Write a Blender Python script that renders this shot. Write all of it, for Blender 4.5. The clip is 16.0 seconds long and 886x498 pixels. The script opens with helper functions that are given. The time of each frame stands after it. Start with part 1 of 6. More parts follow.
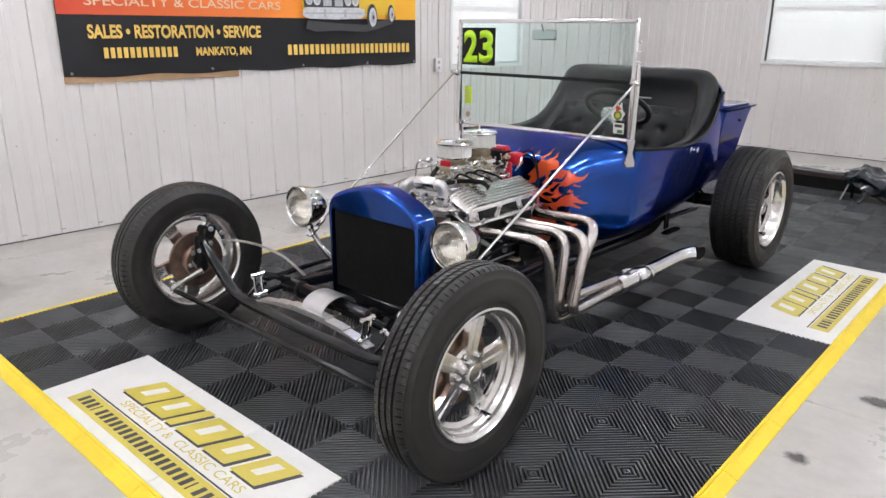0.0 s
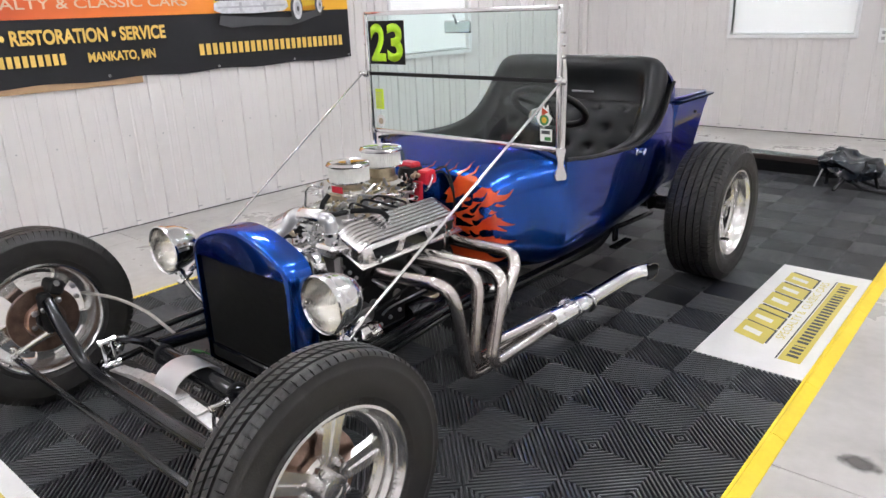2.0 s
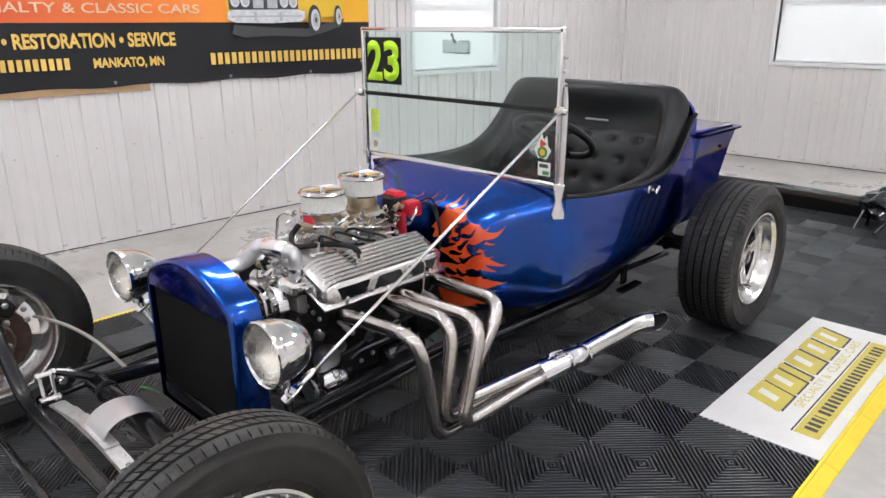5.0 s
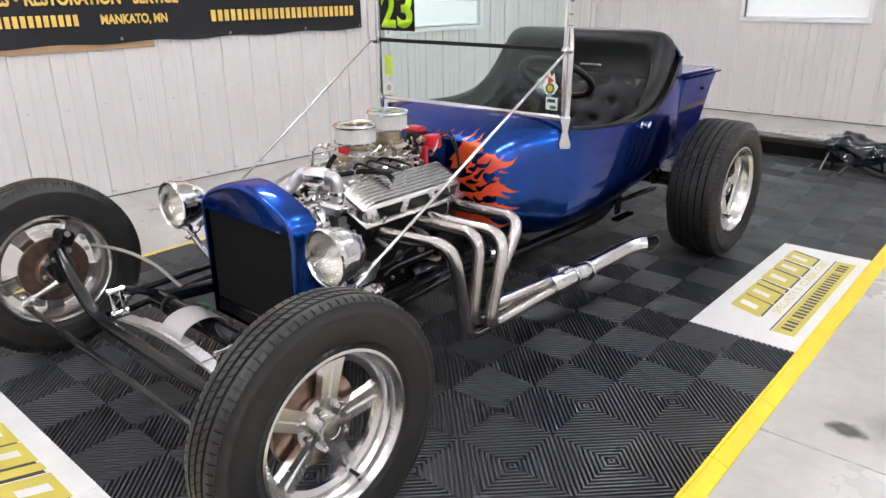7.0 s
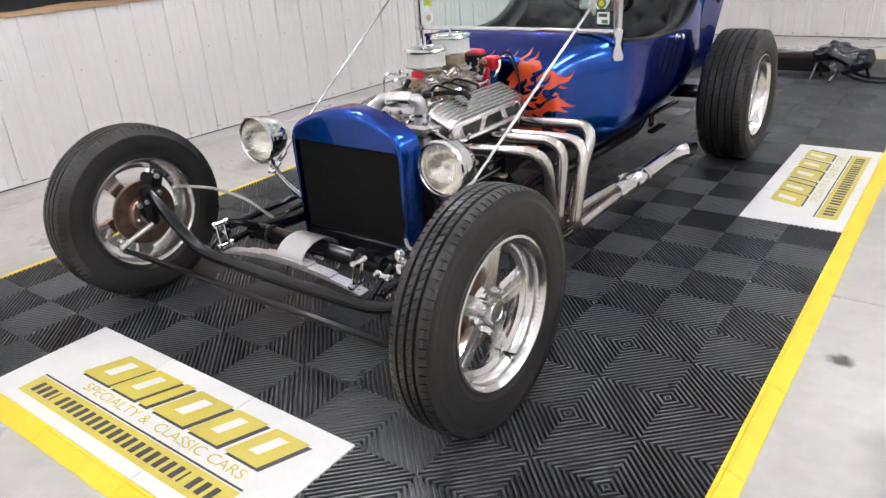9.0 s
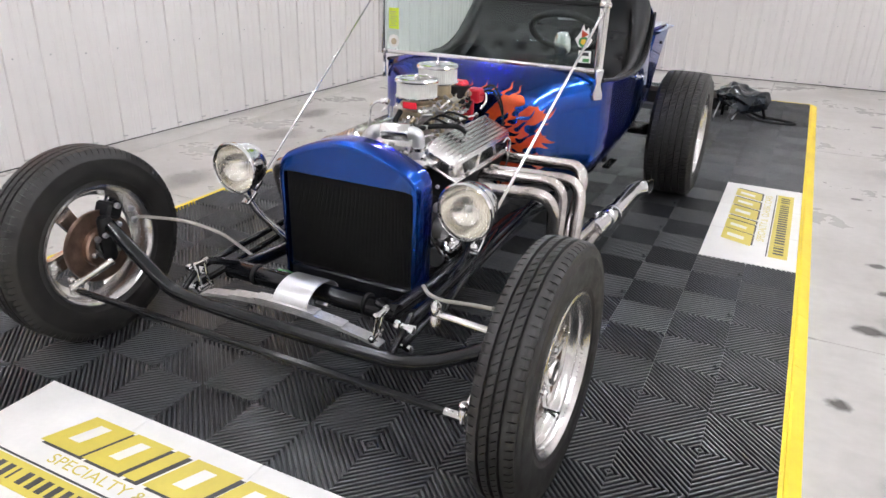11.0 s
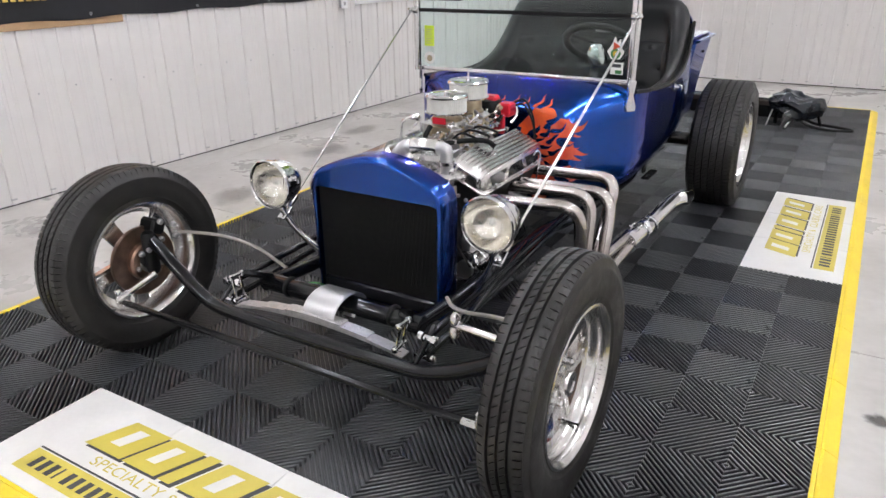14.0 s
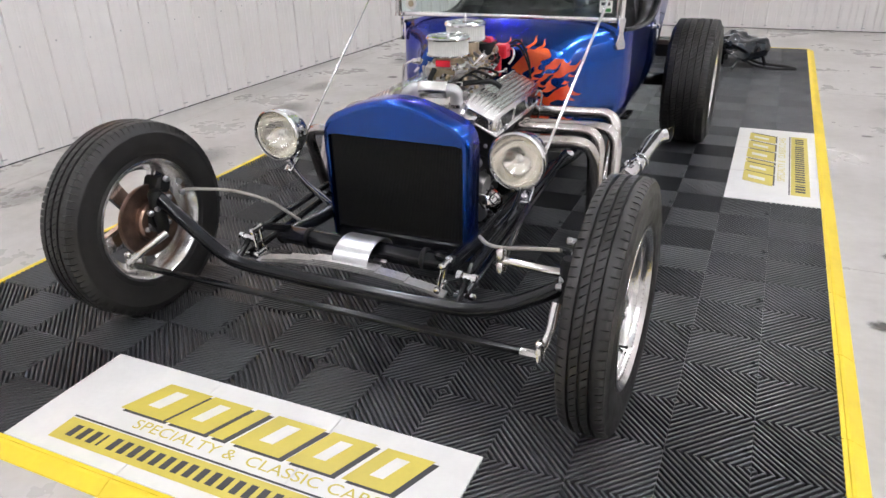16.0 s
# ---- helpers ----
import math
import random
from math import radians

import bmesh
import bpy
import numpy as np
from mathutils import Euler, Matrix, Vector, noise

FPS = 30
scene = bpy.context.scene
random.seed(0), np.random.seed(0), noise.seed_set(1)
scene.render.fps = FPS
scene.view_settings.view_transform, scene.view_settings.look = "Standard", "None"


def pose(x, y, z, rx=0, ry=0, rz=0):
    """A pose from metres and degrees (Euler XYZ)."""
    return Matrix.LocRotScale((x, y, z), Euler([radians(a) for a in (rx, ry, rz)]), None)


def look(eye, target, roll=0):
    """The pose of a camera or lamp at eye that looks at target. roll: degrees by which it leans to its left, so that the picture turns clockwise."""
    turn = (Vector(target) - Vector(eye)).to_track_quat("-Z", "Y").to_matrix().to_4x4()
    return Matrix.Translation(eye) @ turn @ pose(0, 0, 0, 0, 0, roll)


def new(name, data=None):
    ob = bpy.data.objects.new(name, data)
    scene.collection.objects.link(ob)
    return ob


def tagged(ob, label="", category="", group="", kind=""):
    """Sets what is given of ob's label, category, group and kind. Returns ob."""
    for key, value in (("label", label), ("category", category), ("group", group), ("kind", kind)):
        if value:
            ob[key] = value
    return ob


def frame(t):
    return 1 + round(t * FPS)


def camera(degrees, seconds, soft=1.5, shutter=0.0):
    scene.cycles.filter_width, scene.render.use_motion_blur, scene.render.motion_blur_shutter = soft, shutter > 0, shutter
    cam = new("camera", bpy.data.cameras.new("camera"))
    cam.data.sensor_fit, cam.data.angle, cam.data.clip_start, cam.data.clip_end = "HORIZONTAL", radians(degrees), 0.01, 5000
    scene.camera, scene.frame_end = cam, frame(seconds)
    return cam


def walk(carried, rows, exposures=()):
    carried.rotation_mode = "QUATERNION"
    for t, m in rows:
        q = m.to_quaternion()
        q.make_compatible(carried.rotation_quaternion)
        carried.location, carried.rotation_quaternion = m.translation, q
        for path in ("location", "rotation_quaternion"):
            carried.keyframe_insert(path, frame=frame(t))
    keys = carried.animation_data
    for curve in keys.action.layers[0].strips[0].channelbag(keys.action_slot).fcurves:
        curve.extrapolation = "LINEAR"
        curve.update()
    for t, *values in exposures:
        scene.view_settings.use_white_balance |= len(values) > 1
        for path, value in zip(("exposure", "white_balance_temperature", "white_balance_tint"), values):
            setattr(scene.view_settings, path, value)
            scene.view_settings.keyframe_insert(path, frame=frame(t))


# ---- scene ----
cam = camera(64.2, 16.0)
PATH = [
    (0, (2.209, -1.128, 1.266), (0.931, 0.29, 0.668), 0.4),
    (0.5, (2.252, -0.957, 1.283), (0.955, 0.425, 0.643), -0.6),
    (1, (2.281, -0.79, 1.299), (0.93, 0.531, 0.644), 0.5),
    (1.5, (2.163, -0.663, 1.286), (0.877, 0.724, 0.637), -0.2),
    (2, (2.101, -0.52, 1.312), (0.861, 0.91, 0.666), -2.1),
    (2.5, (2.104, -0.365, 1.328), (0.809, 1.008, 0.666), -1.6),
    (3, (2.11, -0.235, 1.334), (0.75, 1.098, 0.725), 0.4),
    (3.5, (2.093, -0.189, 1.331), (0.736, 1.153, 0.733), -0.4),
    (3.7, (2.085, -0.183, 1.331), (0.747, 1.176, 0.729), 0.0),
    (5.8, (2.077, -0.29, 1.304), (0.772, 1.091, 0.68), -1.0),
    (6, (2.081, -0.347, 1.289), (0.79, 1.041, 0.651), -2.0),
    (6.5, (2.087, -0.464, 1.271), (0.816, 0.928, 0.602), -1.8),
    (7, (2.152, -0.562, 1.261), (0.91, 0.843, 0.568), -0.6),
    (7.5, (2.201, -0.653, 1.238), (0.929, 0.704, 0.503), -2.1),
    (8, (2.127, -0.773, 1.24), (0.861, 0.572, 0.474), -3.8),
    (8.5, (2.009, -0.9, 1.194), (0.842, 0.516, 0.399), -2.5),
    (8.7, (1.975, -0.946, 1.19), (0.821, 0.474, 0.383), -3.4),
    (10.8, (1.429, -1.109, 1.247), (0.633, 0.531, 0.423), 1.0),
    (11, (1.432, -1.109, 1.253), (0.635, 0.543, 0.454), 1.6),
    (11.5, (1.469, -1.106, 1.29), (0.597, 0.541, 0.564), 0.5),
    (12, (1.483, -1.112, 1.299), (0.574, 0.548, 0.653), 0.5),
    (12.5, (1.496, -1.107, 1.311), (0.579, 0.564, 0.704), 0.3),
    (13, (1.501, -1.095, 1.311), (0.57, 0.566, 0.698), -0.4),
    (13.5, (1.509, -1.101, 1.299), (0.566, 0.544, 0.662), -1.0),
    (14, (1.537, -1.09, 1.266), (0.588, 0.496, 0.5), -0.7),
    (14.5, (1.548, -1.084, 1.235), (0.597, 0.46, 0.39), -1.0),
    (15, (1.509, -1.105, 1.217), (0.588, 0.439, 0.341), -0.9),
    (15.5, (1.4, -1.173, 1.217), (0.55, 0.418, 0.354), -0.8),
    (16, (1.282, -1.254, 1.212), (0.529, 0.384, 0.346), -1.6),
]
walk(cam, [(t, look(eye, target, roll)) for t, eye, target, roll in PATH],
     [(0, 0.0), (3.0, 0.07), (6.0, 0.06), (7.0, 0.14), (8.0, 0.14), (11.0, 0.18), (11.6, 0.18), (12.8, 0.05), (14, 0.05), (14.5, 0.09), (16, 0.06)])
# ---- world, lights and exposure ----
world = bpy.data.worlds.new("daylight")
scene.world = world
world.use_nodes = True
sky = world.node_tree.nodes.new("ShaderNodeTexSky")
sky.sky_type, sky.sun_disc = "NISHITA", False
sky.sun_elevation, sky.sun_rotation = radians(40), radians(200)
world.node_tree.links.new(sky.outputs[0], world.node_tree.nodes["Background"].inputs[0])
world.node_tree.nodes["Background"].inputs[1].default_value = 0.1
sun = new("sun", bpy.data.lights.new("sun", "SUN"))
sun.data.energy, sun.data.angle, sun.data.color = 2.5, radians(0.6), (1, 0.95, 0.88)
sun.matrix_world = look((0, 0, 9), (1.0, 2.5, 0))

ROOM = (-2.5, 5.2, -5.5, 7.25, 3.3)      # west, east, south, north, ceiling height
TUBE_STRENGTH = 98.0
WINDOW_STRENGTH = 4.0


# ---- materials ----
def material(name, color, rough=0.5, metal=0.0, vary=0.0, vary_scale=8.0, dark=None, bump=0.0, bump_scale=60.0,
             coat=0.0, rough_vary=0.0, emit=0.0, random_value=0.0, detail=4.0, spec=0.5, edge=None):
    """A node material with large stains, fine grain and relief at real-world size."""
    m = bpy.data.materials.new(name)
    m.use_nodes = True
    nt = m.node_tree
    b = nt.nodes["Principled BSDF"]
    b.inputs["Base Color"].default_value = (*color, 1)
    b.inputs["Roughness"].default_value = rough
    b.inputs["Metallic"].default_value = metal
    b.inputs["Coat Weight"].default_value = coat
    b.inputs["Coat Roughness"].default_value = 0.03
    b.inputs["Specular IOR Level"].default_value = spec
    if edge:
        b.inputs["Specular Tint"].default_value = (*edge, 1)
    if emit:
        b.inputs["Emission Color"].default_value = (*color, 1)
        b.inputs["Emission Strength"].default_value = emit
    tex = nt.nodes.new("ShaderNodeTexCoord")

    def noise_tex(scale, det):
        n = nt.nodes.new("ShaderNodeTexNoise")
        n.inputs["Scale"].default_value, n.inputs["Detail"].default_value = scale, det
        nt.links.new(tex.outputs["Object"], n.inputs["Vector"])
        return n.outputs["Fac"]

    if vary:
        big, fine = noise_tex(vary_scale, detail), noise_tex(vary_scale * 9.3, 2.0)
        add = nt.nodes.new("ShaderNodeMath")
        add.operation = "MULTIPLY_ADD"
        add.inputs[1].default_value = 0.35
        nt.links.new(fine, add.inputs[0])
        nt.links.new(big, add.inputs[2])
        ramp = nt.nodes.new("ShaderNodeMapRange")
        ramp.inputs[1].default_value, ramp.inputs[2].default_value = 0.45, 0.95
        nt.links.new(add.outputs[0], ramp.inputs[0])
        mix = nt.nodes.new("ShaderNodeMix")
        mix.data_type = "RGBA"
        other = dark or tuple(c * (1 - vary) for c in color)
        mix.inputs["A"].default_value, mix.inputs["B"].default_value = (*color, 1), (*other, 1)
        nt.links.new(ramp.outputs[0], mix.inputs["Factor"])
        out = mix.outputs["Result"]
        if random_value:
            info, hsv = nt.nodes.new("ShaderNodeObjectInfo"), nt.nodes.new("ShaderNodeHueSaturation")
            span = nt.nodes.new("ShaderNodeMapRange")
            span.inputs[3].default_value, span.inputs[4].default_value = 1 - random_value, 1 + random_value
            nt.links.new(info.outputs["Random"], span.inputs[0])
            nt.links.new(span.outputs[0], hsv.inputs["Value"])
            nt.links.new(out, hsv.inputs["Color"])
            out = hsv.outputs["Color"]
        nt.links.new(out, b.inputs["Base Color"])
        if emit:
            nt.links.new(out, b.inputs["Emission Color"])
        if rough_vary:
            r = nt.nodes.new("ShaderNodeMapRange")
            r.inputs[3].default_value, r.inputs[4].default_value = rough - rough_vary, rough + rough_vary
            nt.links.new(ramp.outputs[0], r.inputs[0])
            nt.links.new(r.outputs[0], b.inputs["Roughness"])
    if bump:
        bp = nt.nodes.new("ShaderNodeBump")
        bp.inputs["Strength"].default_value, bp.inputs["Distance"].default_value = bump, 0.01
        nt.links.new(noise_tex(bump_scale, 5.0), bp.inputs["Height"])
        nt.links.new(bp.outputs[0], b.inputs["Normal"])
    return m


def glass(name, tint, rough=0.0):
    m = material(name, tint, rough)
    b = m.node_tree.nodes["Principled BSDF"]
    b.inputs["Transmission Weight"].default_value = 1.0
    b.inputs["IOR"].default_value = 1.45
    return m


WALL = material("painted steel panel", (0.70, 0.675, 0.66), 0.42, 0, 0.07, 1.3, bump=0.04, bump_scale=9, rough_vary=0.06)
TRIM = material("white trim", (0.82, 0.82, 0.82), 0.4, 0, 0.08, 3)
CEILING = material("white ceiling", (0.8, 0.8, 0.78), 0.7, 0, 0.06, 1.0)
CONCRETE = material("sealed concrete", (0.52, 0.503, 0.480), 0.30, 0, 0.35, 1.9, dark=(0.365, 0.347, 0.322), bump=0.05, bump_scale=35, rough_vary=0.05, detail=7)
STAIN = material("oil stain", (0.11, 0.10, 0.09), 0.35, 0, 0.4, 14)


def soft_edged(m, strength, scale):
    """Lets a stain fade out towards an uneven edge."""
    nt = m.node_tree
    co, mp, gr, no = (nt.nodes.new("ShaderNode" + k) for k in ("TexCoord", "Mapping", "TexGradient", "TexNoise"))
    mp.inputs["Location"].default_value, mp.inputs["Scale"].default_value = (-1, -1, 0), (2, 2, 0)
    gr.gradient_type = "SPHERICAL"
    no.inputs["Scale"].default_value, no.inputs["Detail"].default_value = scale, 6
    nt.links.new(co.outputs["Generated"], mp.inputs["Vector"])
    nt.links.new(mp.outputs[0], gr.inputs[0])
    nt.links.new(co.outputs["Object"], no.inputs["Vector"])
    a, b = nt.nodes.new("ShaderNodeMath"), nt.nodes.new("ShaderNodeMapRange")
    a.operation = "MULTIPLY_ADD"
    a.inputs[1].default_value = 0.9
    nt.links.new(gr.outputs["Fac"], a.inputs[0])
    nt.links.new(no.outputs["Fac"], a.inputs[2])
    b.inputs[1].default_value, b.inputs[2].default_value, b.inputs[4].default_value = 0.76, 1.17, strength
    nt.links.new(a.outputs[0], b.inputs[0])
    nt.links.new(b.outputs[0], nt.nodes["Principled BSDF"].inputs["Alpha"])


soft_edged(STAIN, 0.8, 22)
DAMP = material("damp patch", (0.22, 0.20, 0.18), 0.3, 0, 0.3, 9)
soft_edged(DAMP, 0.36, 4.5)
MAT_BLACK = material("black plastic tile", (0.039, 0.041, 0.045), 0.34, 0, 0.35, 6, bump=0.06, bump_scale=300, random_value=0.18, rough_vary=0.08)
YELLOW = material("yellow plastic edge", (0.86, 0.64, 0.03), 0.42, 0, 0.16, 5, bump=0.03, bump_scale=120)
SIGN_WHITE = material("printed white panel", (0.78, 0.77, 0.75), 0.4, 0, 0.10, 7, bump=0.02, bump_scale=90)
SIGN_YELLOW = material("yellow print", (0.62, 0.51, 0.085), 0.4, 0, 0.12, 9)
SIGN_DARK = material("black print", (0.045, 0.045, 0.05), 0.5, 0, 0.2, 9)
BANNER_BLACK = material("black vinyl banner", (0.012, 0.012, 0.015), 0.5, 0, 0.3, 4, spec=0.3, bump=0.15, bump_scale=5)
CARD = material("brown cardboard", (0.42, 0.27, 0.15), 0.8, 0, 0.2, 12)
BLUE = material("blue metallic paint", (0.0015, 0.060, 0.34), 0.25, 1.0, 0.25, 700, coat=0.8, edge=(0.004, 0.17, 0.55))
ORANGE = material("orange flame paint", (0.50, 0.030, 0.006), 0.32, 0.0, 0.35, 9, dark=(0.62, 0.095, 0.014), coat=0.5)
PURPLE = material("purple flame edge", (0.03, 0.02, 0.16), 0.3, 0.3, 0.1, 30, coat=1.0)
CHROME = material("chrome", (0.84, 0.84, 0.85), 0.10, 1, 0.08, 30, rough_vary=0.03)
POLISHED = material("polished aluminium", (0.80, 0.79, 0.78), 0.20, 1, 0.12, 22, bump=0.03, bump_scale=140, rough_vary=0.07)
BRIGHT = material("bright satin aluminium", (0.88, 0.87, 0.86), 0.24, 1, 0.10, 26, rough_vary=0.05)
NICKEL = material("nickel-plated spring steel", (0.66, 0.65, 0.64), 0.36, 0.7, 0.3, 60, rough_vary=0.1)
CAST = material("cast aluminium", (0.66, 0.65, 0.63), 0.42, 1, 0.3, 30, bump=0.15, bump_scale=180)
HEADER = material("heat-tinted chrome pipe", (0.62, 0.59, 0.57), 0.23, 1, 0.4, 7, dark=(0.34, 0.30, 0.28), rough_vary=0.05)
STEEL = material("brushed steel", (0.45, 0.45, 0.46), 0.35, 1, 0.15, 40)
RUST = material("rusty brake disc", (0.30, 0.20, 0.155), 0.30, 0.9, 0.5, 30, bump=0.1, bump_scale=150)
BLACK_PAINT = material("gloss black paint", (0.006, 0.0065, 0.008), 0.17, 0, 0.2, 20, spec=0.35)
BLACK_MATT = material("matt black", (0.005, 0.005, 0.0055), 0.55, 0, 0.3, 40, spec=0.25)
CORE = material("dusty black radiator core", (0.006, 0.006, 0.0065), 0.5, 0, 0.6, 55, dark=(0.016, 0.015, 0.014), spec=0.3, bump=0.1, bump_scale=400)
RUBBER = material("tyre rubber", (0.0102, 0.0099, 0.0097), 0.45, 0, 0.4, 25, spec=0.4, dark=(0.023, 0.021, 0.0195), bump=0.08, bump_scale=250, rough_vary=0.1)
LEATHER = material("black vinyl upholstery", (0.0050, 0.0054, 0.0062), 0.38, 0, 0.25, 30, spec=0.24, bump=0.12, bump_scale=220, rough_vary=0.06)
GOLD = material("gold dichromate", (0.54, 0.46, 0.32), 0.35, 0.9, 0.4, 35)
RED = material("red plastic", (0.55, 0.012, 0.03), 0.35, 0, 0.15, 30)
FILTER = material("pleated filter paper", (0.62, 0.62, 0.58), 0.7, 0, 0.15, 60)
LIME = material("lime yellow print", (0.50, 0.85, 0.02), 0.5, 0, 0.05, 20)
NOTE = material("yellow paper note", (0.62, 0.78, 0.05), 0.6, 0, 0.06, 20)
PAPER = material("white paper", (0.78, 0.78, 0.74), 0.6, 0, 0.06, 20)
GREEN_INK = material("green ink", (0.05, 0.22, 0.06), 0.6, 0, 0.2, 40)
HOSE = material("braided hose", (0.42, 0.40, 0.36), 0.5, 0.6, 0.3, 60)
GLASS = glass("windscreen glass", (0.81, 0.94, 0.915))
LENS = glass("headlight lens", (0.98, 0.98, 0.97), 0.05)
nt = LENS.node_tree
wv, wb, wc = nt.nodes.new("ShaderNodeTexWave"), nt.nodes.new("ShaderNodeBump"), nt.nodes.new("ShaderNodeTexCoord")
wv.inputs["Scale"].default_value = 45.0
wb.inputs["Strength"].default_value, wb.inputs["Distance"].default_value = 0.30, 0.001
nt.links.new(wc.outputs["Object"], wv.inputs["Vector"])
nt.links.new(wv.outputs["Fac"], wb.inputs["Height"])
nt.links.new(wb.outputs[0], nt.nodes["Principled BSDF"].inputs["Normal"])
TARP = material("glossy black vinyl sheet", (0.012, 0.016, 0.022), 0.07, 0, 0.2, 10, bump=0.05, bump_scale=10)
BLIND = material("white blind slat", (0.86, 0.86, 0.86), 0.5, 0, 0.04, 8)
DAY = material("bright daylight", (0.95, 0.97, 1.0), 0.5, emit=WINDOW_STRENGTH)
TUBE = material("fluorescent tube", (0.935, 0.94, 1.0), 0.4, emit=TUBE_STRENGTH)
GREY_BOX = material("grey steel box", (0.42, 0.42, 0.42), 0.4, 0.2, 0.12, 25)
SATIN = material("satin silver sheet", (0.62, 0.62, 0.63), 0.33, 0.9, 0.06, 12)
YBADGE = material("yellow paint", (0.75, 0.48, 0.03), 0.4, 0, 0.15, 6)


# ---- mesh helpers ----
def part(name, bm, mat, parent=None, label="", smooth=False, base=None):
    """Links a bmesh, built in world places, as one mesh object under a thing or a part."""
    if parent is not None:
        at = parent["base"]
    else:
        at = base if base is not None else (0, 0, 0)
    bm.transform(Matrix.Translation([-v for v in at]))
    me = bpy.data.meshes.new(name)
    bm.normal_update()
    bm.to_mesh(me)
    bm.free()
    for m in (mat if isinstance(mat, (list, tuple)) else (mat,)):
        me.materials.append(m)
    if smooth:
        for p in me.polygons:
            p.use_smooth = True
        me.set_sharp_from_angle(angle=radians(38))
    ob = new(name, me)
    ob["base"] = tuple(at)
    if parent is not None:
        ob.parent = parent
    else:
        ob.location = at
    if label:
        ob["label"] = label
    return ob


def thing(name, at, label, category, group="", kind=""):
    """An Empty at a thing's base, which holds its parts."""
    ob = new(name)
    ob.empty_display_size = 0.1
    ob.location = at
    ob["base"] = tuple(at)
    return tagged(ob, label, category, group, kind)


def box(bm, x0, x1, y0, y1, z0, z1, bevel=0.0, m=None, seg=1):
    r = bmesh.ops.create_cube(bm, size=1.0)
    vs = r["verts"]
    for v in vs:
        v.co = Vector((x0 + (v.co.x + 0.5) * (x1 - x0), y0 + (v.co.y + 0.5) * (y1 - y0), z0 + (v.co.z + 0.5) * (z1 - z0)))
    if bevel:
        es = list({e for v in vs for e in v.link_edges})
        r = bmesh.ops.bevel(bm, geom=es, offset=bevel, segments=seg, affect="EDGES", profile=0.5)
        vs = list({v for f in r["faces"] for v in f.verts} | {v for v in vs if v.is_valid})
    if m is not None:
        bmesh.ops.transform(bm, matrix=m, verts=vs)
    return bm


def bx(*a, **k):
    return box(bmesh.new(), *a, **k)


def ring_mesh(bm, rings, close_ends=True, loop=False):
    """Skins rings of equally many points."""
    rows = [[bm.verts.new(p) for p in ring] for ring in rings]
    n = len(rows[0])
    pairs = list(zip(rows, rows[1:])) + ([(rows[-1], rows[0])] if loop else [])
    for a, b in pairs:
        for i in range(n):
            j = (i + 1) % n
            bm.faces.new((a[i], a[j], b[j], b[i]))
    if close_ends and not loop:
        bm.faces.new(rows[0][::-1])
        bm.faces.new(rows[-1])
    return bm


def lathe(bm, profile, m=None, seg=32, loop=False):
    """Turns (radius, height) pairs round z."""
    m = m or Matrix()
    rings = []
    for r, h in profile:
        r = max(r, 1e-4)
        rings.append([m @ Vector((r * math.cos(2 * math.pi * i / seg), r * math.sin(2 * math.pi * i / seg), h)) for i in range(seg)])
    return ring_mesh(bm, rings, close_ends=not loop, loop=loop)


def smooth_line(pts, steps=8):
    """A Catmull-Rom line through the points."""
    pts = [Vector(p) for p in pts]
    if len(pts) == 2:
        return pts
    ext = [2 * pts[0] - pts[1]] + pts + [2 * pts[-1] - pts[-2]]
    out = []
    for i in range(1, len(ext) - 2):
        p0, p1, p2, p3 = ext[i - 1:i + 3]
        for s in range(steps):
            t = s / steps
            out.append(0.5 * ((2 * p1) + (p2 - p0) * t + (2 * p0 - 5 * p1 + 4 * p2 - p3) * t * t + (3 * p1 - p0 - 3 * p2 + p3) * t ** 3))
    return out + [pts[-1]]


def tube(bm, pts, radius, seg=12, steps=8, curved=True):
    """A round pipe along points; radius one number or one per point given."""
    line = smooth_line(pts, steps) if curved else [Vector(p) for p in pts]
    n = len(line)
    if isinstance(radius, (list, tuple)):
        rad = [float(np.interp(i / max(n - 1, 1), np.linspace(0, 1, len(radius)), radius)) for i in range(n)]
    else:
        rad = [radius] * n
    side = None
    rings = []
    for i, p in enumerate(line):
        d = (line[min(i + 1, n - 1)] - line[max(i - 1, 0)]).normalized()
        if side is None:
            side = d.cross(Vector((0, 0, 1)) if abs(d.z) < 0.9 else Vector((1, 0, 0))).normalized()
        side = (side - d * side.dot(d)).normalized()
        up = d.cross(side)
        rings.append([p + (side * math.cos(a) + up * math.sin(a)) * rad[i] for a in (2 * math.pi * k / seg for k in range(seg))])
    return ring_mesh(bm, rings)


def tb(pts, radius, **k):
    return tube(bmesh.new(), pts, radius, **k)


def rounded(pts, r, steps=5):
    """Rounds the inner corners of a line of points; r is one reach for all corners, or one for each."""
    reach = list(r) if isinstance(r, (list, tuple)) else [r] * (len(pts) - 2)
    pts = [Vector(p) for p in pts]
    out = [pts[0]]
    for a, b, c, far in zip(pts, pts[1:], pts[2:], reach):
        u, v = (a - b), (c - b)
        k = min(far, u.length * 0.45, v.length * 0.45)
        p, q = b + u.normalized() * k, b + v.normalized() * k
        for s in range(steps + 1):
            t = s / steps
            out.append((1 - t) ** 2 * p + 2 * t * (1 - t) * b + t * t * q)
    return out + [pts[-1]]


def axis_to(p, d):
    """A frame at p whose z looks along d."""
    return Matrix.Translation(p) @ Vector(d).to_track_quat("Z", "Y").to_matrix().to_4x4()


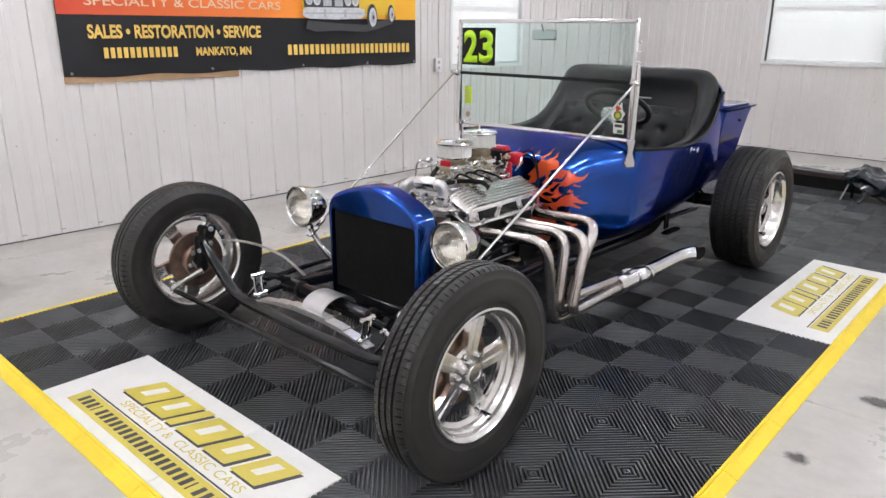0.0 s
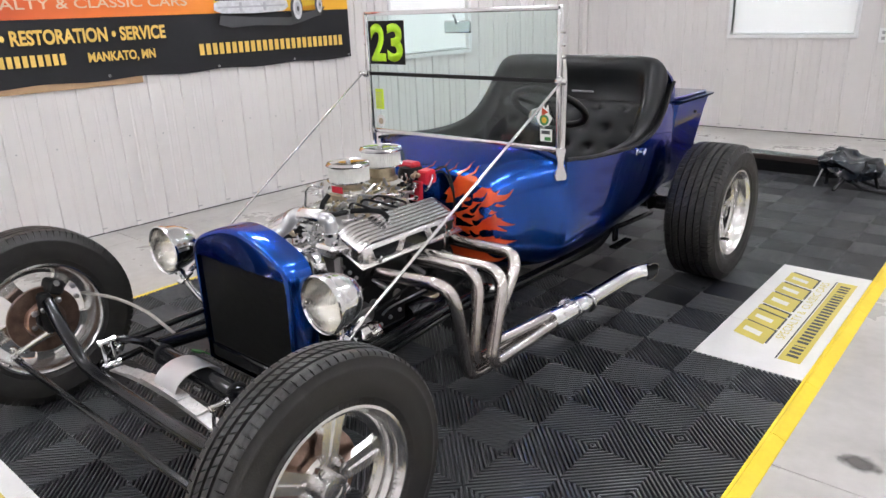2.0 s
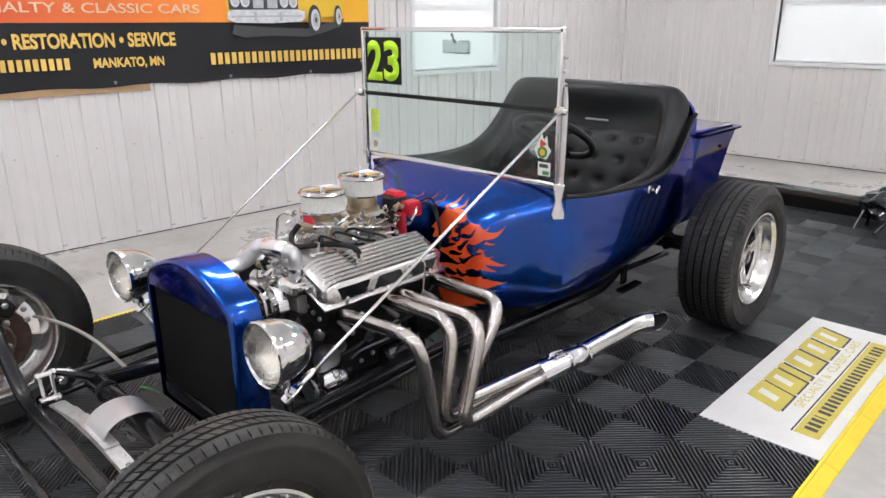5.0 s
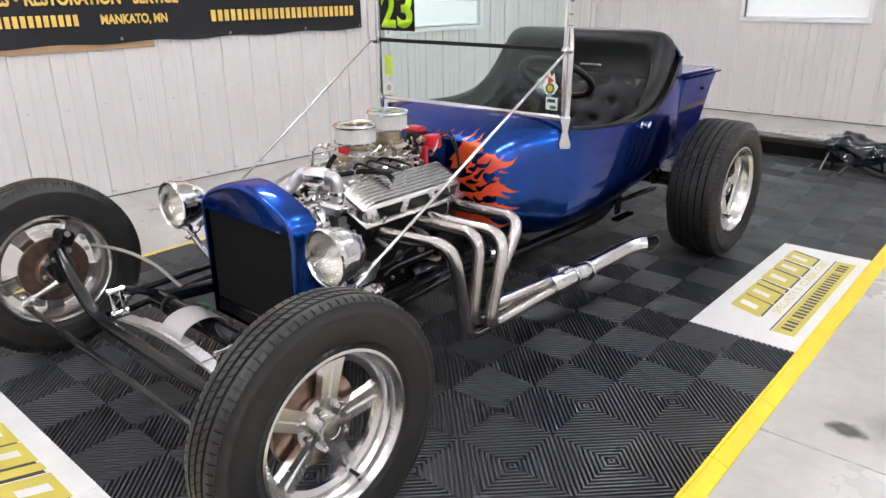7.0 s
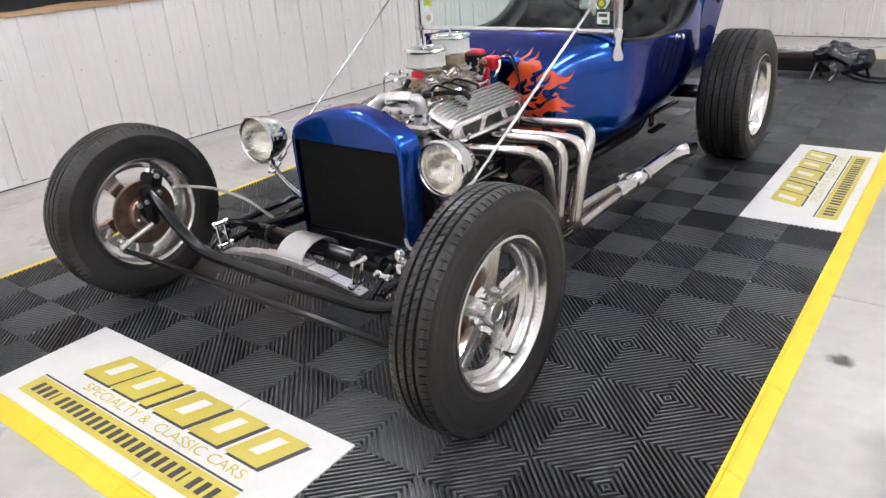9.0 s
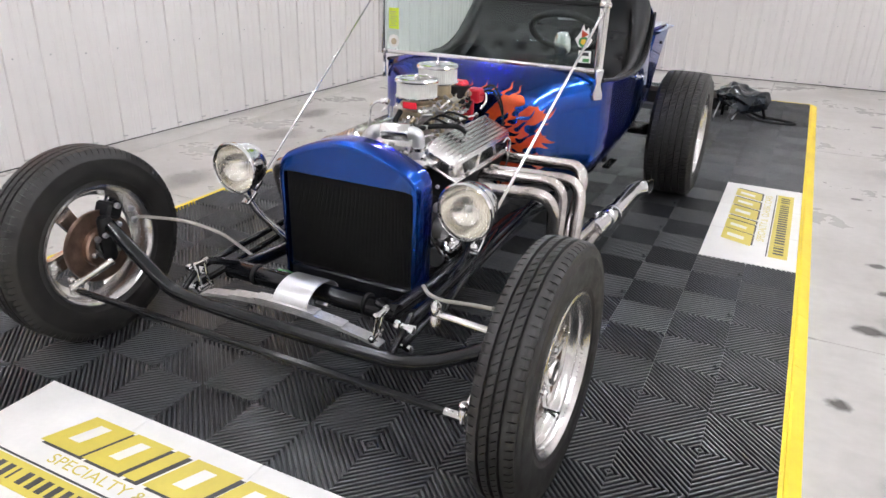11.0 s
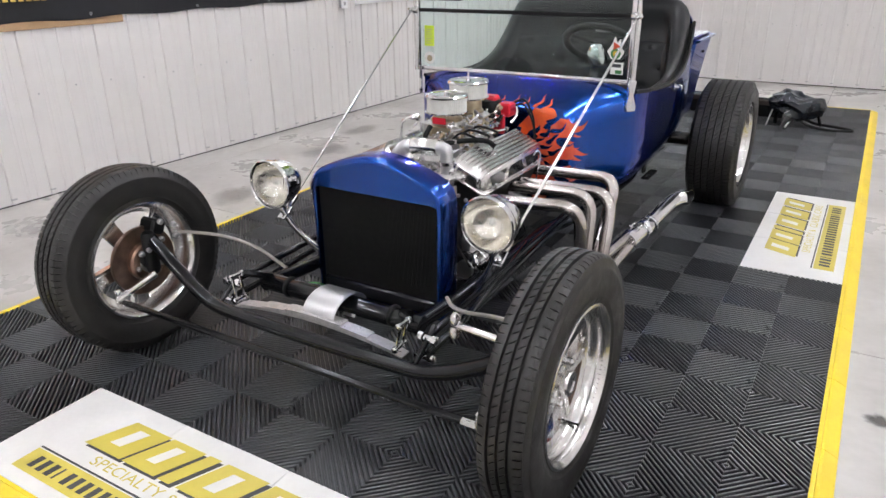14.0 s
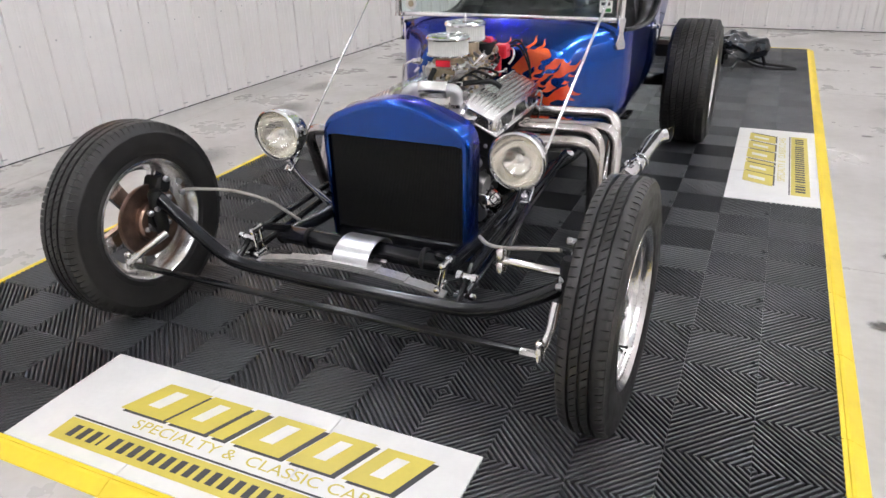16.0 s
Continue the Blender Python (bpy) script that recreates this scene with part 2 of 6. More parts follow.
def rod(bm, a, b, r, seg=12):
    a, b = Vector(a), Vector(b)
    return lathe(bm, [(r * 0.9, 0), (r, r * 0.15), (r, (b - a).length - r * 0.15), (r * 0.9, (b - a).length)], axis_to(a, b - a), seg)


def rd(a, b, r, seg=12):
    return rod(bmesh.new(), a, b, r, seg)


def ball(bm, p, r, seg=12, squash=1.0):
    prof = [(r * math.sin(math.pi * i / 8), -r * squash * math.cos(math.pi * i / 8)) for i in range(9)]
    return lathe(bm, prof, Matrix.Translation(p), seg)


def prism(bm, outline, m, depth):
    """A flat outline of (x, y) pairs, given depth along its own z."""
    lo = [bm.verts.new(m @ Vector((x, y, 0))) for x, y in outline]
    hi = [bm.verts.new(m @ Vector((x, y, depth))) for x, y in outline]
    n = len(lo)
    for i in range(n):
        bm.faces.new((lo[i], lo[(i + 1) % n], hi[(i + 1) % n], hi[i]))
    bm.faces.new(lo[::-1])
    bm.faces.new(hi)
    return bm


def lettering(name, text, m, height, width, mat, parent, depth=0.001, shear=0.0, bold=0.0):
    """Raised lettering in the built-in font, fitted to a height and width, its lower left corner at m."""
    cu = bpy.data.curves.new(name, "FONT")
    cu.body, cu.extrude, cu.shear, cu.offset = text, 0.0, shear, bold
    ob = bpy.data.objects.new(name, cu)
    scene.collection.objects.link(ob)
    me = bpy.data.meshes.new_from_object(ob.evaluated_get(bpy.context.evaluated_depsgraph_get()))
    bpy.data.objects.remove(ob)
    bm = bmesh.new()
    bm.from_mesh(me)
    xs, ys = [v.co.x for v in bm.verts], [v.co.y for v in bm.verts]
    x0, y0 = min(xs), min(ys)
    sx, sy = width / (max(xs) - x0), height / (max(ys) - y0)
    for v in bm.verts:
        v.co = Vector(((v.co.x - x0) * sx, (v.co.y - y0) * sy, depth))
    # one object a word: break where the gap is wide
    spans = sorted((min(v.co.x for v in f.verts), max(v.co.x for v in f.verts)) for f in bm.faces)
    cuts, reach = [], spans[0][1]
    for a, z in spans:
        if a - reach > height * 0.22:
            cuts.append((a + reach) / 2)
        reach = max(reach, z)
    out = None
    for a, z in zip([-1e9] + cuts, cuts + [1e9]):
        word = bm.copy()
        bmesh.ops.delete(word, geom=[f for f in word.faces if not a < sum(v.co.x for v in f.verts) / len(f.verts) < z], context="FACES")
        word.transform(m)
        out = part(name, word, mat, parent)
    bm.free()
    return out


# ---- the room ----
W, E_, S, N, H = ROOM
FLOOR_Z = -0.019
WTURN = 0.036      # the west wall runs a little askew to the mat


def wx(y):
    return -2.545 + WTURN * y


# where stains lie on the concrete: x, y, half length, kind
STAINS = [(x, y, k, STAIN) for x, y, k in ((1.86, 1.62, 0.09), (1.95, 2.0, 0.07), (1.92, 2.3, 0.06), (2.05, 2.75, 0.08), (1.88, 3.3, 0.05), (2.2, 4.4, 0.1), (2.1, 5.4, 0.08), (-2.0, -0.2, 0.07), (1.75, 1.05, 0.06),
                                          (2.35, 1.25, 0.09), (-1.5, 3.9, 0.07), (2.4, 0.9, 0.1), (-1.8, 4.6, 0.07), (2.3, 6.2, 0.09), (-1.55, 0.9, 0.06))]
STAINS += [(-1.75, 2.75, 0.34, DAMP), (-1.9, 3.4, 0.30, DAMP), (-1.55, 1.7, 0.30, DAMP), (-2.0, 0.9, 0.40, DAMP), (2.1, 1.7, 0.34, DAMP), (2.4, 2.8, 0.45, DAMP), (2.0, 0.6, 0.30, DAMP), (2.2, 3.9, 0.4, DAMP),
           (-1.7, 4.6, 0.4, DAMP), (-1.75, -0.2, 0.4, DAMP), (2.5, 5.2, 0.5, DAMP)]


def floor_slab():
    """Concrete in slabs with sawn joints between them."""
    fl = thing("floor", (0, 0, FLOOR_Z), "sealed grey concrete floor with sawn joints and oil stains", "floor", kind="structure")
    bm = bmesh.new()
    box(bm, W - 0.5, E_ + 0.2, S - 0.2, N + 0.4, FLOOR_Z - 0.12, FLOOR_Z - 0.006)
    part("base_slab", bm, BLACK_MATT, fl)
    xs, ys = [W - 0.5, -2.2 + 0.0, 1.25, 4.3, E_ + 0.2], [S - 0.2, -3.9, -1.15, 1.46, 4.35, N + 0.4]
    for x0, x1 in zip(xs, xs[1:]):
        for y0, y1 in zip(ys, ys[1:]):
            part("slab", bx(x0 + 0.002, x1 - 0.002, y0 + 0.002, y1 - 0.002, FLOOR_Z - 0.1, FLOOR_Z, bevel=0.0015), CONCRETE, fl)
    rnd = random.Random(5)
    lift = 0.0004
    for x, y, k, mt in STAINS:
        lift += 0.0002
        bm = bmesh.new()
        hx, hy = (k, k * rnd.uniform(0.6, 0.9)) if k < 0.2 else (k * rnd.uniform(0.6, 0.9), k)
        bm.faces.new([bm.verts.new((x + hx * i, y + hy * j, FLOOR_Z + lift)) for i, j in ((-1, -1), (1, -1), (1, 1), (-1, 1))])
        part("stain", bm, mt, fl)


floor_slab()


def ribbed_wall(name, length, height, m, openings, label, thickness=0.12):
    """A ribbed steel wall along its own x, with its face at y = 0 and openings (x0, x1, z0, z1) that go through it."""
    bm = bmesh.new()
    cuts = sorted({0.0, length, *(o[0] for o in openings), *(o[1] for o in openings)})
    pitch = 0.229
    for a, b in zip(cuts, cuts[1:]):
        holes = [o for o in openings if o[0] <= a and o[1] >= b]
        bands = [(0.008, height)] if not holes else [(0.008, holes[0][2]), (holes[0][3], height)]
        line = [(a, 0.0)]
        k = math.ceil((a - 0.02) / pitch)
        while k * pitch + 0.045 < b:
            c = k * pitch + 0.02
            if c > a + 0.007:
                line += [(c - 0.005, 0.0), (c - 0.0040, -0.0036), (c - 0.0010, -0.0036), (c, 0.0), (c + 0.003, 0.0105), (c + 0.022, 0.0105), (c + 0.026, 0.0)]
            line += [(c + 0.09, 0.0), (c + 0.093, 0.004), (c + 0.104, 0.004), (c + 0.108, 0.0), (c + 0.145, 0.0), (c + 0.148, 0.004), (c + 0.159, 0.004), (c + 0.163, 0.0)] if c + 0.17 < b and c > a else []
            k += 1
        line.append((b, 0.0))
        for z0, z1 in bands:
            lo = [bm.verts.new(m @ Vector((x, -d, z0))) for x, d in line]
            hi = [bm.verts.new(m @ Vector((x, -d, z1))) for x, d in line]
            for i in range(len(line) - 1):
                bm.faces.new((lo[i], lo[i + 1], hi[i + 1], hi[i]))
            back = [bm.verts.new(m @ Vector((x, thickness, z))) for x, z in ((a, z0), (b, z0), (b, z1), (a, z1))]
            bm.faces.new(back[::-1])
            bm.faces.new((lo[0], *[back[0], back[1]], *lo[:0:-1]))
            bm.faces.new((hi[0], *hi[1:], back[2], back[3]))
            bm.faces.new((lo[0], hi[0], back[3], back[0]))
            bm.faces.new((lo[-1], back[1], back[2], hi[-1]))
    wall = part(name, bm, WALL, None, "", base=tuple(m.translation))
    tagged(wall, label, "wall", kind="structure")
    # screws in rows; a black strip paints the shade of the floor gap
    bm = bmesh.new()
    for z in (0.6, 1.55, 2.5):
        for k in range(int(length / pitch)):
            x = k * pitch + 0.075
            if any(o[0] - 0.05 < x < o[1] + 0.05 and o[2] - 0.05 < z < o[3] + 0.05 for o in openings):
                continue
            lathe(bm, [(0.0055, 0), (0.0055, 0.003), (0.003, 0.0045)], m @ Matrix.Translation((x, 0, z + 0.012 * math.sin(k * 1.7))) @ pose(0, 0, 0, 90), 6)
    scr = part("screw", bm, GREY_BOX, wall)
    scr["kind"] = "stuff"
    bm = bmesh.new()
    box(bm, 0, length, 0.004, 0.03, -0.02, 0.008, m=m)
    part("base_joint", bm, BLACK_MATT, wall, "gap along the floor, its shade painted black")
    # grey dashes paint the short shade where each rib stops
    bm = bmesh.new()
    for k in range(int(length / pitch)):
        c = k * pitch + 0.02
        box(bm, c - 0.001, c + 0.027, -0.0118, 0.0, 0.034, 0.043, m=m)
    end_shade = part("rib_end", bm, GREY_BOX, wall)
    end_shade["kind"] = "stuff"
    return wall


def window_unit(name, m, w, h, label):
    """A framed window with a glass pane and a lowered blind; its own x runs along the wall and y goes out of the room."""
    win = thing(name, tuple(m.translation), label, "window", kind="structure")
    for nm, a in (("sill", (-0.035, w + 0.035, -0.018, 0.09, -0.036, 0.0)), ("head", (-0.035, w + 0.035, -0.014, 0.09, h, h + 0.036)),
                  ("jamb", (-0.035, 0.0, -0.014, 0.09, 0.0, h)), ("jamb", (w, w + 0.035, -0.014, 0.09, 0.0, h))):
        part("window_" + nm, bx(*a, bevel=0.003, m=m), TRIM, win)
    pane = part("pane", bx(0.0, w, 0.078, 0.084, 0.0, h, m=m), GLASS, win)
    pane.visible_shadow = False
    part("meeting_rail", bx(0.0, w, 0.06, 0.077, h * 0.5 - 0.02, h * 0.5 + 0.02, bevel=0.003, m=m), TRIM, win)
    part("blind_rail", bx(0.005, w - 0.005, 0.02, 0.05, 0.004, 0.022, bevel=0.003, m=m), BLIND, win, "white blind bottom rail")
    n = int((h - 0.03) / 0.022)
    bm = bmesh.new()
    box(bm, 0.006, w - 0.006, -0.0125, 0.0125, -0.0006, 0.0006)
    bm.transform(pose(0, 0, 0, 58))
    me = bpy.data.meshes.new("slat")
    bm.to_mesh(me)
    bm.free()
    me.materials.append(BLIND_SLAT)
    for i in range(n):
        ob = new("slat", me)
        ob.parent = win
        rot = m.to_3x3().to_4x4()
        ob.matrix_basis = rot @ Matrix.Translation((0, 0.035, 0.034 + i * 0.022))
    return win


BLIND_SLAT = material("translucent blind slat", (0.86, 0.84, 0.84), 0.5)
nt = BLIND_SLAT.node_tree
tr, mx = nt.nodes.new("ShaderNodeBsdfTranslucent"), nt.nodes.new("ShaderNodeMixShader")
tr.inputs[0].default_value = (0.95, 0.92, 0.92, 1)
mx.inputs[0].default_value = 0.36
nt.links.new(nt.nodes["Principled BSDF"].outputs[0], mx.inputs[1])
nt.links.new(tr.outputs[0], mx.inputs[2])
nt.links.new(mx.outputs[0], nt.nodes["Material Output"].inputs[0])

# west wall: own x runs north; its face looks east
west_m = Matrix.Translation((wx(S), S, FLOOR_Z)) @ pose(0, 0, 0, 0, 0, 90 - math.degrees(math.atan(WTURN)))
ribbed_wall("wall_west", N - S + 0.3, H + 0.02, west_m, [(4.095 - S, 5.13 - S, 0.945, 2.0)], "off-white ribbed steel panel wall with rows of screws")
window_unit("window_1", west_m @ Matrix.Translation((4.095 - S, 0, 0.945)), 1.035, 1.055, "white framed window with a lowered white slatted blind")
north_m = Matrix.Translation((wx(N) - 0.2, N, FLOOR_Z))
NW0 = -0.575 - (wx(N) - 0.2)
ribbed_wall("wall_north", E_ - wx(N) + 0.4, H + 0.02, north_m, [(NW0, NW0 + 1.14, 0.965, 2.05)], "off-white ribbed steel panel wall behind the car")
window_unit("window_2", north_m @ Matrix.Translation((NW0, 0, 0.965)), 1.14, 1.085, "white framed window with a lowered white slatted blind")
ribbed_wall("wall_south", E_ - W + 1.0, H + 0.02, Matrix.Translation((E_ + 0.2, S, FLOOR_Z)) @ pose(0, 0, 0, 0, 0, 180), [], "off-white ribbed steel panel wall")
ribbed_wall("wall_east", N - S + 0.4, H + 0.02, Matrix.Translation((E_, N + 0.2, FLOOR_Z)) @ pose(0, 0, 0, 0, 0, -90), [], "off-white ribbed steel panel wall")
tagged(part("ceiling", bx(W - 0.6, E_ + 0.25, S - 0.2, N + 0.3, H, H + 0.1), CEILING), "plain white ceiling", "ceiling", kind="structure")
part("trim_corner", bx(wx(N) - 0.01, wx(N) + 0.05, N - 0.05, N - 0.012, FLOOR_Z, H - 0.001, bevel=0.002), WALL)
tagged(bpy.data.objects["trim_corner"], "off-white folded steel corner trim", "trim", kind="structure")

# daylight beyond the two windows
for nm, m in (("backdrop_west", west_m @ Matrix.Translation((4.095 - S - 0.5, 0.6, 0.5))), ("backdrop_north", north_m @ Matrix.Translation((NW0 - 0.5, 0.6, 0.5)))):
    bm = bmesh.new()
    box(bm, 0, 2.2, 0, 0.02, 0, 2.0, m=m)
    tagged(part(nm, bm, DAY, None, base=tuple(m.translation)), "bright daylight outside the window", "backdrop", kind="structure")


def ceiling_light(x, y):
    cl = thing("ceiling_light", (x, y, H - 0.09), "white fluorescent ceiling light with two tubes", "ceiling light", "ceiling lights")
    part("housing", bx(x - 0.08, x + 0.08, y - 0.62, y + 0.62, H - 0.06, H - 0.001, bevel=0.006), TRIM, cl)
    for dx in (-0.045, 0.045):
        part("tube", rd((x + dx, y - 0.6, H - 0.085), (x + dx, y + 0.6, H - 0.085), 0.0155, 10), TUBE, cl)
        for s in (-1, 1):
            part("lamp_holder", bx(x + dx - 0.012, x + dx + 0.012, y + s * 0.606 - 0.006, y + s * 0.606 + 0.006, H - 0.1, H - 0.058), TRIM, cl)
    return cl


for lx in (-1.2, 1.7, 4.2):
    for ly in (-3.8, -1.25, 1.8, 5.2):
        ceiling_light(lx, ly)


def outlet(m):
    ob = thing("electrical_outlet", tuple(m.translation), "grey steel electrical outlet box on the wall", "outlet", "wall outlets")
    part("box", bx(-0.035, 0.035, -0.045, -0.012, -0.06, 0.06, bevel=0.004, m=m), GREY_BOX, ob)
    part("cover", bx(-0.039, 0.039, -0.05, -0.0455, -0.064, 0.064, bevel=0.002, m=m), TRIM, ob)
    for z in (-0.026, 0.026):
        part("socket", bx(-0.014, 0.014, -0.054, -0.0505, z - 0.014, z + 0.014, bevel=0.001, m=m), GREY_BOX, ob)


outlet(west_m @ Matrix.Translation((3.87 - S, 0, 0.955)))
outlet(north_m @ Matrix.Translation((0.815 - (wx(N) - 0.2), 0, 0.955)))


# ---- banner on the west wall ----
def banner():
    y0, y1, z0, z1 = 0.62, 3.60, 0.955, 2.0
    bn = thing("banner", (wx(2.1) + 0.02, 2.1, z0), "black and orange vinyl banner with yellow lettering, hung on the wall", "banner")
    m = west_m @ Matrix.Translation((y0 - S, 0, z0 - FLOOR_Z))        # x along the wall, z up, -y into the room
    L = y1 - y0

    def sheet(name, x0, x1, za, zb, d, mat):
        bm = bmesh.new()
        nx, nz = max(2, int((x1 - x0) / 0.05)), max(2, int((zb - za) / 0.08))
        g = [[bm.verts.new(m @ Vector((x0 + (x1 - x0) * i / nx, -0.0190 - d - 0.0018 * math.sin(9 * (x0 + (x1 - x0) * i / nx)) - 0.001 * math.sin(5 * (za + (zb - za) * j / nz) + x0 + i),
                                       za + (zb - za) * j / nz + (0.006 * math.cos(2 * math.pi * (x0 + (x1 - x0) * i / nx) / 0.6) if j == 0 and za == 0 else 0)))) for i in range(nx + 1)] for j in range(nz + 1)]
        for j in range(nz):
            for i in range(nx):
                bm.faces.new((g[j][i], g[j][i + 1], g[j + 1][i + 1], g[j + 1][i]))
        return part(name, bm, mat, bn, smooth=True)

    sheet("sheet", 0, L, 0, z1 - z0, 0.0, BANNER_BLACK)
    fade = material("orange to yellow print", (0.75, 0.16, 0.03), 0.45, 0, 0.0)
    nt = fade.node_tree
    tc, sp, rp = nt.nodes.new("ShaderNodeTexCoord"), nt.nodes.new("ShaderNodeSeparateXYZ"), nt.nodes.new("ShaderNodeValToRGB")
    mr = nt.nodes.new("ShaderNodeMapRange")
    nt.links.new(tc.outputs["Object"], sp.inputs[0])
    nt.links.new(sp.outputs[1], mr.inputs[0])
    mr.inputs[1].default_value, mr.inputs[2].default_value = -1.5, 1.5
    nt.links.new(mr.outputs[0], rp.inputs[0])
    rp.color_ramp.elements[0].color, rp.color_ramp.elements[1].color = (0.55, 0.05, 0.02, 1), (0.8, 0.42, 0.02, 1)
    mid = rp.color_ramp.elements.new(0.45)
    mid.color = (0.78, 0.2, 0.03, 1)
    nt.links.new(rp.outputs[0], nt.nodes["Principled BSDF"].inputs["Base Color"])
    sheet("printed_field", 0.005, L - 0.005, 0.375, z1 - z0 - 0.005, 0.006, fade)
    txt = material("yellow letter print", (0.80, 0.52, 0.12), 0.5, 0, 0.2, 20)

    def at(x, z, d=0.022):
        return m @ Matrix.Translation((x, -0.016 - d, z)) @ pose(0, 0, 0, 90)

    lettering("lettering", "SALES \u2022 RESTORATION \u2022 SERVICE", at(0.165, 0.232), 0.085, 1.225, txt, bn, bold=0.035)
    lettering("lettering", "MANKATO, MN", at(0.87, 0.105), 0.068, 0.43, txt, bn, bold=0.035)
    silver = material("pale letter print", (0.72, 0.55, 0.38), 0.5, 0, 0.2, 20)
    lettering("lettering", "SPECIALTY & CLASSIC CARS", at(0.165, 0.43, 0.026), 0.056, 1.405, silver, bn, bold=0.01)

    def bars(x0, x1, z, h, n, mat, d=0.02):
        w = (x1 - x0) / n
        for i in range(n):
            part("print_bar", bx(x0 + i * w, x0 + (i + (0.86 if n < 10 else 0.66)) * w, -0.016 - d - 0.0012, -0.016 - d, z, z + h, m=m), mat, bn)

    bars(0.25, 0.75, 0.112, 0.065, 12, txt)
    bars(1.62, 2.90, 0.105, 0.075, 25, txt)
    # mark above: plain slabs in its colours
    bars(0.15, 1.95, 0.58, 0.36, 6, silver, 0.024)
    # picture of a yellow saloon, seen from its front corner
    def flat(outline, mat, d, name="print_shape"):
        bm = bmesh.new()
        prism(bm, outline, m @ Matrix.Translation((-0.21, -0.016 - d, 0)) @ pose(0, 0, 0, 90), 0.0012)
        part(name, bm, mat, bn)
    dk, gy = SIGN_DARK, material("grey print", (0.46, 0.47, 0.50), 0.4, 0, 0.3, 25)
    def disc(cx, cz, rx, rz, mat, d):
        flat([(cx + rx * math.cos(a), cz + rz * math.sin(a)) for a in (2 * math.pi * i / 24 for i in range(24))], mat, d)

    chrome_print = material("pale chrome print", (0.66, 0.67, 0.69), 0.4, 0, 0.35, 30)
    flat([(2.00, 0.30), (2.02, 0.36), (2.30, 0.34), (2.60, 0.33), (2.80, 0.37), (2.94, 0.40), (2.90, 0.345), (2.74, 0.30), (2.60, 0.272), (2.30, 0.285), (2.10, 0.275)], dk, 0.0262)
    flat([(1.98, 0.43), (1.97, 0.50), (1.99, 0.57), (2.08, 0.63), (2.35, 0.67), (2.43, 0.78), (2.72, 0.79), (2.83, 0.67), (2.92, 0.63), (2.945, 0.55), (2.94, 0.46), (2.88, 0.42), (2.70, 0.40), (2.50, 0.385)], YBADGE, 0.028)
    flat([(2.39, 0.665), (2.45, 0.765), (2.56, 0.77), (2.56, 0.665)], dk, 0.031)
    flat([(2.59, 0.665), (2.59, 0.77), (2.70, 0.77), (2.78, 0.665)], dk, 0.031)
    flat([(1.99, 0.455), (1.985, 0.55), (2.03, 0.572), (2.50, 0.585), (2.53, 0.56), (2.53, 0.455)], dk, 0.031)
    flat([(2.17, 0.468), (2.17, 0.555), (2.25, 0.560), (2.25, 0.468)], gy, 0.0335)
    flat([(2.28, 0.468), (2.28, 0.561), (2.36, 0.564), (2.36, 0.468)], gy, 0.0335)
    for cx in (2.035, 2.110, 2.415, 2.490):
        disc(cx, 0.512, 0.034, 0.040, chrome_print, 0.0335)
        disc(cx, 0.512, 0.022, 0.027, gy, 0.036)
    flat([(1.97, 0.395), (1.975, 0.44), (2.02, 0.455), (2.52, 0.462), (2.58, 0.45), (2.59, 0.405), (2.54, 0.378), (2.30, 0.368), (2.03, 0.372)], chrome_print, 0.0335)
    flat([(2.00, 0.405), (2.00, 0.417), (2.56, 0.424), (2.56, 0.412)], gy, 0.036)
    for cx in (2.17, 2.37):
        flat([(cx, 0.385), (cx, 0.445), (cx + 0.022, 0.445), (cx + 0.022, 0.385)], gy, 0.036)
    for cx, cz, rx, rz in ((2.665, 0.39, 0.056, 0.105), (2.875, 0.415, 0.036, 0.080)):
        disc(cx, cz, rx, rz, dk, 0.0335)
        disc(cx + 0.006, cz, rx * 0.70, rz * 0.72, chrome_print, 0.036)
        disc(cx + 0.008, cz, rx * 0.42, rz * 0.45, gy, 0.0385)
        disc(cx + 0.008, cz, rx * 0.18, rz * 0.18, dk, 0.041)
    for x in (0.04, 0.98, 1.75, 2.4, 2.94):
        part("grommet", lathe(bmesh.new(), [(0.009, 0), (0.009, 0.002), (0.005, 0.002), (0.005, 0)], at(x, 0.025, 0.024), 12, loop=True), STEEL, bn)


banner()
cb = part("cardboard_strip", bx(0, 1.20, -0.0148, -0.0118, 0.0, 0.1, m=west_m @ Matrix.Translation((0.62 - S, 0, 0.918 - FLOOR_Z)), bevel=0.0006), CARD, None, base=(wx(1.2) + 0.015, 1.2, 0.915))
tagged(cb, "brown cardboard strip showing below the banner", "cardboard")


# ---- floor mat of ribbed tiles with yellow edging ----
MX0, MX1, MY0, MY1, T = -1.2, 1.6, -0.4, 6.0, 0.4
mat_thing = thing("floor_mat", (0.2, 2.8, FLOOR_Z), "black ribbed plastic tile mat with a bright yellow edge", "floor mat", kind="structure")


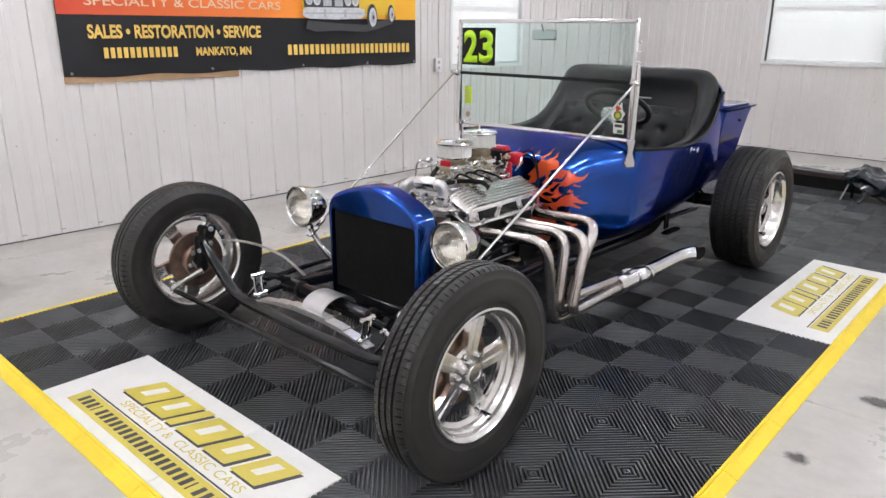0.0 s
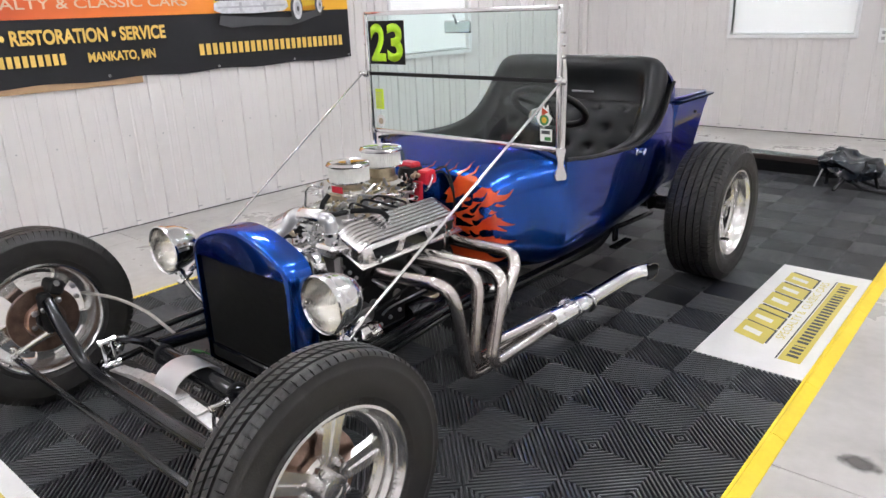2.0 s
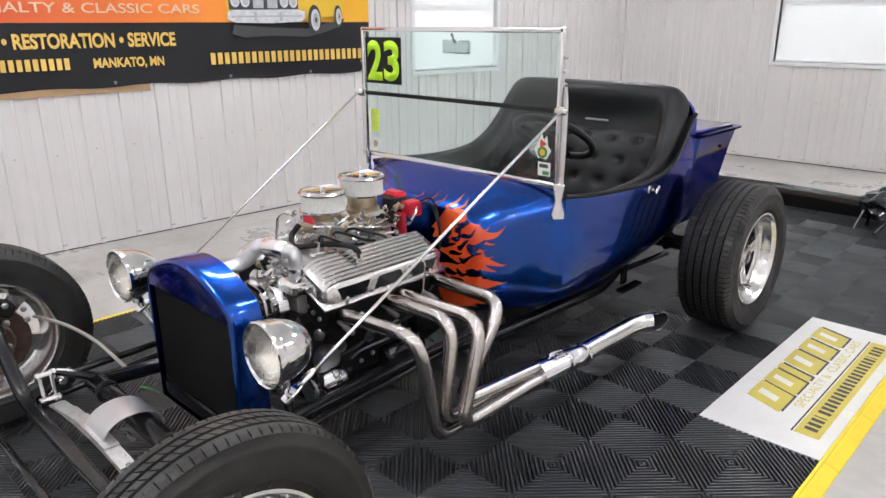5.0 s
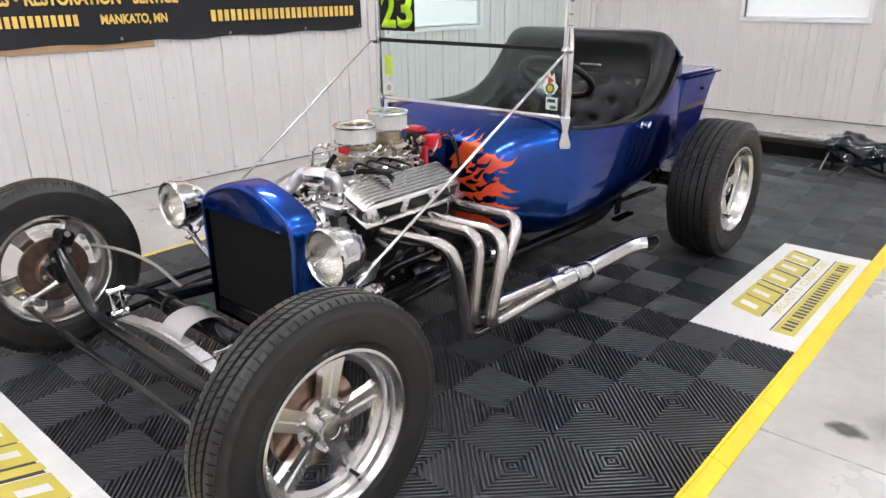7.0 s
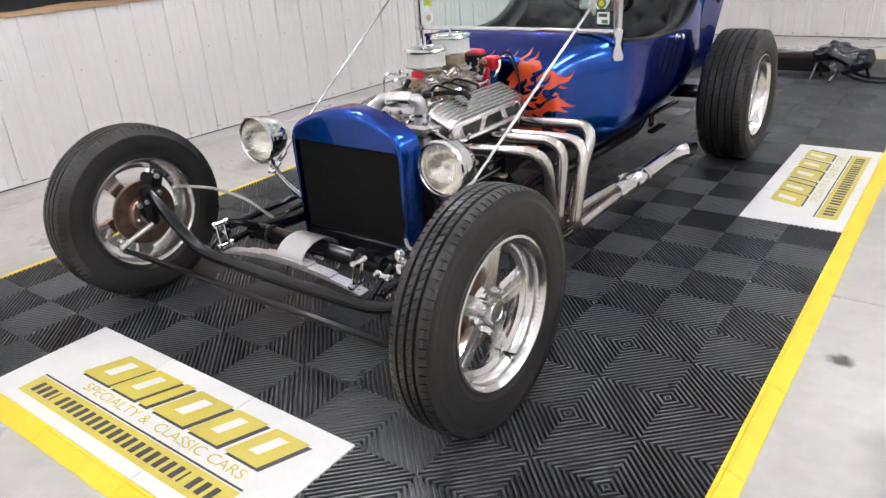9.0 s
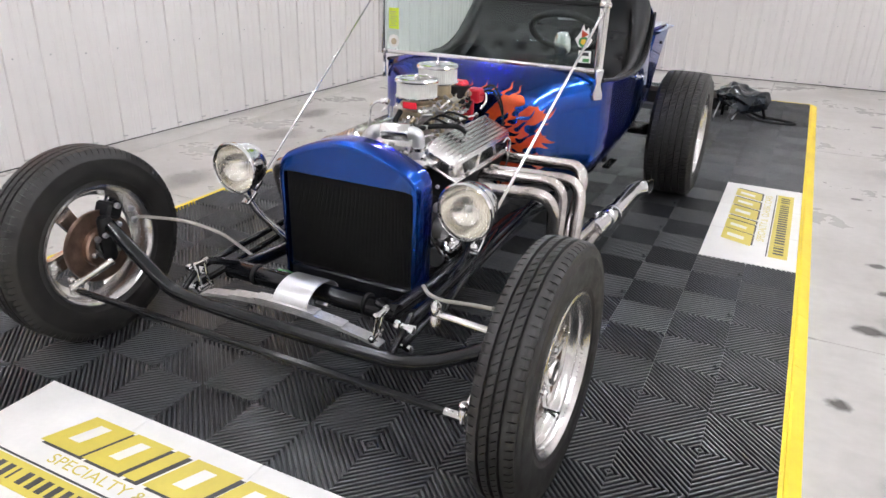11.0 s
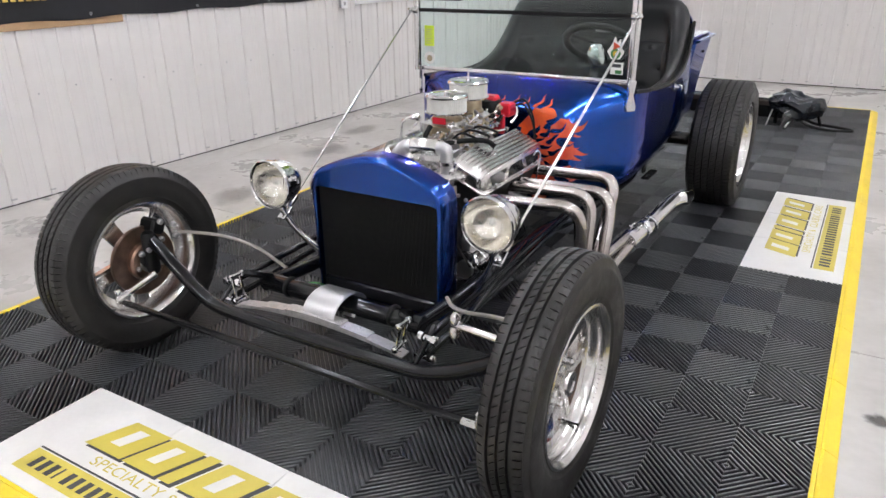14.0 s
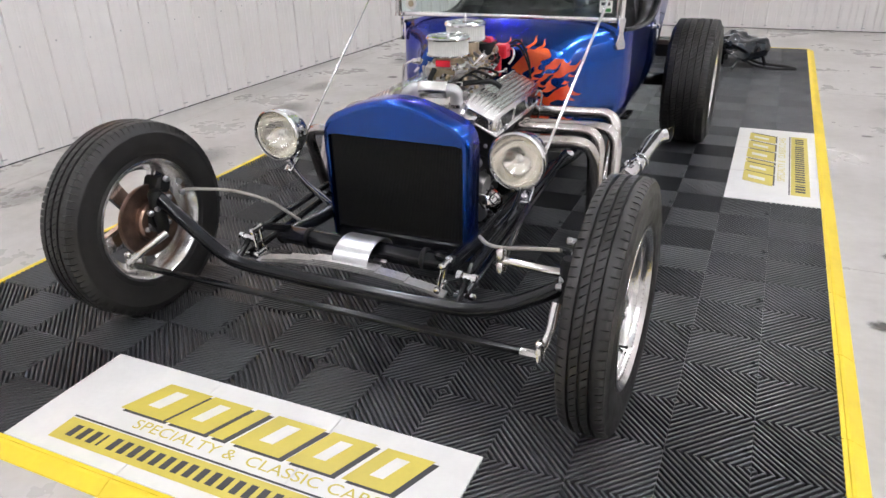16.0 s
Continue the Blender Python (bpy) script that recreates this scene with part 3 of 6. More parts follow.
def tile_mesh():
    verts, faces = [], []

    def slab(q, z0, z1):
        n = len(verts)
        verts.extend([(x, y, z0) for x, y in q] + [(x, y, z1) for x, y in q])
        faces.extend([(n + 4, n + 5, n + 6, n + 7)] + [(n + i, n + (i + 1) % 4, n + 4 + (i + 1) % 4, n + 4 + i) for i in range(4)])

    slab([(0.0010, 0.0010), (T - 0.0010, 0.0010), (T - 0.0010, T - 0.0010), (0.0010, T - 0.0010)], FLOOR_Z, FLOOR_Z + 0.003)
    q, half, cham = T / 2, 0.0026, 0.0011
    for sx in (0, 1):
        for sy in (0, 1):
            for k in range(20):
                c = 0.01 + 0.02 * k
                e = 0.0004
                if min(c, 2 * q - c) < 0.0095:
                    continue
                rings = []
                for d, z in ((-half, FLOOR_Z + 0.003), (-half, -0.0014), (-half + cham, 0.0), (half - cham, 0.0), (half, -0.0014), (half, FLOOR_Z + 0.003)):
                    s = c + 2 * d
                    rings.append([(u, s - u, z) for u in (max(e, s - (q - e)), min(q - e, s - e))])
                n = len(verts)
                flip = (sx + sy) % 2
                for (x0, y0, z0), (x1, y1, z1) in rings:
                    for x, y, z in ((x0, y0, z0), (x1, y1, z1)):
                        verts.append((T - x if sx else x, T - y if sy else y, z))
                for a in range(5):
                    f = (n + 2 * a, n + 2 * a + 1, n + 2 * a + 3, n + 2 * a + 2)
                    faces.append(f[::-1] if flip else f)
                for f in ((n, n + 2, n + 4, n + 6, n + 8, n + 10), (n + 11, n + 9, n + 7, n + 5, n + 3, n + 1)):
                    faces.append(f[::-1] if flip else f)
    me = bpy.data.meshes.new("tile")
    me.from_pydata(verts, [], faces)
    me.materials.append(MAT_BLACK)
    return me


def lay_tiles():
    me = tile_mesh()
    for i in range(7):
        for j in range(16):
            x, y = MX0 + i * T, MY0 + j * T
            if (j == 0 and 2 <= i <= 4) or (i == 6 and 6 <= j <= 8):
                continue
            ob = new("tile", me)
            ob.parent = mat_thing
            ob.location = (x - 0.2, y - 2.8, -FLOOR_Z)


def ramp(name, a, b, out):
    """One run of yellow edging from a to b, sloping down towards out."""
    a, b, o = Vector((*a, 0)), Vector((*b, 0)), Vector((*out, 0))
    d = (b - a).normalized()
    n = max(1, round((b - a).length / T))
    for i in range(n):
        p, q = a + (b - a) * i / n + d * 0.0008, a + (b - a) * (i + 1) / n - d * 0.0008
        prof = [(0.0, FLOOR_Z), (0.0, 0.0005), (0.010, 0.0005), (0.0115, -0.002), (0.0135, 0.0005), (0.022, 0.0), (0.056, -0.0155), (0.058, FLOOR_Z)]
        bm = bmesh.new()
        ring_mesh(bm, [[e + o * u + Vector((0, 0, z)) for u, z in prof] for e in (p, q)])
        bmesh.ops.recalc_face_normals(bm, faces=bm.faces)
        part(name, bm, YELLOW, mat_thing)


def corner_ramp(x, y, ox, oy):
    bm = bmesh.new()
    pts = [(0, 0, 0.0005), (0.058 * ox, 0, FLOOR_Z + 0.002), (0.05 * ox, 0.05 * oy, FLOOR_Z + 0.002), (0, 0.058 * oy, FLOOR_Z + 0.002)]
    top = [bm.verts.new((x + a, y + b, c)) for a, b, c in pts]
    lo = [bm.verts.new((x + a, y + b, FLOOR_Z)) for a, b, c in pts]
    bm.faces.new(top)
    bm.faces.new(lo[::-1])
    for i in range(4):
        bm.faces.new((lo[i], lo[(i + 1) % 4], top[(i + 1) % 4], top[i]))
    bmesh.ops.recalc_face_normals(bm, faces=bm.faces)
    part("corner_edge", bm, YELLOW, mat_thing)


def floor_sign(m, at):
    """A white printed panel, 1.2 by 0.4 m, let into the mat. Own x along its length, y up the print."""
    sg = thing("floor_sign", at, "white floor sign panel with yellow and black print", "floor sign", "floor signs")
    for i in range(3):
        part("panel", bx(i * T + 0.0006, (i + 1) * T - 0.0006, 0.0012, T - 0.0012, FLOOR_Z, 0.001, bevel=0.0012, m=m), SIGN_WHITE, sg)

    def shape(outline, mat, z, name="print_shape"):
        bm = bmesh.new()
        prism(bm, outline, m @ Matrix.Translation((0, 0, z)), 0.0005)
        part(name, bm, mat, sg)

    # the mark: plain leaning slabs in its yellow, each with a dark shade edge
    for i, (x, w) in enumerate(((0.21, 0.15), (0.37, 0.13), (0.515, 0.045), (0.585, 0.15), (0.755, 0.13), (0.915, 0.13))):
        lean = 0.055
        o = [(x, 0.2), (x + w, 0.2), (x + w + lean, 0.335), (x + lean, 0.335)]
        shape([(a + 0.014, b - 0.008) for a, b in o], SIGN_DARK, 0.001)
        shape(o, SIGN_YELLOW, 0.0016)
        if w > 0.1:
            shape([(x + w * 0.36 + 0.01, 0.235), (x + w * 0.64 + 0.01, 0.235), (x + w * 0.64 + lean * 0.8, 0.312), (x + w * 0.36 + lean * 0.8, 0.312)], SIGN_WHITE, 0.0022)
    lettering("lettering", "SPECIALTY &  CLASSIC CARS", m @ Matrix.Translation((0.30, 0.148, 0.0011)), 0.034, 0.74, SIGN_YELLOW, sg, 0.0004)
    shape([(0.12, 0.125), (1.08, 0.125), (1.08, 0.131), (0.12, 0.131)], SIGN_DARK, 0.0011, "rule")
    shape([(0.12, 0.04), (1.08, 0.04), (1.08, 0.121), (0.12, 0.121)], SIGN_YELLOW, 0.0011, "strip")
    for i in range(25):
        x = 0.16 + 0.0355 * i
        n = 0.007 if i in (3, 21) else 0.020
        shape([(x, 0.059), (x + n, 0.059), (x + n + 0.004, 0.102), (x + 0.004, 0.102)], SIGN_DARK, 0.0018, "print_bar")
    return sg


floor_sign(pose(-0.4, -0.4, 0), (0.2, -0.2, FLOOR_Z))
floor_sign(pose(1.6, 2.0, 0, 0, 0, 90), (1.4, 2.6, FLOOR_Z))


# ---- the hot rod ----
car = thing("hot_rod", (0.235, 1.7, 0), "blue open hot rod roadster with orange flames and exposed chrome engine", "car")
BX = 0.225          # centre line of the body
EX = 0.222          # centre line of the engine


def P(name, bm, mat, parent=None, label="", smooth=True):
    return part(name, bm, mat, parent or car, label, smooth)


# -- wheels --
def tyre_mesh(m, r, w, tread, rim_r, grooves):
    """A tyre with round shoulders, grooves round the tread and slanting cuts in it."""
    hw, ht = w / 2, tread / 2
    side = [(rim_r - 0.012, hw * 0.72), (rim_r + 0.004, hw * 0.86), (rim_r + (r - rim_r) * 0.14, hw * 0.91), (rim_r + (r - rim_r) * 0.155, hw * 0.935), (rim_r + (r - rim_r) * 0.19, hw * 0.94), (rim_r + (r - rim_r) * 0.21, hw * 0.945), (rim_r + (r - rim_r) * 0.30, hw * 0.985), (rim_r + (r - rim_r) * 0.48, hw), (rim_r + (r - rim_r) * 0.66, hw * 0.97),
            (rim_r + (r - rim_r) * 0.70, hw * 0.985), (rim_r + (r - rim_r) * 0.74, hw * 0.955), (r - 0.024, hw * 0.885), (r - 0.011, ht + 0.006), (r - 0.004, ht)]
    prof = [(a, -h, 0) for a, h in side]
    gw = 0.0040
    edges = [-ht + tread * (k + 1) / (grooves + 1) for k in range(grooves)]
    u = -ht
    for g in edges + [None]:
        end = (g - gw) if g is not None else ht
        n = 3
        for k in range(1, n):
            x = u + (end - u) * k / n
            prof.append((r - 0.004 * abs(x / ht) ** 3, x, 1))
        if g is not None:
            for x, d, tag in ((g - gw, 0, 0), (g - gw + 0.0012, 0.009, 0), (g + gw - 0.0012, 0.009, 0), (g + gw, 0, 0)):
                prof.append((r - d - 0.004 * abs(x / ht) ** 3, x, tag))
            u = g + gw
    prof += [(a, h, 0) for a, h in side[::-1]]
    n = len(prof)
    bm = bmesh.new()
    rows = []
    blocks = 92
    h1 = edges[-1]
    marks = [(b + f, low) for b in range(blocks) for f, low in ((0.0, 1), (0.12, 1), (0.15, 0), (0.97, 0))]
    steps = len(marks)
    for f, low in marks:
        row = []
        for a_r, h, tag in prof:
            a = 2 * math.pi * (f - 34.0 * max(-h1, min(h1, h))) / blocks
            cut = (0.005 if tag else 0.006) if low and (tag and abs(h) < h1 or ht * 0.78 < abs(h) < ht * 1.12) else 0.0
            row.append(bm.verts.new(m @ Vector(((a_r - cut) * math.cos(a), (a_r - cut) * math.sin(a), h))))
        rows.append(row)
    for i in range(steps):
        p, q = rows[i], rows[(i + 1) % steps]
        for j in range(n):
            k = (j + 1) % n
            bm.faces.new((p[j], q[j], q[k], p[k]))
    return bm


def wheel(x, y, r, w, tread, rim_r, side, steer, grooves, dish, spin, disc=False):
    m = pose(x, y, r, 0, 90 * side, steer) @ pose(0, 0, 0, 0, 0, spin)
    hw = w / 2 * 0.86
    bm = bmesh.new()
    lathe(bm, [(rim_r - 0.016, hw - 0.008), (rim_r - 0.004, hw + 0.004), (rim_r + 0.003, hw + 0.003), (rim_r + 0.004, hw - 0.003), (rim_r - 0.010, hw - 0.014), (rim_r - 0.014, 0),
               (rim_r - 0.010, -hw + 0.014), (rim_r + 0.004, -hw + 0.003), (rim_r + 0.003, -hw - 0.003), (rim_r - 0.004, -hw - 0.004), (rim_r - 0.016, -hw + 0.008), (rim_r - 0.024, -hw * 0.4),
               (rim_r - 0.040, hw - dish - 0.012), (rim_r - 0.042, hw - dish + 0.002), (rim_r - 0.028, hw - dish + 0.010), (rim_r - 0.024, hw - dish * 0.5), (rim_r - 0.019, hw - dish * 0.42), (rim_r - 0.018, hw - 0.012)], m, 64, loop=True)
    wh = P("wheel", bm, POLISHED, None, "polished aluminium five-spoke wheel")
    P("tyre", tyre_mesh(m, r, w, tread, rim_r, grooves), RUBBER, wh, "black rubber tyre with fine tread")
    zf = hw - dish
    for k in range(5):
        mk = m @ pose(0, 0, 0, 0, 0, 72 * k)
        bm = bmesh.new()
        for s in (-1, 1):      # two raised flanks with a groove between them
            prism(bm, [(0.040, s * 0.003), (rim_r - 0.034, s * 0.007), (rim_r - 0.032, s * 0.033), (rim_r - 0.060, s * 0.027), (0.040, s * 0.023)][::s], mk @ Matrix.Translation((0, 0, zf - 0.016)), 0.022)
        box(bm, 0.035, rim_r - 0.033, -0.016, 0.016, zf - 0.018, zf + 0.0, m=mk)
        bmesh.ops.recalc_face_normals(bm, faces=bm.faces)
        P("spoke", bm, BRIGHT, wh, smooth=False)
    P("hub_flange", lathe(bmesh.new(), [(0.02, zf - 0.022), (0.068, zf - 0.022), (0.070, zf - 0.004), (0.062, zf + 0.006), (0.03, zf + 0.006)], m, 30), POLISHED, wh)
    P("centre_cap", lathe(bmesh.new(), [(0.034, zf + 0.005), (0.034, zf + 0.030), (0.031, zf + 0.036), (0.020, zf + 0.0365), (0.019, zf + 0.034), (0.002, zf + 0.0345)], m, 28), POLISHED, wh, "round polished centre cap")
    for k in range(5):
        a = 2 * math.pi * (k + 0.5) / 5
        P("lug_nut", lathe(bmesh.new(), [(0.010, 0), (0.010, 0.014), (0.0075, 0.020), (0.003, 0.021)], m @ Matrix.Translation((0.054 * math.cos(a), 0.054 * math.sin(a), zf + 0.004)), 6), CHROME, wh, smooth=False)
    P("valve", lathe(bmesh.new(), [(0.0035, 0), (0.003, 0.025), (0.004, 0.027), (0.004, 0.033)], m @ Matrix.Translation((rim_r - 0.032, 0.0, zf + 0.006)), 8), BLACK_MATT, wh)
    if disc:
        P("brake_disc", lathe(bmesh.new(), [(0.06, -0.052), (0.118, -0.052), (0.120, -0.046), (0.118, -0.034), (0.07, -0.034), (0.062, -0.030), (0.03, -0.029), (0.03, -0.06), (0.052, -0.062)], m, 40), RUST, wh, "rust-tinted steel brake disc")
        P("rotor_hat", lathe(bmesh.new(), [(0.030, -0.076), (0.060, -0.074), (0.066, -0.068), (0.067, -0.052)], m, 28), RUST, wh, "copper-tinted steel rotor hat")
        for k in range(5):
            a = 2 * math.pi * k / 5
            P("stud", lathe(bmesh.new(), [(0.009, 0), (0.009, 0.010), (0.005, 0.014)], m @ Matrix.Translation((0.046 * math.cos(a), 0.046 * math.sin(a), -0.074)) @ pose(0, 0, 0, 180), 6), STEEL, wh, smooth=False)
        P("hub", lathe(bmesh.new(), [(0.02, -0.09), (0.034, -0.085), (0.040, -0.06), (0.048, -0.05), (0.048, 0.0)], m, 20), STEEL, wh)
    return wh


wheel(1.031, 0.290, 0.322, 0.122, 0.096, 0.200, 1, -1.2, 3, 0.056, 22, True)
wheel(-0.524, 0.290, 0.321, 0.138, 0.104, 0.200, -1, -1.5, 3, 0.052, 40, True)
wheel(0.925, 2.865, 0.328, 0.245, 0.20, 0.205, 1, 0.0, 5, 0.075, 25)
wheel(-0.475, 2.865, 0.328, 0.245, 0.20, 0.205, -1, 0.0, 5, 0.075, 5)


# -- body --
def lerp(y, table):
    """A smooth line through the table's pairs that does not overshoot."""
    xs, vs = [a for a, _ in table], [b for _, b in table]
    if y <= xs[0]:
        return vs[0]
    if y >= xs[-1]:
        return vs[-1]
    i = max(k for k in range(len(xs) - 1) if xs[k] <= y)
    steep = [(vs[k + 1] - vs[k]) / (xs[k + 1] - xs[k]) for k in range(len(xs) - 1)]

    def lean(k):
        if k == 0 or k == len(xs) - 1:
            return steep[0 if k == 0 else -1]
        a, b = steep[k - 1], steep[k]
        return 0.0 if a * b <= 0 else 2 * a * b / (a + b)

    h = xs[i + 1] - xs[i]
    t = (y - xs[i]) / h
    return (vs[i] * (1 + 2 * t) * (1 - t) ** 2 + lean(i) * h * t * (1 - t) ** 2 + vs[i + 1] * t * t * (3 - 2 * t) + lean(i + 1) * h * t * t * (t - 1))


HW = [(1.550, 0.300), (1.552, 0.316), (1.557, 0.327), (1.566, 0.336), (1.580, 0.344), (1.60, 0.352), (1.63, 0.364), (1.66, 0.381), (1.69, 0.408), (1.72, 0.444), (1.745, 0.472), (1.77, 0.494), (1.80, 0.512), (1.84, 0.524), (1.90, 0.531), (2.0, 0.5345), (2.3, 0.538), (2.5, 0.536), (2.65, 0.525), (2.78, 0.505)]
TOP = [(1.550, 0.668), (1.552, 0.682), (1.557, 0.692), (1.566, 0.700), (1.580, 0.706), (1.62, 0.720), (1.72, 0.755), (1.80, 0.778)]
BOT = [(1.550, 0.330), (1.552, 0.316), (1.557, 0.305), (1.566, 0.296), (1.58, 0.289), (1.62, 0.278), (1.70, 0.270), (2.0, 0.264), (2.2, 0.282), (2.4, 0.322), (2.6, 0.364), (2.78, 0.412)]
BELT = [(1.80, 0.745), (1.95, 0.732), (2.2, 0.716), (2.35, 0.718), (2.45, 0.731), (2.53, 0.754), (2.60, 0.790), (2.66, 0.840), (2.71, 0.893), (2.75, 0.928), (2.78, 0.943)]
LOWER = 3.4         # how square the lower sides are
MIDZ = 0.54


def cowl_at(y, a):
    """A place on the cowl's skin: a runs from 0 (right side) through 90 (top) to 360 degrees."""
    hw, zt, zb = lerp(y, HW), lerp(y, TOP), lerp(y, BOT)
    c, s = math.cos(radians(a)), math.sin(radians(a))
    n = float(np.interp(y, (1.57, 1.8), (4.2, 6.5)))
    n = n if s >= 0 else LOWER
    x = hw * math.copysign(abs(c) ** (2 / n), c)
    z = (zt - MIDZ) * abs(s) ** (2 / n) if s >= 0 else -(MIDZ - zb) * abs(s) ** (2 / n)
    crown = 0.010 * (1 - (x / hw) ** 2) if s > 0 else 0
    return Vector((BX + x, y, MIDZ + z + crown))


bm = bmesh.new()
ys = [1.550, 1.551, 1.552, 1.5545, 1.557, 1.561, 1.566, 1.573, 1.580, 1.59, 1.60, 1.615, 1.63, 1.645, 1.66, 1.675, 1.69, 1.705, 1.72, 1.733, 1.745, 1.758, 1.77, 1.785, 1.80]
ring_mesh(bm, [[cowl_at(y, 360 * k / 96) for k in range(96)] for y in ys])
bmesh.ops.recalc_face_normals(bm, faces=bm.faces)
cowl = P("cowl", bm, BLUE, None, "glossy metallic blue painted cowl")


def tub_ring(y):
    hw, zb, zt = lerp(y, HW), lerp(y, BOT), lerp(y, BELT)
    mid = min(MIDZ, zt - 0.08)
    half = [(hw * (1 - 0.012 * ((z - mid) / max(zt - mid, 0.01))), z) for z in np.linspace(zt, mid, 7)]
    for k in range(1, 19):
        a = radians(90 * k / 18)
        half.append((hw * math.cos(a) ** (2 / LOWER) if k < 18 else 0.0, mid - (mid - zb) * math.sin(a) ** (2 / LOWER)))
    outer = [(x, z) for x, z in half] + [(-x, z) for x, z in half[-2::-1]]
    inner = [(x * 0.945, z + (0.03 if i > 7 else 0.0)) for i, (x, z) in enumerate(half)]
    inner = [(x, z) for x, z in inner] + [(-x, z) for x, z in inner[-2::-1]]
    return outer, inner


bm = bmesh.new()
ys = [1.8, 1.81, 1.825, 1.84, 1.86, 1.88, 1.9, 1.925, 1.95, 2.0, 2.05, 2.1, 2.15, 2.2, 2.25, 2.3, 2.35, 2.39, 2.42, 2.445, 2.47, 2.51, 2.55, 2.59, 2.62, 2.65, 2.68, 2.71, 2.735, 2.76, 2.78]
rings = []
for y in ys:
    o, i = tub_ring(y)
    rings.append([Vector((BX + x, y, z)) for x, z in o] + [Vector((BX + x, y, z)) for x, z in i[::-1]])
ring_mesh(bm, rings)
bm.faces.ensure_lookup_table()
n_out = len(tub_ring(1.8)[0])
for k, f in enumerate(bm.faces):
    if k < (len(ys) - 1) * 2 * n_out and (k % (2 * n_out)) >= n_out:
        f.material_index = 1
bmesh.ops.recalc_face_normals(bm, faces=bm.faces)
tub = P("tub", bm, [BLUE, LEATHER], None, "glossy metallic blue open body tub")
bm = bmesh.new()
out = [(-0.50, 0.52), (0.50, 0.52), (0.50, 0.85)] + [(0.50 - 0.13 + 0.13 * math.cos(radians(a)), 0.90 + 0.125 * math.sin(radians(a))) for a in range(0, 91, 15)]
out += [(-x, z) for x, z in out[:2:-1]] + [(-0.50, 0.85)]
prism(bm, [(x, z) for x, z in out], Matrix.Translation((BX, 2.79, 0)) @ pose(0, 0, 0, 90), 0.022)
P("rear_panel", bm, BLUE, tub)
# beading along the belt
for s in (-1, 1):
    P("belt_bead", tb([(BX + s * (lerp(y, HW) * 0.985), y, lerp(y, BELT) + 0.002) for y in (1.80, 1.95, 2.2, 2.35, 2.45, 2.53, 2.6, 2.66, 2.71, 2.75, 2.775)], 0.009, seg=8, steps=4), LEATHER, tub, "black edge welting")
P("door_handle", lathe(bmesh.new(), [(0.016, 0), (0.017, 0.004), (0.010, 0.008), (0.008, 0.024), (0.012, 0.03), (0.013, 0.036), (0.006, 0.04)], axis_to((0.757, 2.345, 0.686), (1, 0, 0)), 16), CHROME, tub, "small chrome door handle")
P("door_lock", lathe(bmesh.new(), [(0.010, 0), (0.011, 0.01), (0.004, 0.014)], axis_to((0.759, 2.405, 0.684), (1, 0, 0)), 12), CHROME, tub)
P("body_bolt", lathe(bmesh.new(), [(0.012, 0), (0.012, 0.004), (0.006, 0.007)], axis_to((0.628, 2.585, 0.394), (1, 0, -0.7)), 14), CHROME, tub)
P("cockpit_floor", bx(BX - 0.44, BX + 0.44, 1.78, 2.55, 0.362, 0.372), BLACK_MATT, tub)
P("dashboard", bx(BX - 0.47, BX + 0.47, 1.802, 1.83, 0.56, 0.735, bevel=0.02), BLACK_PAINT, cowl)


# flames: one painted sheet that wraps from the firewall's face round the corner to the side
ARC = [0.0]
for (ya, ha), (yb, hb) in zip(HW, HW[1:]):
    ARC.append(ARC[-1] + math.hypot(yb - ya, hb - ha))


def skin_at(u, a):
    """A place on the skin: u metres past the firewall's rim (before it: minus), a degrees round the body."""
    if u < 0:
        c = Vector((BX, 1.550, MIDZ - 0.03))
        return c + (cowl_at(1.550, a) - c) * (1 + u / 0.300) + Vector((0, -0.0016, 0))
    y = float(np.interp(u, ARC, [h[0] for h in HW]))
    p = cowl_at(y, a)
    n = (cowl_at(y, a + 0.5) - cowl_at(y, a - 0.5)).cross(cowl_at(y + 0.0005, a) - cowl_at(max(y - 0.0005, 1.55), a))
    n = n.normalized() if n.length > 1e-12 else Vector((0, -1, 0))
    if n.dot(p - Vector((BX, 1.75, MIDZ))) < 0:
        n = -n
    return p + n * 0.0016


# tongues: height along the skin, reach, width, rise; and gaps: u, height, length, width
TONGUES = ((0.165, 0.040, 0.014, 0.012), (0.138, 0.066, 0.016, 0.022), (0.112, 0.092, 0.022, 0.026), (0.086, 0.150, 0.040, 0.012), (0.062, 0.108, 0.022, -0.008), (0.034, 0.066, 0.014, 0.010), (-0.020, 0.160, 0.034, 0.010), (-0.042, 0.122, 0.022, -0.010), (0.002, 0.100, 0.014, 0.018),
           (-0.098, 0.165, 0.036, 0.022), (-0.124, 0.125, 0.022, 0.006), (-0.076, 0.086, 0.014, 0.014), (-0.168, 0.150, 0.030, 0.020), (-0.195, 0.100, 0.024, 0.006))
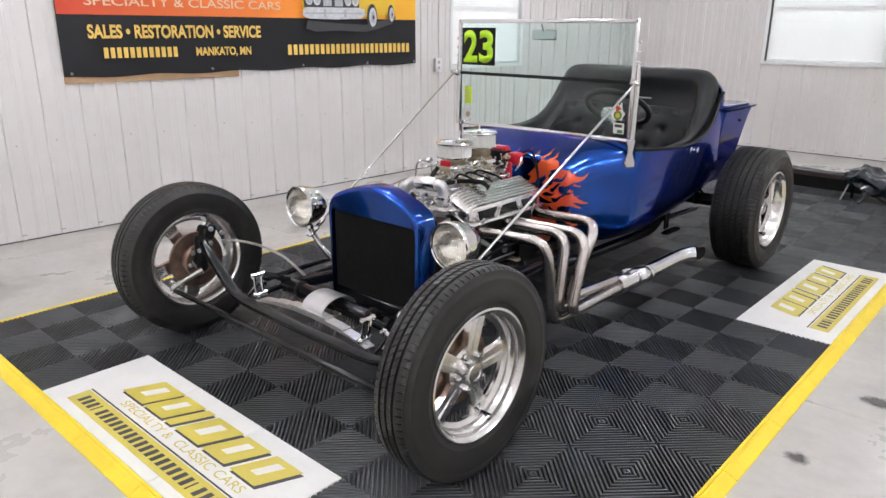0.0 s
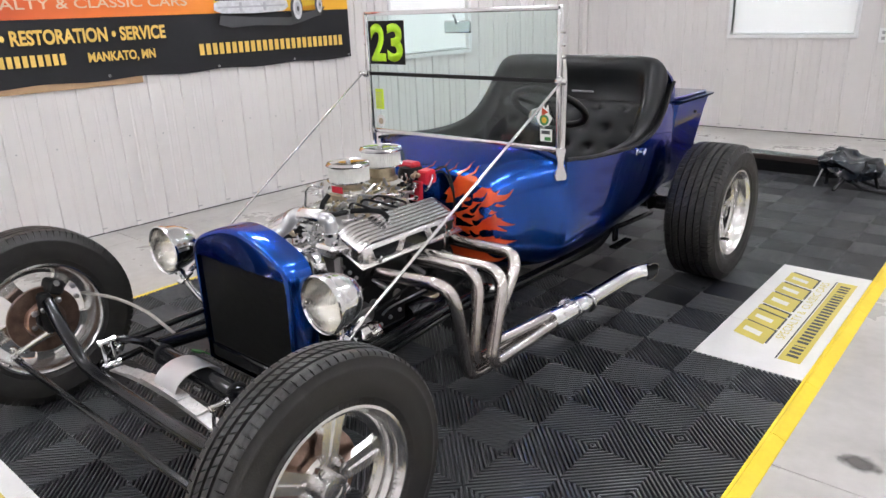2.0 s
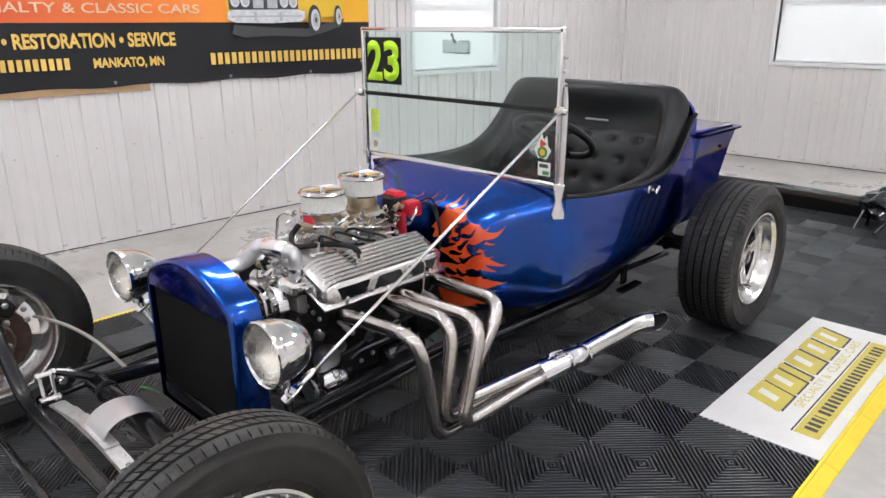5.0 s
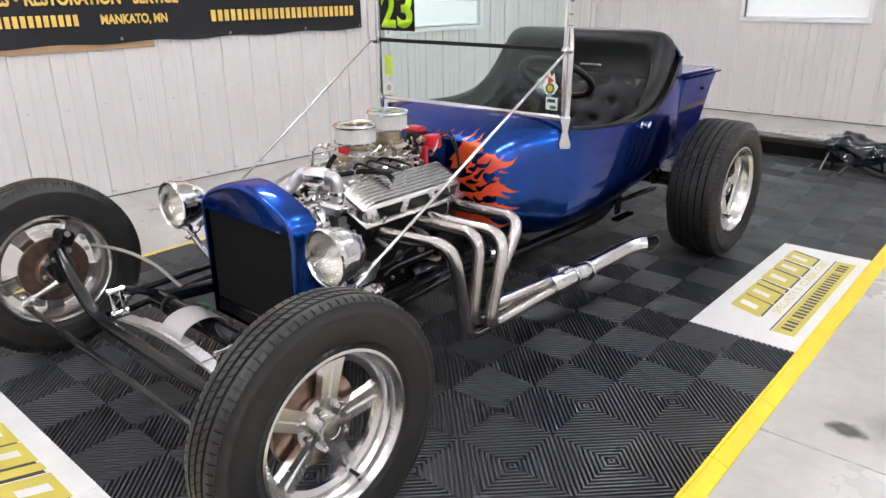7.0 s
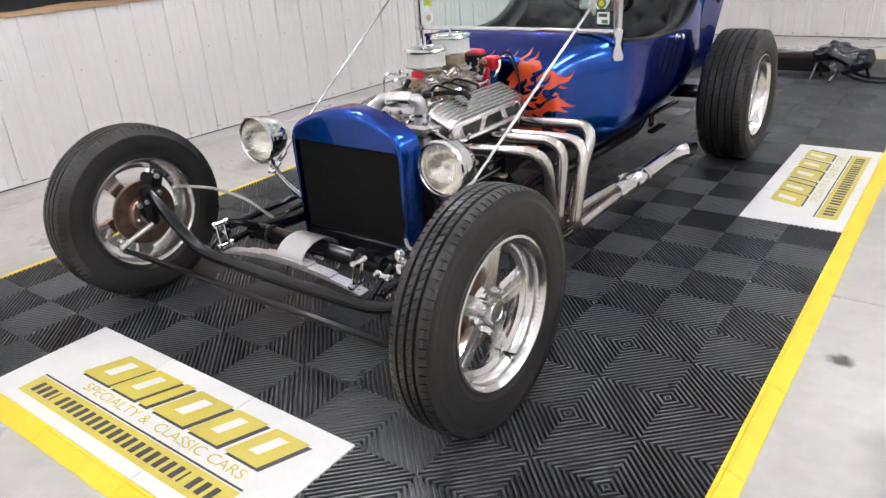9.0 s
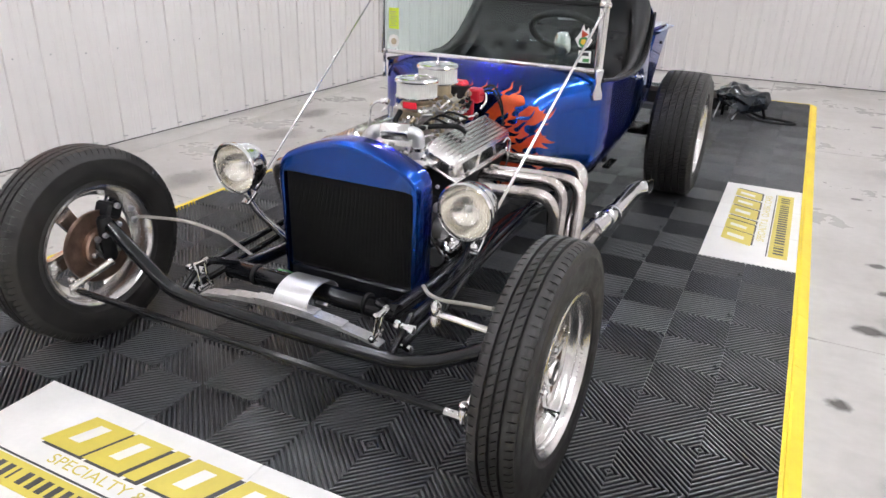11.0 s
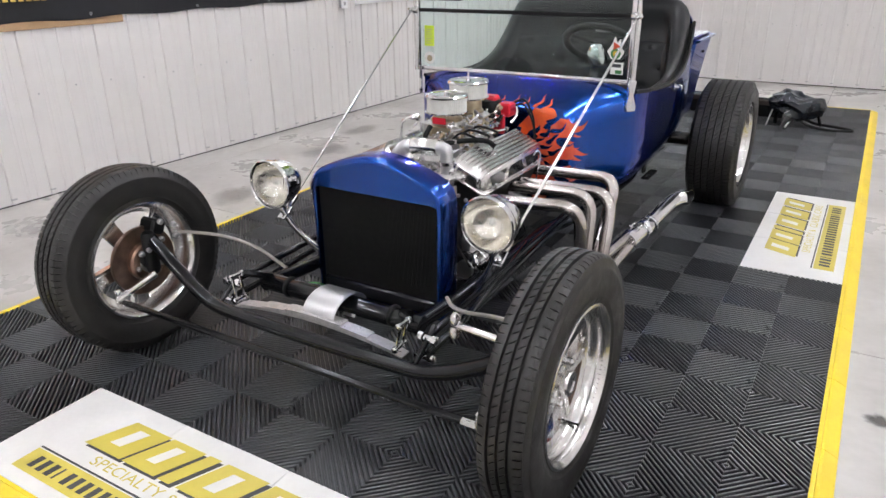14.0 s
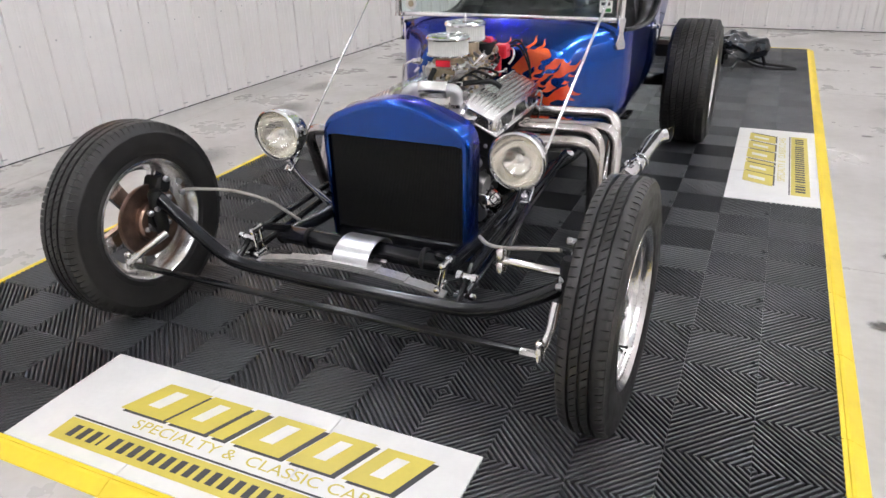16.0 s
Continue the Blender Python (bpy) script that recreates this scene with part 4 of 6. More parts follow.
GAPS = ((-0.012, 0.040, 0.058, 0.024), (-0.012, -0.066, 0.055, 0.021), (-0.002, 0.008, 0.040, 0.009), (-0.006, -0.142, 0.052, 0.019), (-0.030, 0.098, 0.055, 0.014), (-0.062, 0.060, 0.045, 0.017), (-0.052, -0.016, 0.045, 0.017), (-0.080, 0.108, 0.050, 0.016),
        (-0.100, 0.012, 0.050, 0.022), (-0.064, -0.100, 0.046, 0.016), (-0.112, -0.056, 0.055, 0.020), (-0.045, 0.142, 0.050, 0.016), (-0.120, 0.150, 0.060, 0.026), (-0.080, -0.150, 0.050, 0.017), (-0.135, 0.070, 0.055, 0.024), (-0.010, 0.165, 0.050, 0.016), (-0.120, -0.125, 0.055, 0.022))


def burn(u, w):
    """Above nothing where the paint is orange."""
    v = w - 0.007 * math.sin(u * 38 + w * 21)
    f = 0.034 + 0.012 * math.sin(w * 62 + 1) - u
    f = min(f, u + 0.132 + 0.03 * math.sin(w * 42)) * 0.3
    for z, reach, wd, rise in TONGUES:
        t = (u + 0.03) / (reach * 0.86 + 0.03)
        if 0 <= t < 1:
            c = z + rise * t * t - rise * 0.4 + 0.010 * math.sin(t * 5.5)
            f = max(f, 0.5 * wd * (1 - t) ** 0.85 * (1 + 0.5 * math.sin(math.pi * t)) - abs(v - c))
    for gu, gw_, ln, wd in GAPS:
        t = (u - gu - 0.006) / ln
        if -0.4 < t < 1:
            c = gw_ + 0.026 * t * t + 0.006 * math.sin(5 * t + gw_ * 90)
            k = wd * (1 - t) ** 0.8 * min(1.0, (t + 0.4) / 0.4) ** 0.5 * 0.95
            f = min(f, abs(v - c) - k)
    return f


bm = bmesh.new()
steps_up = [k / 66 for k in range(-64, 66)]


def turn_of(q):
    """The angle round the body at an even share of its height."""
    return math.degrees(math.asin(math.copysign(abs(q) ** 2.2, q)))


ring0 = [cowl_at(1.58, turn_of(q)) for q in steps_up]
run = [0.0]
for p, q in zip(ring0, ring0[1:]):
    run.append(run[-1] + (q - p).length)
zero = run[64]
us = [-0.180 + 0.0030 * k for k in range(121)]
field = [[burn(u, r - zero) for r in run] for u in us]
cache = {}


def corner(i, k):
    if (i, k) not in cache:
        cache[i, k] = bm.verts.new(skin_at(us[i], turn_of(steps_up[k])))
    return cache[i, k]


def crossing(a, b):
    key = (min(a, b), max(a, b))
    if key not in cache:
        fa, fb = field[key[0][0]][key[0][1]], field[key[1][0]][key[1][1]]
        t = fa / (fa - fb)
        (i0, k0), (i1, k1) = key
        cache[key] = bm.verts.new(skin_at(us[i0] + (us[i1] - us[i0]) * t, turn_of(steps_up[k0] + (steps_up[k1] - steps_up[k0]) * t)))
    return cache[key]


for i in range(len(us) - 1):
    for k in range(len(steps_up) - 1):
        for tri in (((i, k), (i + 1, k), (i + 1, k + 1)), ((i, k), (i + 1, k + 1), (i, k + 1))):
            poly = []
            for a, b in zip(tri, tri[1:] + tri[:1]):
                fa, fb = field[a[0]][a[1]], field[b[0]][b[1]]
                if fa > 0:
                    poly.append(corner(*a))
                if (fa > 0) != (fb > 0):
                    poly.append(crossing(a, b))
            if len(poly) >= 3:
                bm.faces.new(poly)
bmesh.ops.recalc_face_normals(bm, faces=bm.faces)
P("flame_paint", bm, ORANGE, cowl, "red-orange painted flames with blue gaps")
# thin licks over the cowl's top edge
for x, w, h in ((0.0, 0.008, 0.05), (0.06, 0.008, 0.07), (0.11, 0.010, 0.06), (0.165, 0.018, 0.09), (0.205, 0.016, 0.07)):
    bm = bmesh.new()
    rows = []
    for i in range(11):
        t = i / 10
        y = 1.556 + h * t
        c_ = x + 0.012 * math.sin(5 * t) + 0.03 * t
        k = 0.5 * w * (1 - t) + 0.0003
        row = []
        for u in (-1, 0, 1):
            hw, n = lerp(y, HW), float(np.interp(y, (1.57, 1.8), (4.2, 6.5)))
            q = min(abs(c_ + k * u) / hw, 0.99)
            row.append(bm.verts.new((BX + c_ + k * u, y, MIDZ + (lerp(y, TOP) - MIDZ) * (1 - q ** n) ** (1 / n) + 0.010 * (1 - q * q) + 0.0022)))
        rows.append(row)
    for a, b_ in zip(rows, rows[1:]):
        for i in range(2):
            bm.faces.new((a[i], a[i + 1], b_[i + 1], b_[i]))
    bmesh.ops.recalc_face_normals(bm, faces=bm.faces)
    P("flame", bm, ORANGE, cowl, "orange painted flame")

# pickup bed
bm = bmesh.new()


def bed_ring(z, y0, y1, hx):
    r = 0.02
    return [Vector((BX + x, y, z)) for x, y in ((-hx, y0 + r), (-hx + r, y0), (hx - r, y0), (hx, y0 + r), (hx, y1 - r), (hx - r, y1), (-hx + r, y1), (-hx, y1 - r))]


ring_mesh(bm, [bed_ring(0.44, 2.80, 3.115, 0.462), bed_ring(0.62, 2.80, 3.150, 0.482), bed_ring(0.78, 2.80, 3.190, 0.502), bed_ring(0.832, 2.80, 3.208, 0.512), bed_ring(0.842, 2.80, 3.226, 0.530), bed_ring(0.852, 2.80, 3.232, 0.534)])
bmesh.ops.recalc_face_normals(bm, faces=bm.faces)
bed = P("bed", bm, BLUE, None, "flared metallic blue pickup bed")
P("bed_cover", bx(BX - 0.50, BX + 0.50, 2.83, 3.20, 0.8525, 0.866, bevel=0.006), PURPLE, bed, "dark blue flat bed cover")
for sgn in (-1, 1):
    P("bed_latch", lathe(bmesh.new(), [(0.008, 0), (0.008, 0.006), (0.004, 0.009)], axis_to((BX + sgn * 0.50, 3.06, 0.77), (sgn, 0, -0.2)), 10), BLACK_MATT, bed)
    P("tail_lamp", lathe(bmesh.new(), [(0.035, 0), (0.035, 0.02), (0.02, 0.03)], axis_to((BX + sgn * 0.36, 3.165, 0.70), (0, 1, -0.2)), 16), RED, bed)

# -- upholstery --
path = [(0.496, 1.98, 0.716), (0.490, 2.22, 0.712), (0.486, 2.38, 0.722), (0.476, 2.50, 0.762), (0.466, 2.59, 0.832), (0.454, 2.660, 0.918), (0.428, 2.706, 0.978), (0.34, 2.722, 0.998), (0.0, 2.715, 1.000)]
rr = [0.006, 0.012, 0.020, 0.032, 0.043, 0.054, 0.064, 0.066, 0.066]


def tufted(name, x0, x1, lo, hi, nx, nz, bulge, label):
    """A buttoned cushion between two lower and upper (y, z) edges; the buttons sit in dimples."""
    bm = bmesh.new()
    a, b = Vector((0, *lo)), Vector((0, *hi))
    d = (b - a)
    nrm = Vector((0, -d.z, d.y)).normalized()
    gx, gz = nx * 12, nz * 12
    g, buttons = [], []
    for j in range(gz + 1):
        row = []
        for i in range(gx + 1):
            u, v = i / gx, j / gz
            edge = min(1.0, 6 * min(u, 1 - u, v, 1 - v)) ** 0.5
            fu, fv = u * nx - 0.5, v * nz - 0.5
            best = 9
            for oi in (math.floor(fu), math.floor(fu) + 1):
                for oj in (math.floor(fv), math.floor(fv) + 1):
                    sh = 0.5 if oj % 2 else 0.0
                    for q in (oi + sh, oi + sh - 1):
                        best = min(best, math.hypot(fu - q, fv - oj))
            h = bulge * edge * (1 - 0.45 * math.exp(-(best / 0.17) ** 2) - 0.12 * math.exp(-(best / 0.42) ** 2))
            row.append(bm.verts.new(Vector((x0 + (x1 - x0) * u, 0, 0)) + a + d * v + nrm * h))
        g.append(row)
    for j in range(gz):
        for i in range(gx):
            bm.faces.new((g[j][i], g[j][i + 1], g[j + 1][i + 1], g[j + 1][i]))
    back = [bm.verts.new(Vector((x, 0, 0)) + p - nrm * 0.05) for x, p in ((x0, a), (x1, a), (x1, b), (x0, b))]
    bm.faces.new(back[::-1])
    bm.faces.new((back[0], back[1], *g[0][::-1]))
    bm.faces.new((back[2], back[3], *g[-1]))
    bm.faces.new((back[3], back[0], *[r[0] for r in g]))
    bm.faces.new((back[1], back[2], *[r[-1] for r in g[::-1]]))
    bmesh.ops.recalc_face_normals(bm, faces=bm.faces)
    ob = P(name, bm, LEATHER, None, label)
    for oj in range(nz):
        for oi in range(nx):
            u, v = (oi + 0.5 + (0.5 if oj % 2 else 0)) / nx, (oj + 0.5) / nz
            if u < 0.97:
                p = Vector((x0 + (x1 - x0) * u, 0, 0)) + a + d * v + nrm * (bulge * 0.42)
                P("button", lathe(bmesh.new(), [(0.010, 0), (0.009, 0.004), (0.003, 0.006)], axis_to(p, nrm), 10), LEATHER, ob)
    return ob


# one smooth padded band: over the rolled top and down to the buttoned back
low = [(0.474, 1.98, 0.70), (0.462, 2.22, 0.668), (0.448, 2.38, 0.660), (0.430, 2.47, 0.682), (0.412, 2.54, 0.735), (0.395, 2.59, 0.790), (0.37, 2.618, 0.822), (0.28, 2.632, 0.832), (0.0, 2.632, 0.834)]
both = list(zip(path, low, rr))
both = both + [((-p[0], p[1], p[2]), (-q[0], q[1], q[2]), r) for p, q, r in both[-2::-1]]
tops, lows = smooth_line([p for p, q, r in both], 6), smooth_line([q for p, q, r in both], 6)
rads = np.interp(np.linspace(0, len(both) - 1, len(tops)), range(len(both)), [r for p, q, r in both])
bm = bmesh.new()
rings = []
for p, q, r in zip(tops, lows, rads):
    side = Vector((-p.x * 1.1, 2.15 - p.y, 0)).normalized()
    arc = [p + (side * math.cos(radians(a)) + Vector((0, 0, math.sin(radians(a))))) * float(r) for a in range(0, 196, 15)]
    d = arc[0] - q
    slope = [q + d * t - side * 0.10 * d.length * math.sin(math.pi * t) for t in (0, 0.12, 0.28, 0.45, 0.62, 0.80)]
    rings.append([Vector((BX, 0, 0)) + c for c in [q - side * 0.03 - Vector((0, 0, 0.01))] + slope + arc + [p - side * float(r) * 0.9 - Vector((0, 0, 0.04))]])
ring_mesh(bm, rings)
bmesh.ops.recalc_face_normals(bm, faces=bm.faces)
P("seat_roll", bm, LEATHER, None, "smooth black vinyl padded seat top and sides")
tufted("seat_back", BX - 0.46, BX + 0.46, (2.47, 0.50), (2.66, 0.86), 7, 4, 0.045, "black buttoned vinyl seat back")
tufted("seat_cushion", BX - 0.46, BX + 0.46, (2.08, 0.47), (2.47, 0.50), 7, 3, 0.05, "black buttoned vinyl seat cushion")
P("seat_pull", bx(BX + 0.03, BX + 0.15, 2.634, 2.646, 0.893, 0.902, bevel=0.003), STEEL)
P("red_cloth", ball(ball(bmesh.new(), (BX - 0.06, 2.3, 0.545), 0.05, 12, 0.5), (BX + 0.0, 2.33, 0.54), 0.04, 12, 0.5), RED, None, "red folded cloth on the seat")

# steering wheel and column
sw_m = look((0.475, 2.08, 0.895), (0.487, 1.86, 0.58))
bm = bmesh.new()
R_, r_ = 0.155, 0.0145
lathe(bm, [(R_ + r_ * math.cos(a), r_ * math.sin(a)) for a in (2 * math.pi * k / 10 for k in range(10))], sw_m, 40, loop=True)
sw = P("steering_wheel", bm, LEATHER, None, "black padded steering wheel")
for k in range(3):
    a = radians(90 + 120 * k + 60)
    c = Vector((math.cos(a), math.sin(a), 0))
    P("spoke", rd(sw_m @ (c * 0.03), sw_m @ (c * 0.148), 0.007, 8), BLACK_PAINT, sw)
P("horn_button", lathe(bmesh.new(), [(0.045, -0.02), (0.045, 0.006), (0.03, 0.014), (0.005, 0.016)], sw_m, 20), BLACK_PAINT, sw)
P("steering_column", rd(sw_m @ Vector((0, 0, -0.01)), sw_m @ Vector((0, 0, -0.32)), 0.02), BLACK_PAINT, sw)
P("tachometer", lathe(bmesh.new(), [(0.018, 0), (0.034, 0.004), (0.037, 0.03), (0.034, 0.065), (0.024, 0.082), (0.006, 0.085)], axis_to((0.505, 1.95, 0.825), (0, -0.2, 1)), 24), POLISHED, None, "silver cup-shaped gauge")
P("gauge_post", rd((0.505, 1.84, 0.70), (0.505, 1.95, 0.83), 0.009), BLACK_PAINT)

# -- windscreen --
WX0, WX1, WY, WZ0, WZ1, WZM = -0.297, 0.703, 1.78, 0.788, 1.300, 1.042
ws = P("windscreen", bx(WX0 + 0.006, WX1 - 0.006, WY - 0.0025, WY + 0.0025, WZ0 + 0.004, WZM - 0.004), GLASS, None, "clear glass lower pane", smooth=False)
P("upper_pane", bx(WX0 + 0.006, WX1 - 0.006, WY - 0.0025, WY + 0.0025, WZM + 0.004, WZ1 - 0.004), GLASS, ws, smooth=False)
for nm, a in (("top_rail", (WX0 - 0.004, WX1 + 0.008, WY - 0.009, WY + 0.009, WZ1 - 0.010, WZ1 + 0.008)), ("bottom_rail", (WX0 - 0.004, WX1 + 0.004, WY - 0.009, WY + 0.009, WZ0 - 0.012, WZ0 + 0.008)),
              ("side_rail", (WX0 - 0.010, WX0 + 0.008, WY - 0.009, WY + 0.009, WZ0 - 0.014, WZ1 + 0.008)), ("side_rail", (WX1 - 0.008, WX1 + 0.010, WY - 0.009, WY + 0.009, WZ0 - 0.014, WZ1 + 0.010))):
    P(nm, bx(*a, bevel=0.004, seg=2), CHROME, ws, "chrome windscreen frame")
P("division_bar", bx(WX0 + 0.006, WX1 - 0.006, WY - 0.006, WY + 0.006, WZM - 0.008, WZM + 0.008, bevel=0.003), BLACK_MATT, ws, "black rubber division bar")
for x, s in ((WX0, -1), (WX1, 1)):
    P("post", tb([(x + s * 0.016, WY + 0.006, WZ1 - 0.18), (x + s * 0.018, WY + 0.006, WZM), (x + s * 0.016, WY + 0.004, WZ0 + 0.03), (x + s * 0.012, WY, WZ0 - 0.015)], [0.006, 0.010, 0.010, 0.013], seg=10), POLISHED, ws)
    P("pivot", lathe(bmesh.new(), [(0.012, 0), (0.016, 0.006), (0.016, 0.02), (0.008, 0.026), (0.008, 0.036), (0.012, 0.04), (0.005, 0.046)], axis_to((x - s * 0.004, WY - 0.012, WZM), (s, -0.3, 0)), 14), POLISHED, ws)
    bm = bmesh.new()
    prism(bm, [(-0.020, 0.0), (0.020, 0.0), (0.016, -0.03), (0.010, -0.06), (0.026, -0.105), (0.022, -0.125), (-0.018, -0.125), (-0.026, -0.105), (-0.012, -0.06), (-0.018, -0.03)][::1],
          Matrix.Translation((x + 0.012 if s > 0 else x + 0.002, WY - 0.006, WZ0 + 0.008)) @ pose(0, 0, 0, 90, 0, 52 if s > 0 else 118), 0.014)
    bmesh.ops.recalc_face_normals(bm, faces=bm.faces)
    bmesh.ops.bevel(bm, geom=list(bm.edges), offset=0.003, segments=1, affect="EDGES")
    P("bracket", bm, POLISHED, ws, "polished aluminium stanchion bracket")
    P("stay_rod", rd((x + s * 0.022, WY - 0.02, WZM + 0.002), (0.683 if s > 0 else -0.185, 0.70, 0.435), 0.0055 if s > 0 else 0.0045, 10), CHROME, ws, "thin chrome stay rod")
    P("rod_end", lathe(bmesh.new(), [(0.006, 0), (0.011, 0.01), (0.011, 0.045), (0.006, 0.06)], axis_to((0.683 if s > 0 else -0.185, 0.70, 0.435), (s * 0.04, 1.06, 0.60)), 10), CHROME, ws)
    P("clevis", bx(-0.016, 0.016, -0.03, 0.03, -0.006, 0.006, bevel=0.003, m=axis_to((0.68 if s > 0 else -0.182, 0.68, 0.42), (0, -0.6, 1))), CHROME, ws)
    for z in (1.13, 1.17, 1.215):
        P("knob", lathe(bmesh.new(), [(0.004, 0), (0.006, 0.008), (0.003, 0.014)], axis_to((x + s * 0.010, WY, z), (s, 0, 0)), 8), POLISHED, ws)
mir = P("rear_view_mirror", bx(0.138, 0.275, 1.80, 1.815, 1.213, 1.262, bevel=0.005), CHROME, ws, "small rear-view mirror")
P("mirror_stem", rd((0.205, 1.803, 1.25), (0.205, 1.784, 1.285), 0.005, 8), CHROME, mir)

# stickers on the glass
card = P("number_card", bx(-0.283, -0.066, WY - 0.0044, WY - 0.0030, 1.084, 1.268), BLACK_MATT, ws, "black card with lime year digits", smooth=False)
card_m = Matrix.Translation((-0.283, WY - 0.0046, 1.084)) @ pose(0, 0, 0, 90)
lettering("digit", "2", card_m @ Matrix.Translation((0.012, 0.012, 0)), 0.160, 0.092, LIME, card, 0.0006, bold=0.035)
lettering("digit", "3", card_m @ Matrix.Translation((0.114, 0.012, 0)), 0.160, 0.092, LIME, card, 0.0006, bold=0.035)
for nm in ("digit", "digit.001"):
    dm = bpy.data.objects[nm].data
    bmx = bmesh.new()
    bmx.from_mesh(dm)
    ext = bmesh.ops.extrude_face_region(bmx, geom=bmx.faces[:])
    bmesh.ops.translate(bmx, vec=(0, -0.0006, 0), verts=[v for v in ext["geom"] if isinstance(v, bmesh.types.BMVert)])
    bmx.to_mesh(dm)
    bmx.free()
nt_ = P("paper_note", bx(-0.262, -0.212, WY - 0.0044, WY - 0.0030, 0.885, 0.975), NOTE, ws, "yellow paper note with fine print", smooth=False)
for k in range(7):
    P("print_bar", bx(-0.256, -0.222 - 0.008 * (k % 2), WY - 0.0052, WY - 0.0045, 0.897 + 0.010 * k, 0.8995 + 0.010 * k), STEEL, nt_, smooth=False)
rs = P("round_sticker", lathe(bmesh.new(), [(0.028, 0), (0.028, 0.0012)], axis_to((-0.237, WY - 0.003, 0.832), (0, -1, 0)), 24), PAPER, ws, "round white sticker", smooth=False)
P("print_spot", lathe(bmesh.new(), [(0.015, 0), (0.015, 0.0006)], axis_to((-0.237, WY - 0.0043, 0.830), (0, -1, 0)), 8), GOLD, rs, smooth=False)
bm = bmesh.new()
prism(bm, [(-0.036, 0.0), (-0.018, -0.03), (0.018, -0.03), (0.036, 0.0), (0.022, 0.014), (0.016, 0.05), (0.004, 0.032), (-0.006, 0.06), (-0.016, 0.03), (-0.026, 0.014)], Matrix.Translation((0.642, WY - 0.003, 0.905)) @ pose(0, 0, 0, 90), 0.0012)
st = P("club_sticker", bm, PAPER, ws, "shield sticker with a flame", smooth=False)
P("print_spot", lathe(bmesh.new(), [(0.021, 0), (0.021, 0.0006)], axis_to((0.642, WY - 0.0043, 0.896), (0, -1, 0)), 12), GREEN_INK, st, smooth=False)
P("print_flame", lathe(bmesh.new(), [(0.019, 0), (0.019, 0.0006)], axis_to((0.641, WY - 0.0043, 0.926), (0, -1, 0)), 3), ORANGE, st, smooth=False)
P("print_spot", lathe(bmesh.new(), [(0.012, 0), (0.012, 0.0005)], axis_to((0.642, WY - 0.0050, 0.896), (0, -1, 0)), 8), YBADGE, st, smooth=False)
s2 = P("square_sticker", bx(0.625, 0.677, WY - 0.0044, WY - 0.0030, 0.815, 0.862), PAPER, ws, "white and green square sticker", smooth=False)
P("print_bar", bx(0.631, 0.668, WY - 0.0052, WY - 0.0045, 0.843, 0.856), SIGN_DARK, s2, smooth=False)
P("print_bar", bx(0.645, 0.672, WY - 0.0052, WY - 0.0045, 0.818, 0.832), GREEN_INK, s2, smooth=False)

# -- radiator shell --
SX = 0.2525
half = [(0.2515, 0.20), (0.2545, 0.36), (0.2580, 0.49), (0.2582, 0.55), (0.2540, 0.583), (0.2410, 0.608), (0.2180, 0.628), (0.18, 0.646), (0.13, 0.665), (0.075, 0.681), (0.03, 0.6885), (0.0, 0.690)]
fine = smooth_line([(x, 0, z) for x, z in half], 4)
outer = [(p.x, p.z) for p in fine]
outer = [(x, z) for x, z in outer] + [(-x, z) for x, z in outer[-2::-1]]


def shell_ring(y, inset=0.0, opening=False):
    out = []
    for x, z in outer:
        k = x / 0.2585
        if opening:
            nx = max(-0.236, min(0.236, k * 0.265))
            nz = min(max(z, 0.20), 0.568 - 0.012 * max(0, abs(k) - 0.8) * 5)
            out.append(Vector((SX + nx, y, nz)))
        else:
            out.append(Vector((SX + x * (1 - inset / 0.2585), y, 0.20 + (z - 0.20) * (1 - inset / 0.49))))
    out.append(Vector((out[-1].x, y, 0.185)))
    out.append(Vector((out[0].x, y, 0.185)))
    return out


bm = bmesh.new()
ring_mesh(bm, [shell_ring(0.645, opening=True), shell_ring(0.627, opening=True), shell_ring(0.6245, 0.018), shell_ring(0.6255, 0.011), shell_ring(0.630, 0.004), shell_ring(0.639, 0.0), shell_ring(0.675, -0.001), shell_ring(0.716, 0.0), shell_ring(0.722, 0.005), shell_ring(0.722, 0.02)], close_ends=False)
bmesh.ops.recalc_face_normals(bm, faces=bm.faces)
shell = P("radiator_shell", bm, BLUE, None, "glossy blue radiator shell with arched top")
P("radiator_core", bx(SX - 0.236, SX + 0.236, 0.646, 0.715, 0.19, 0.60), CORE, shell, "black radiator core", smooth=False)
bm = bmesh.new()
for k in range(92):
    x = SX - 0.228 + 0.456 * k / 91
    box(bm, x - 0.0008, x + 0.0008, 0.641, 0.6455, 0.245, 0.568)
fins = P("core_fin", bm, CORE, shell, smooth=False)
fins["kind"] = "stuff"
P("lower_tank", bx(SX - 0.233, SX + 0.233, 0.632, 0.70, 0.188, 0.238, bevel=0.006), BLACK_PAINT, shell)
P("upper_tank", bx(SX - 0.2, SX + 0.2, 0.675, 0.745, 0.575, 0.625, bevel=0.01), BLACK_PAINT, shell)


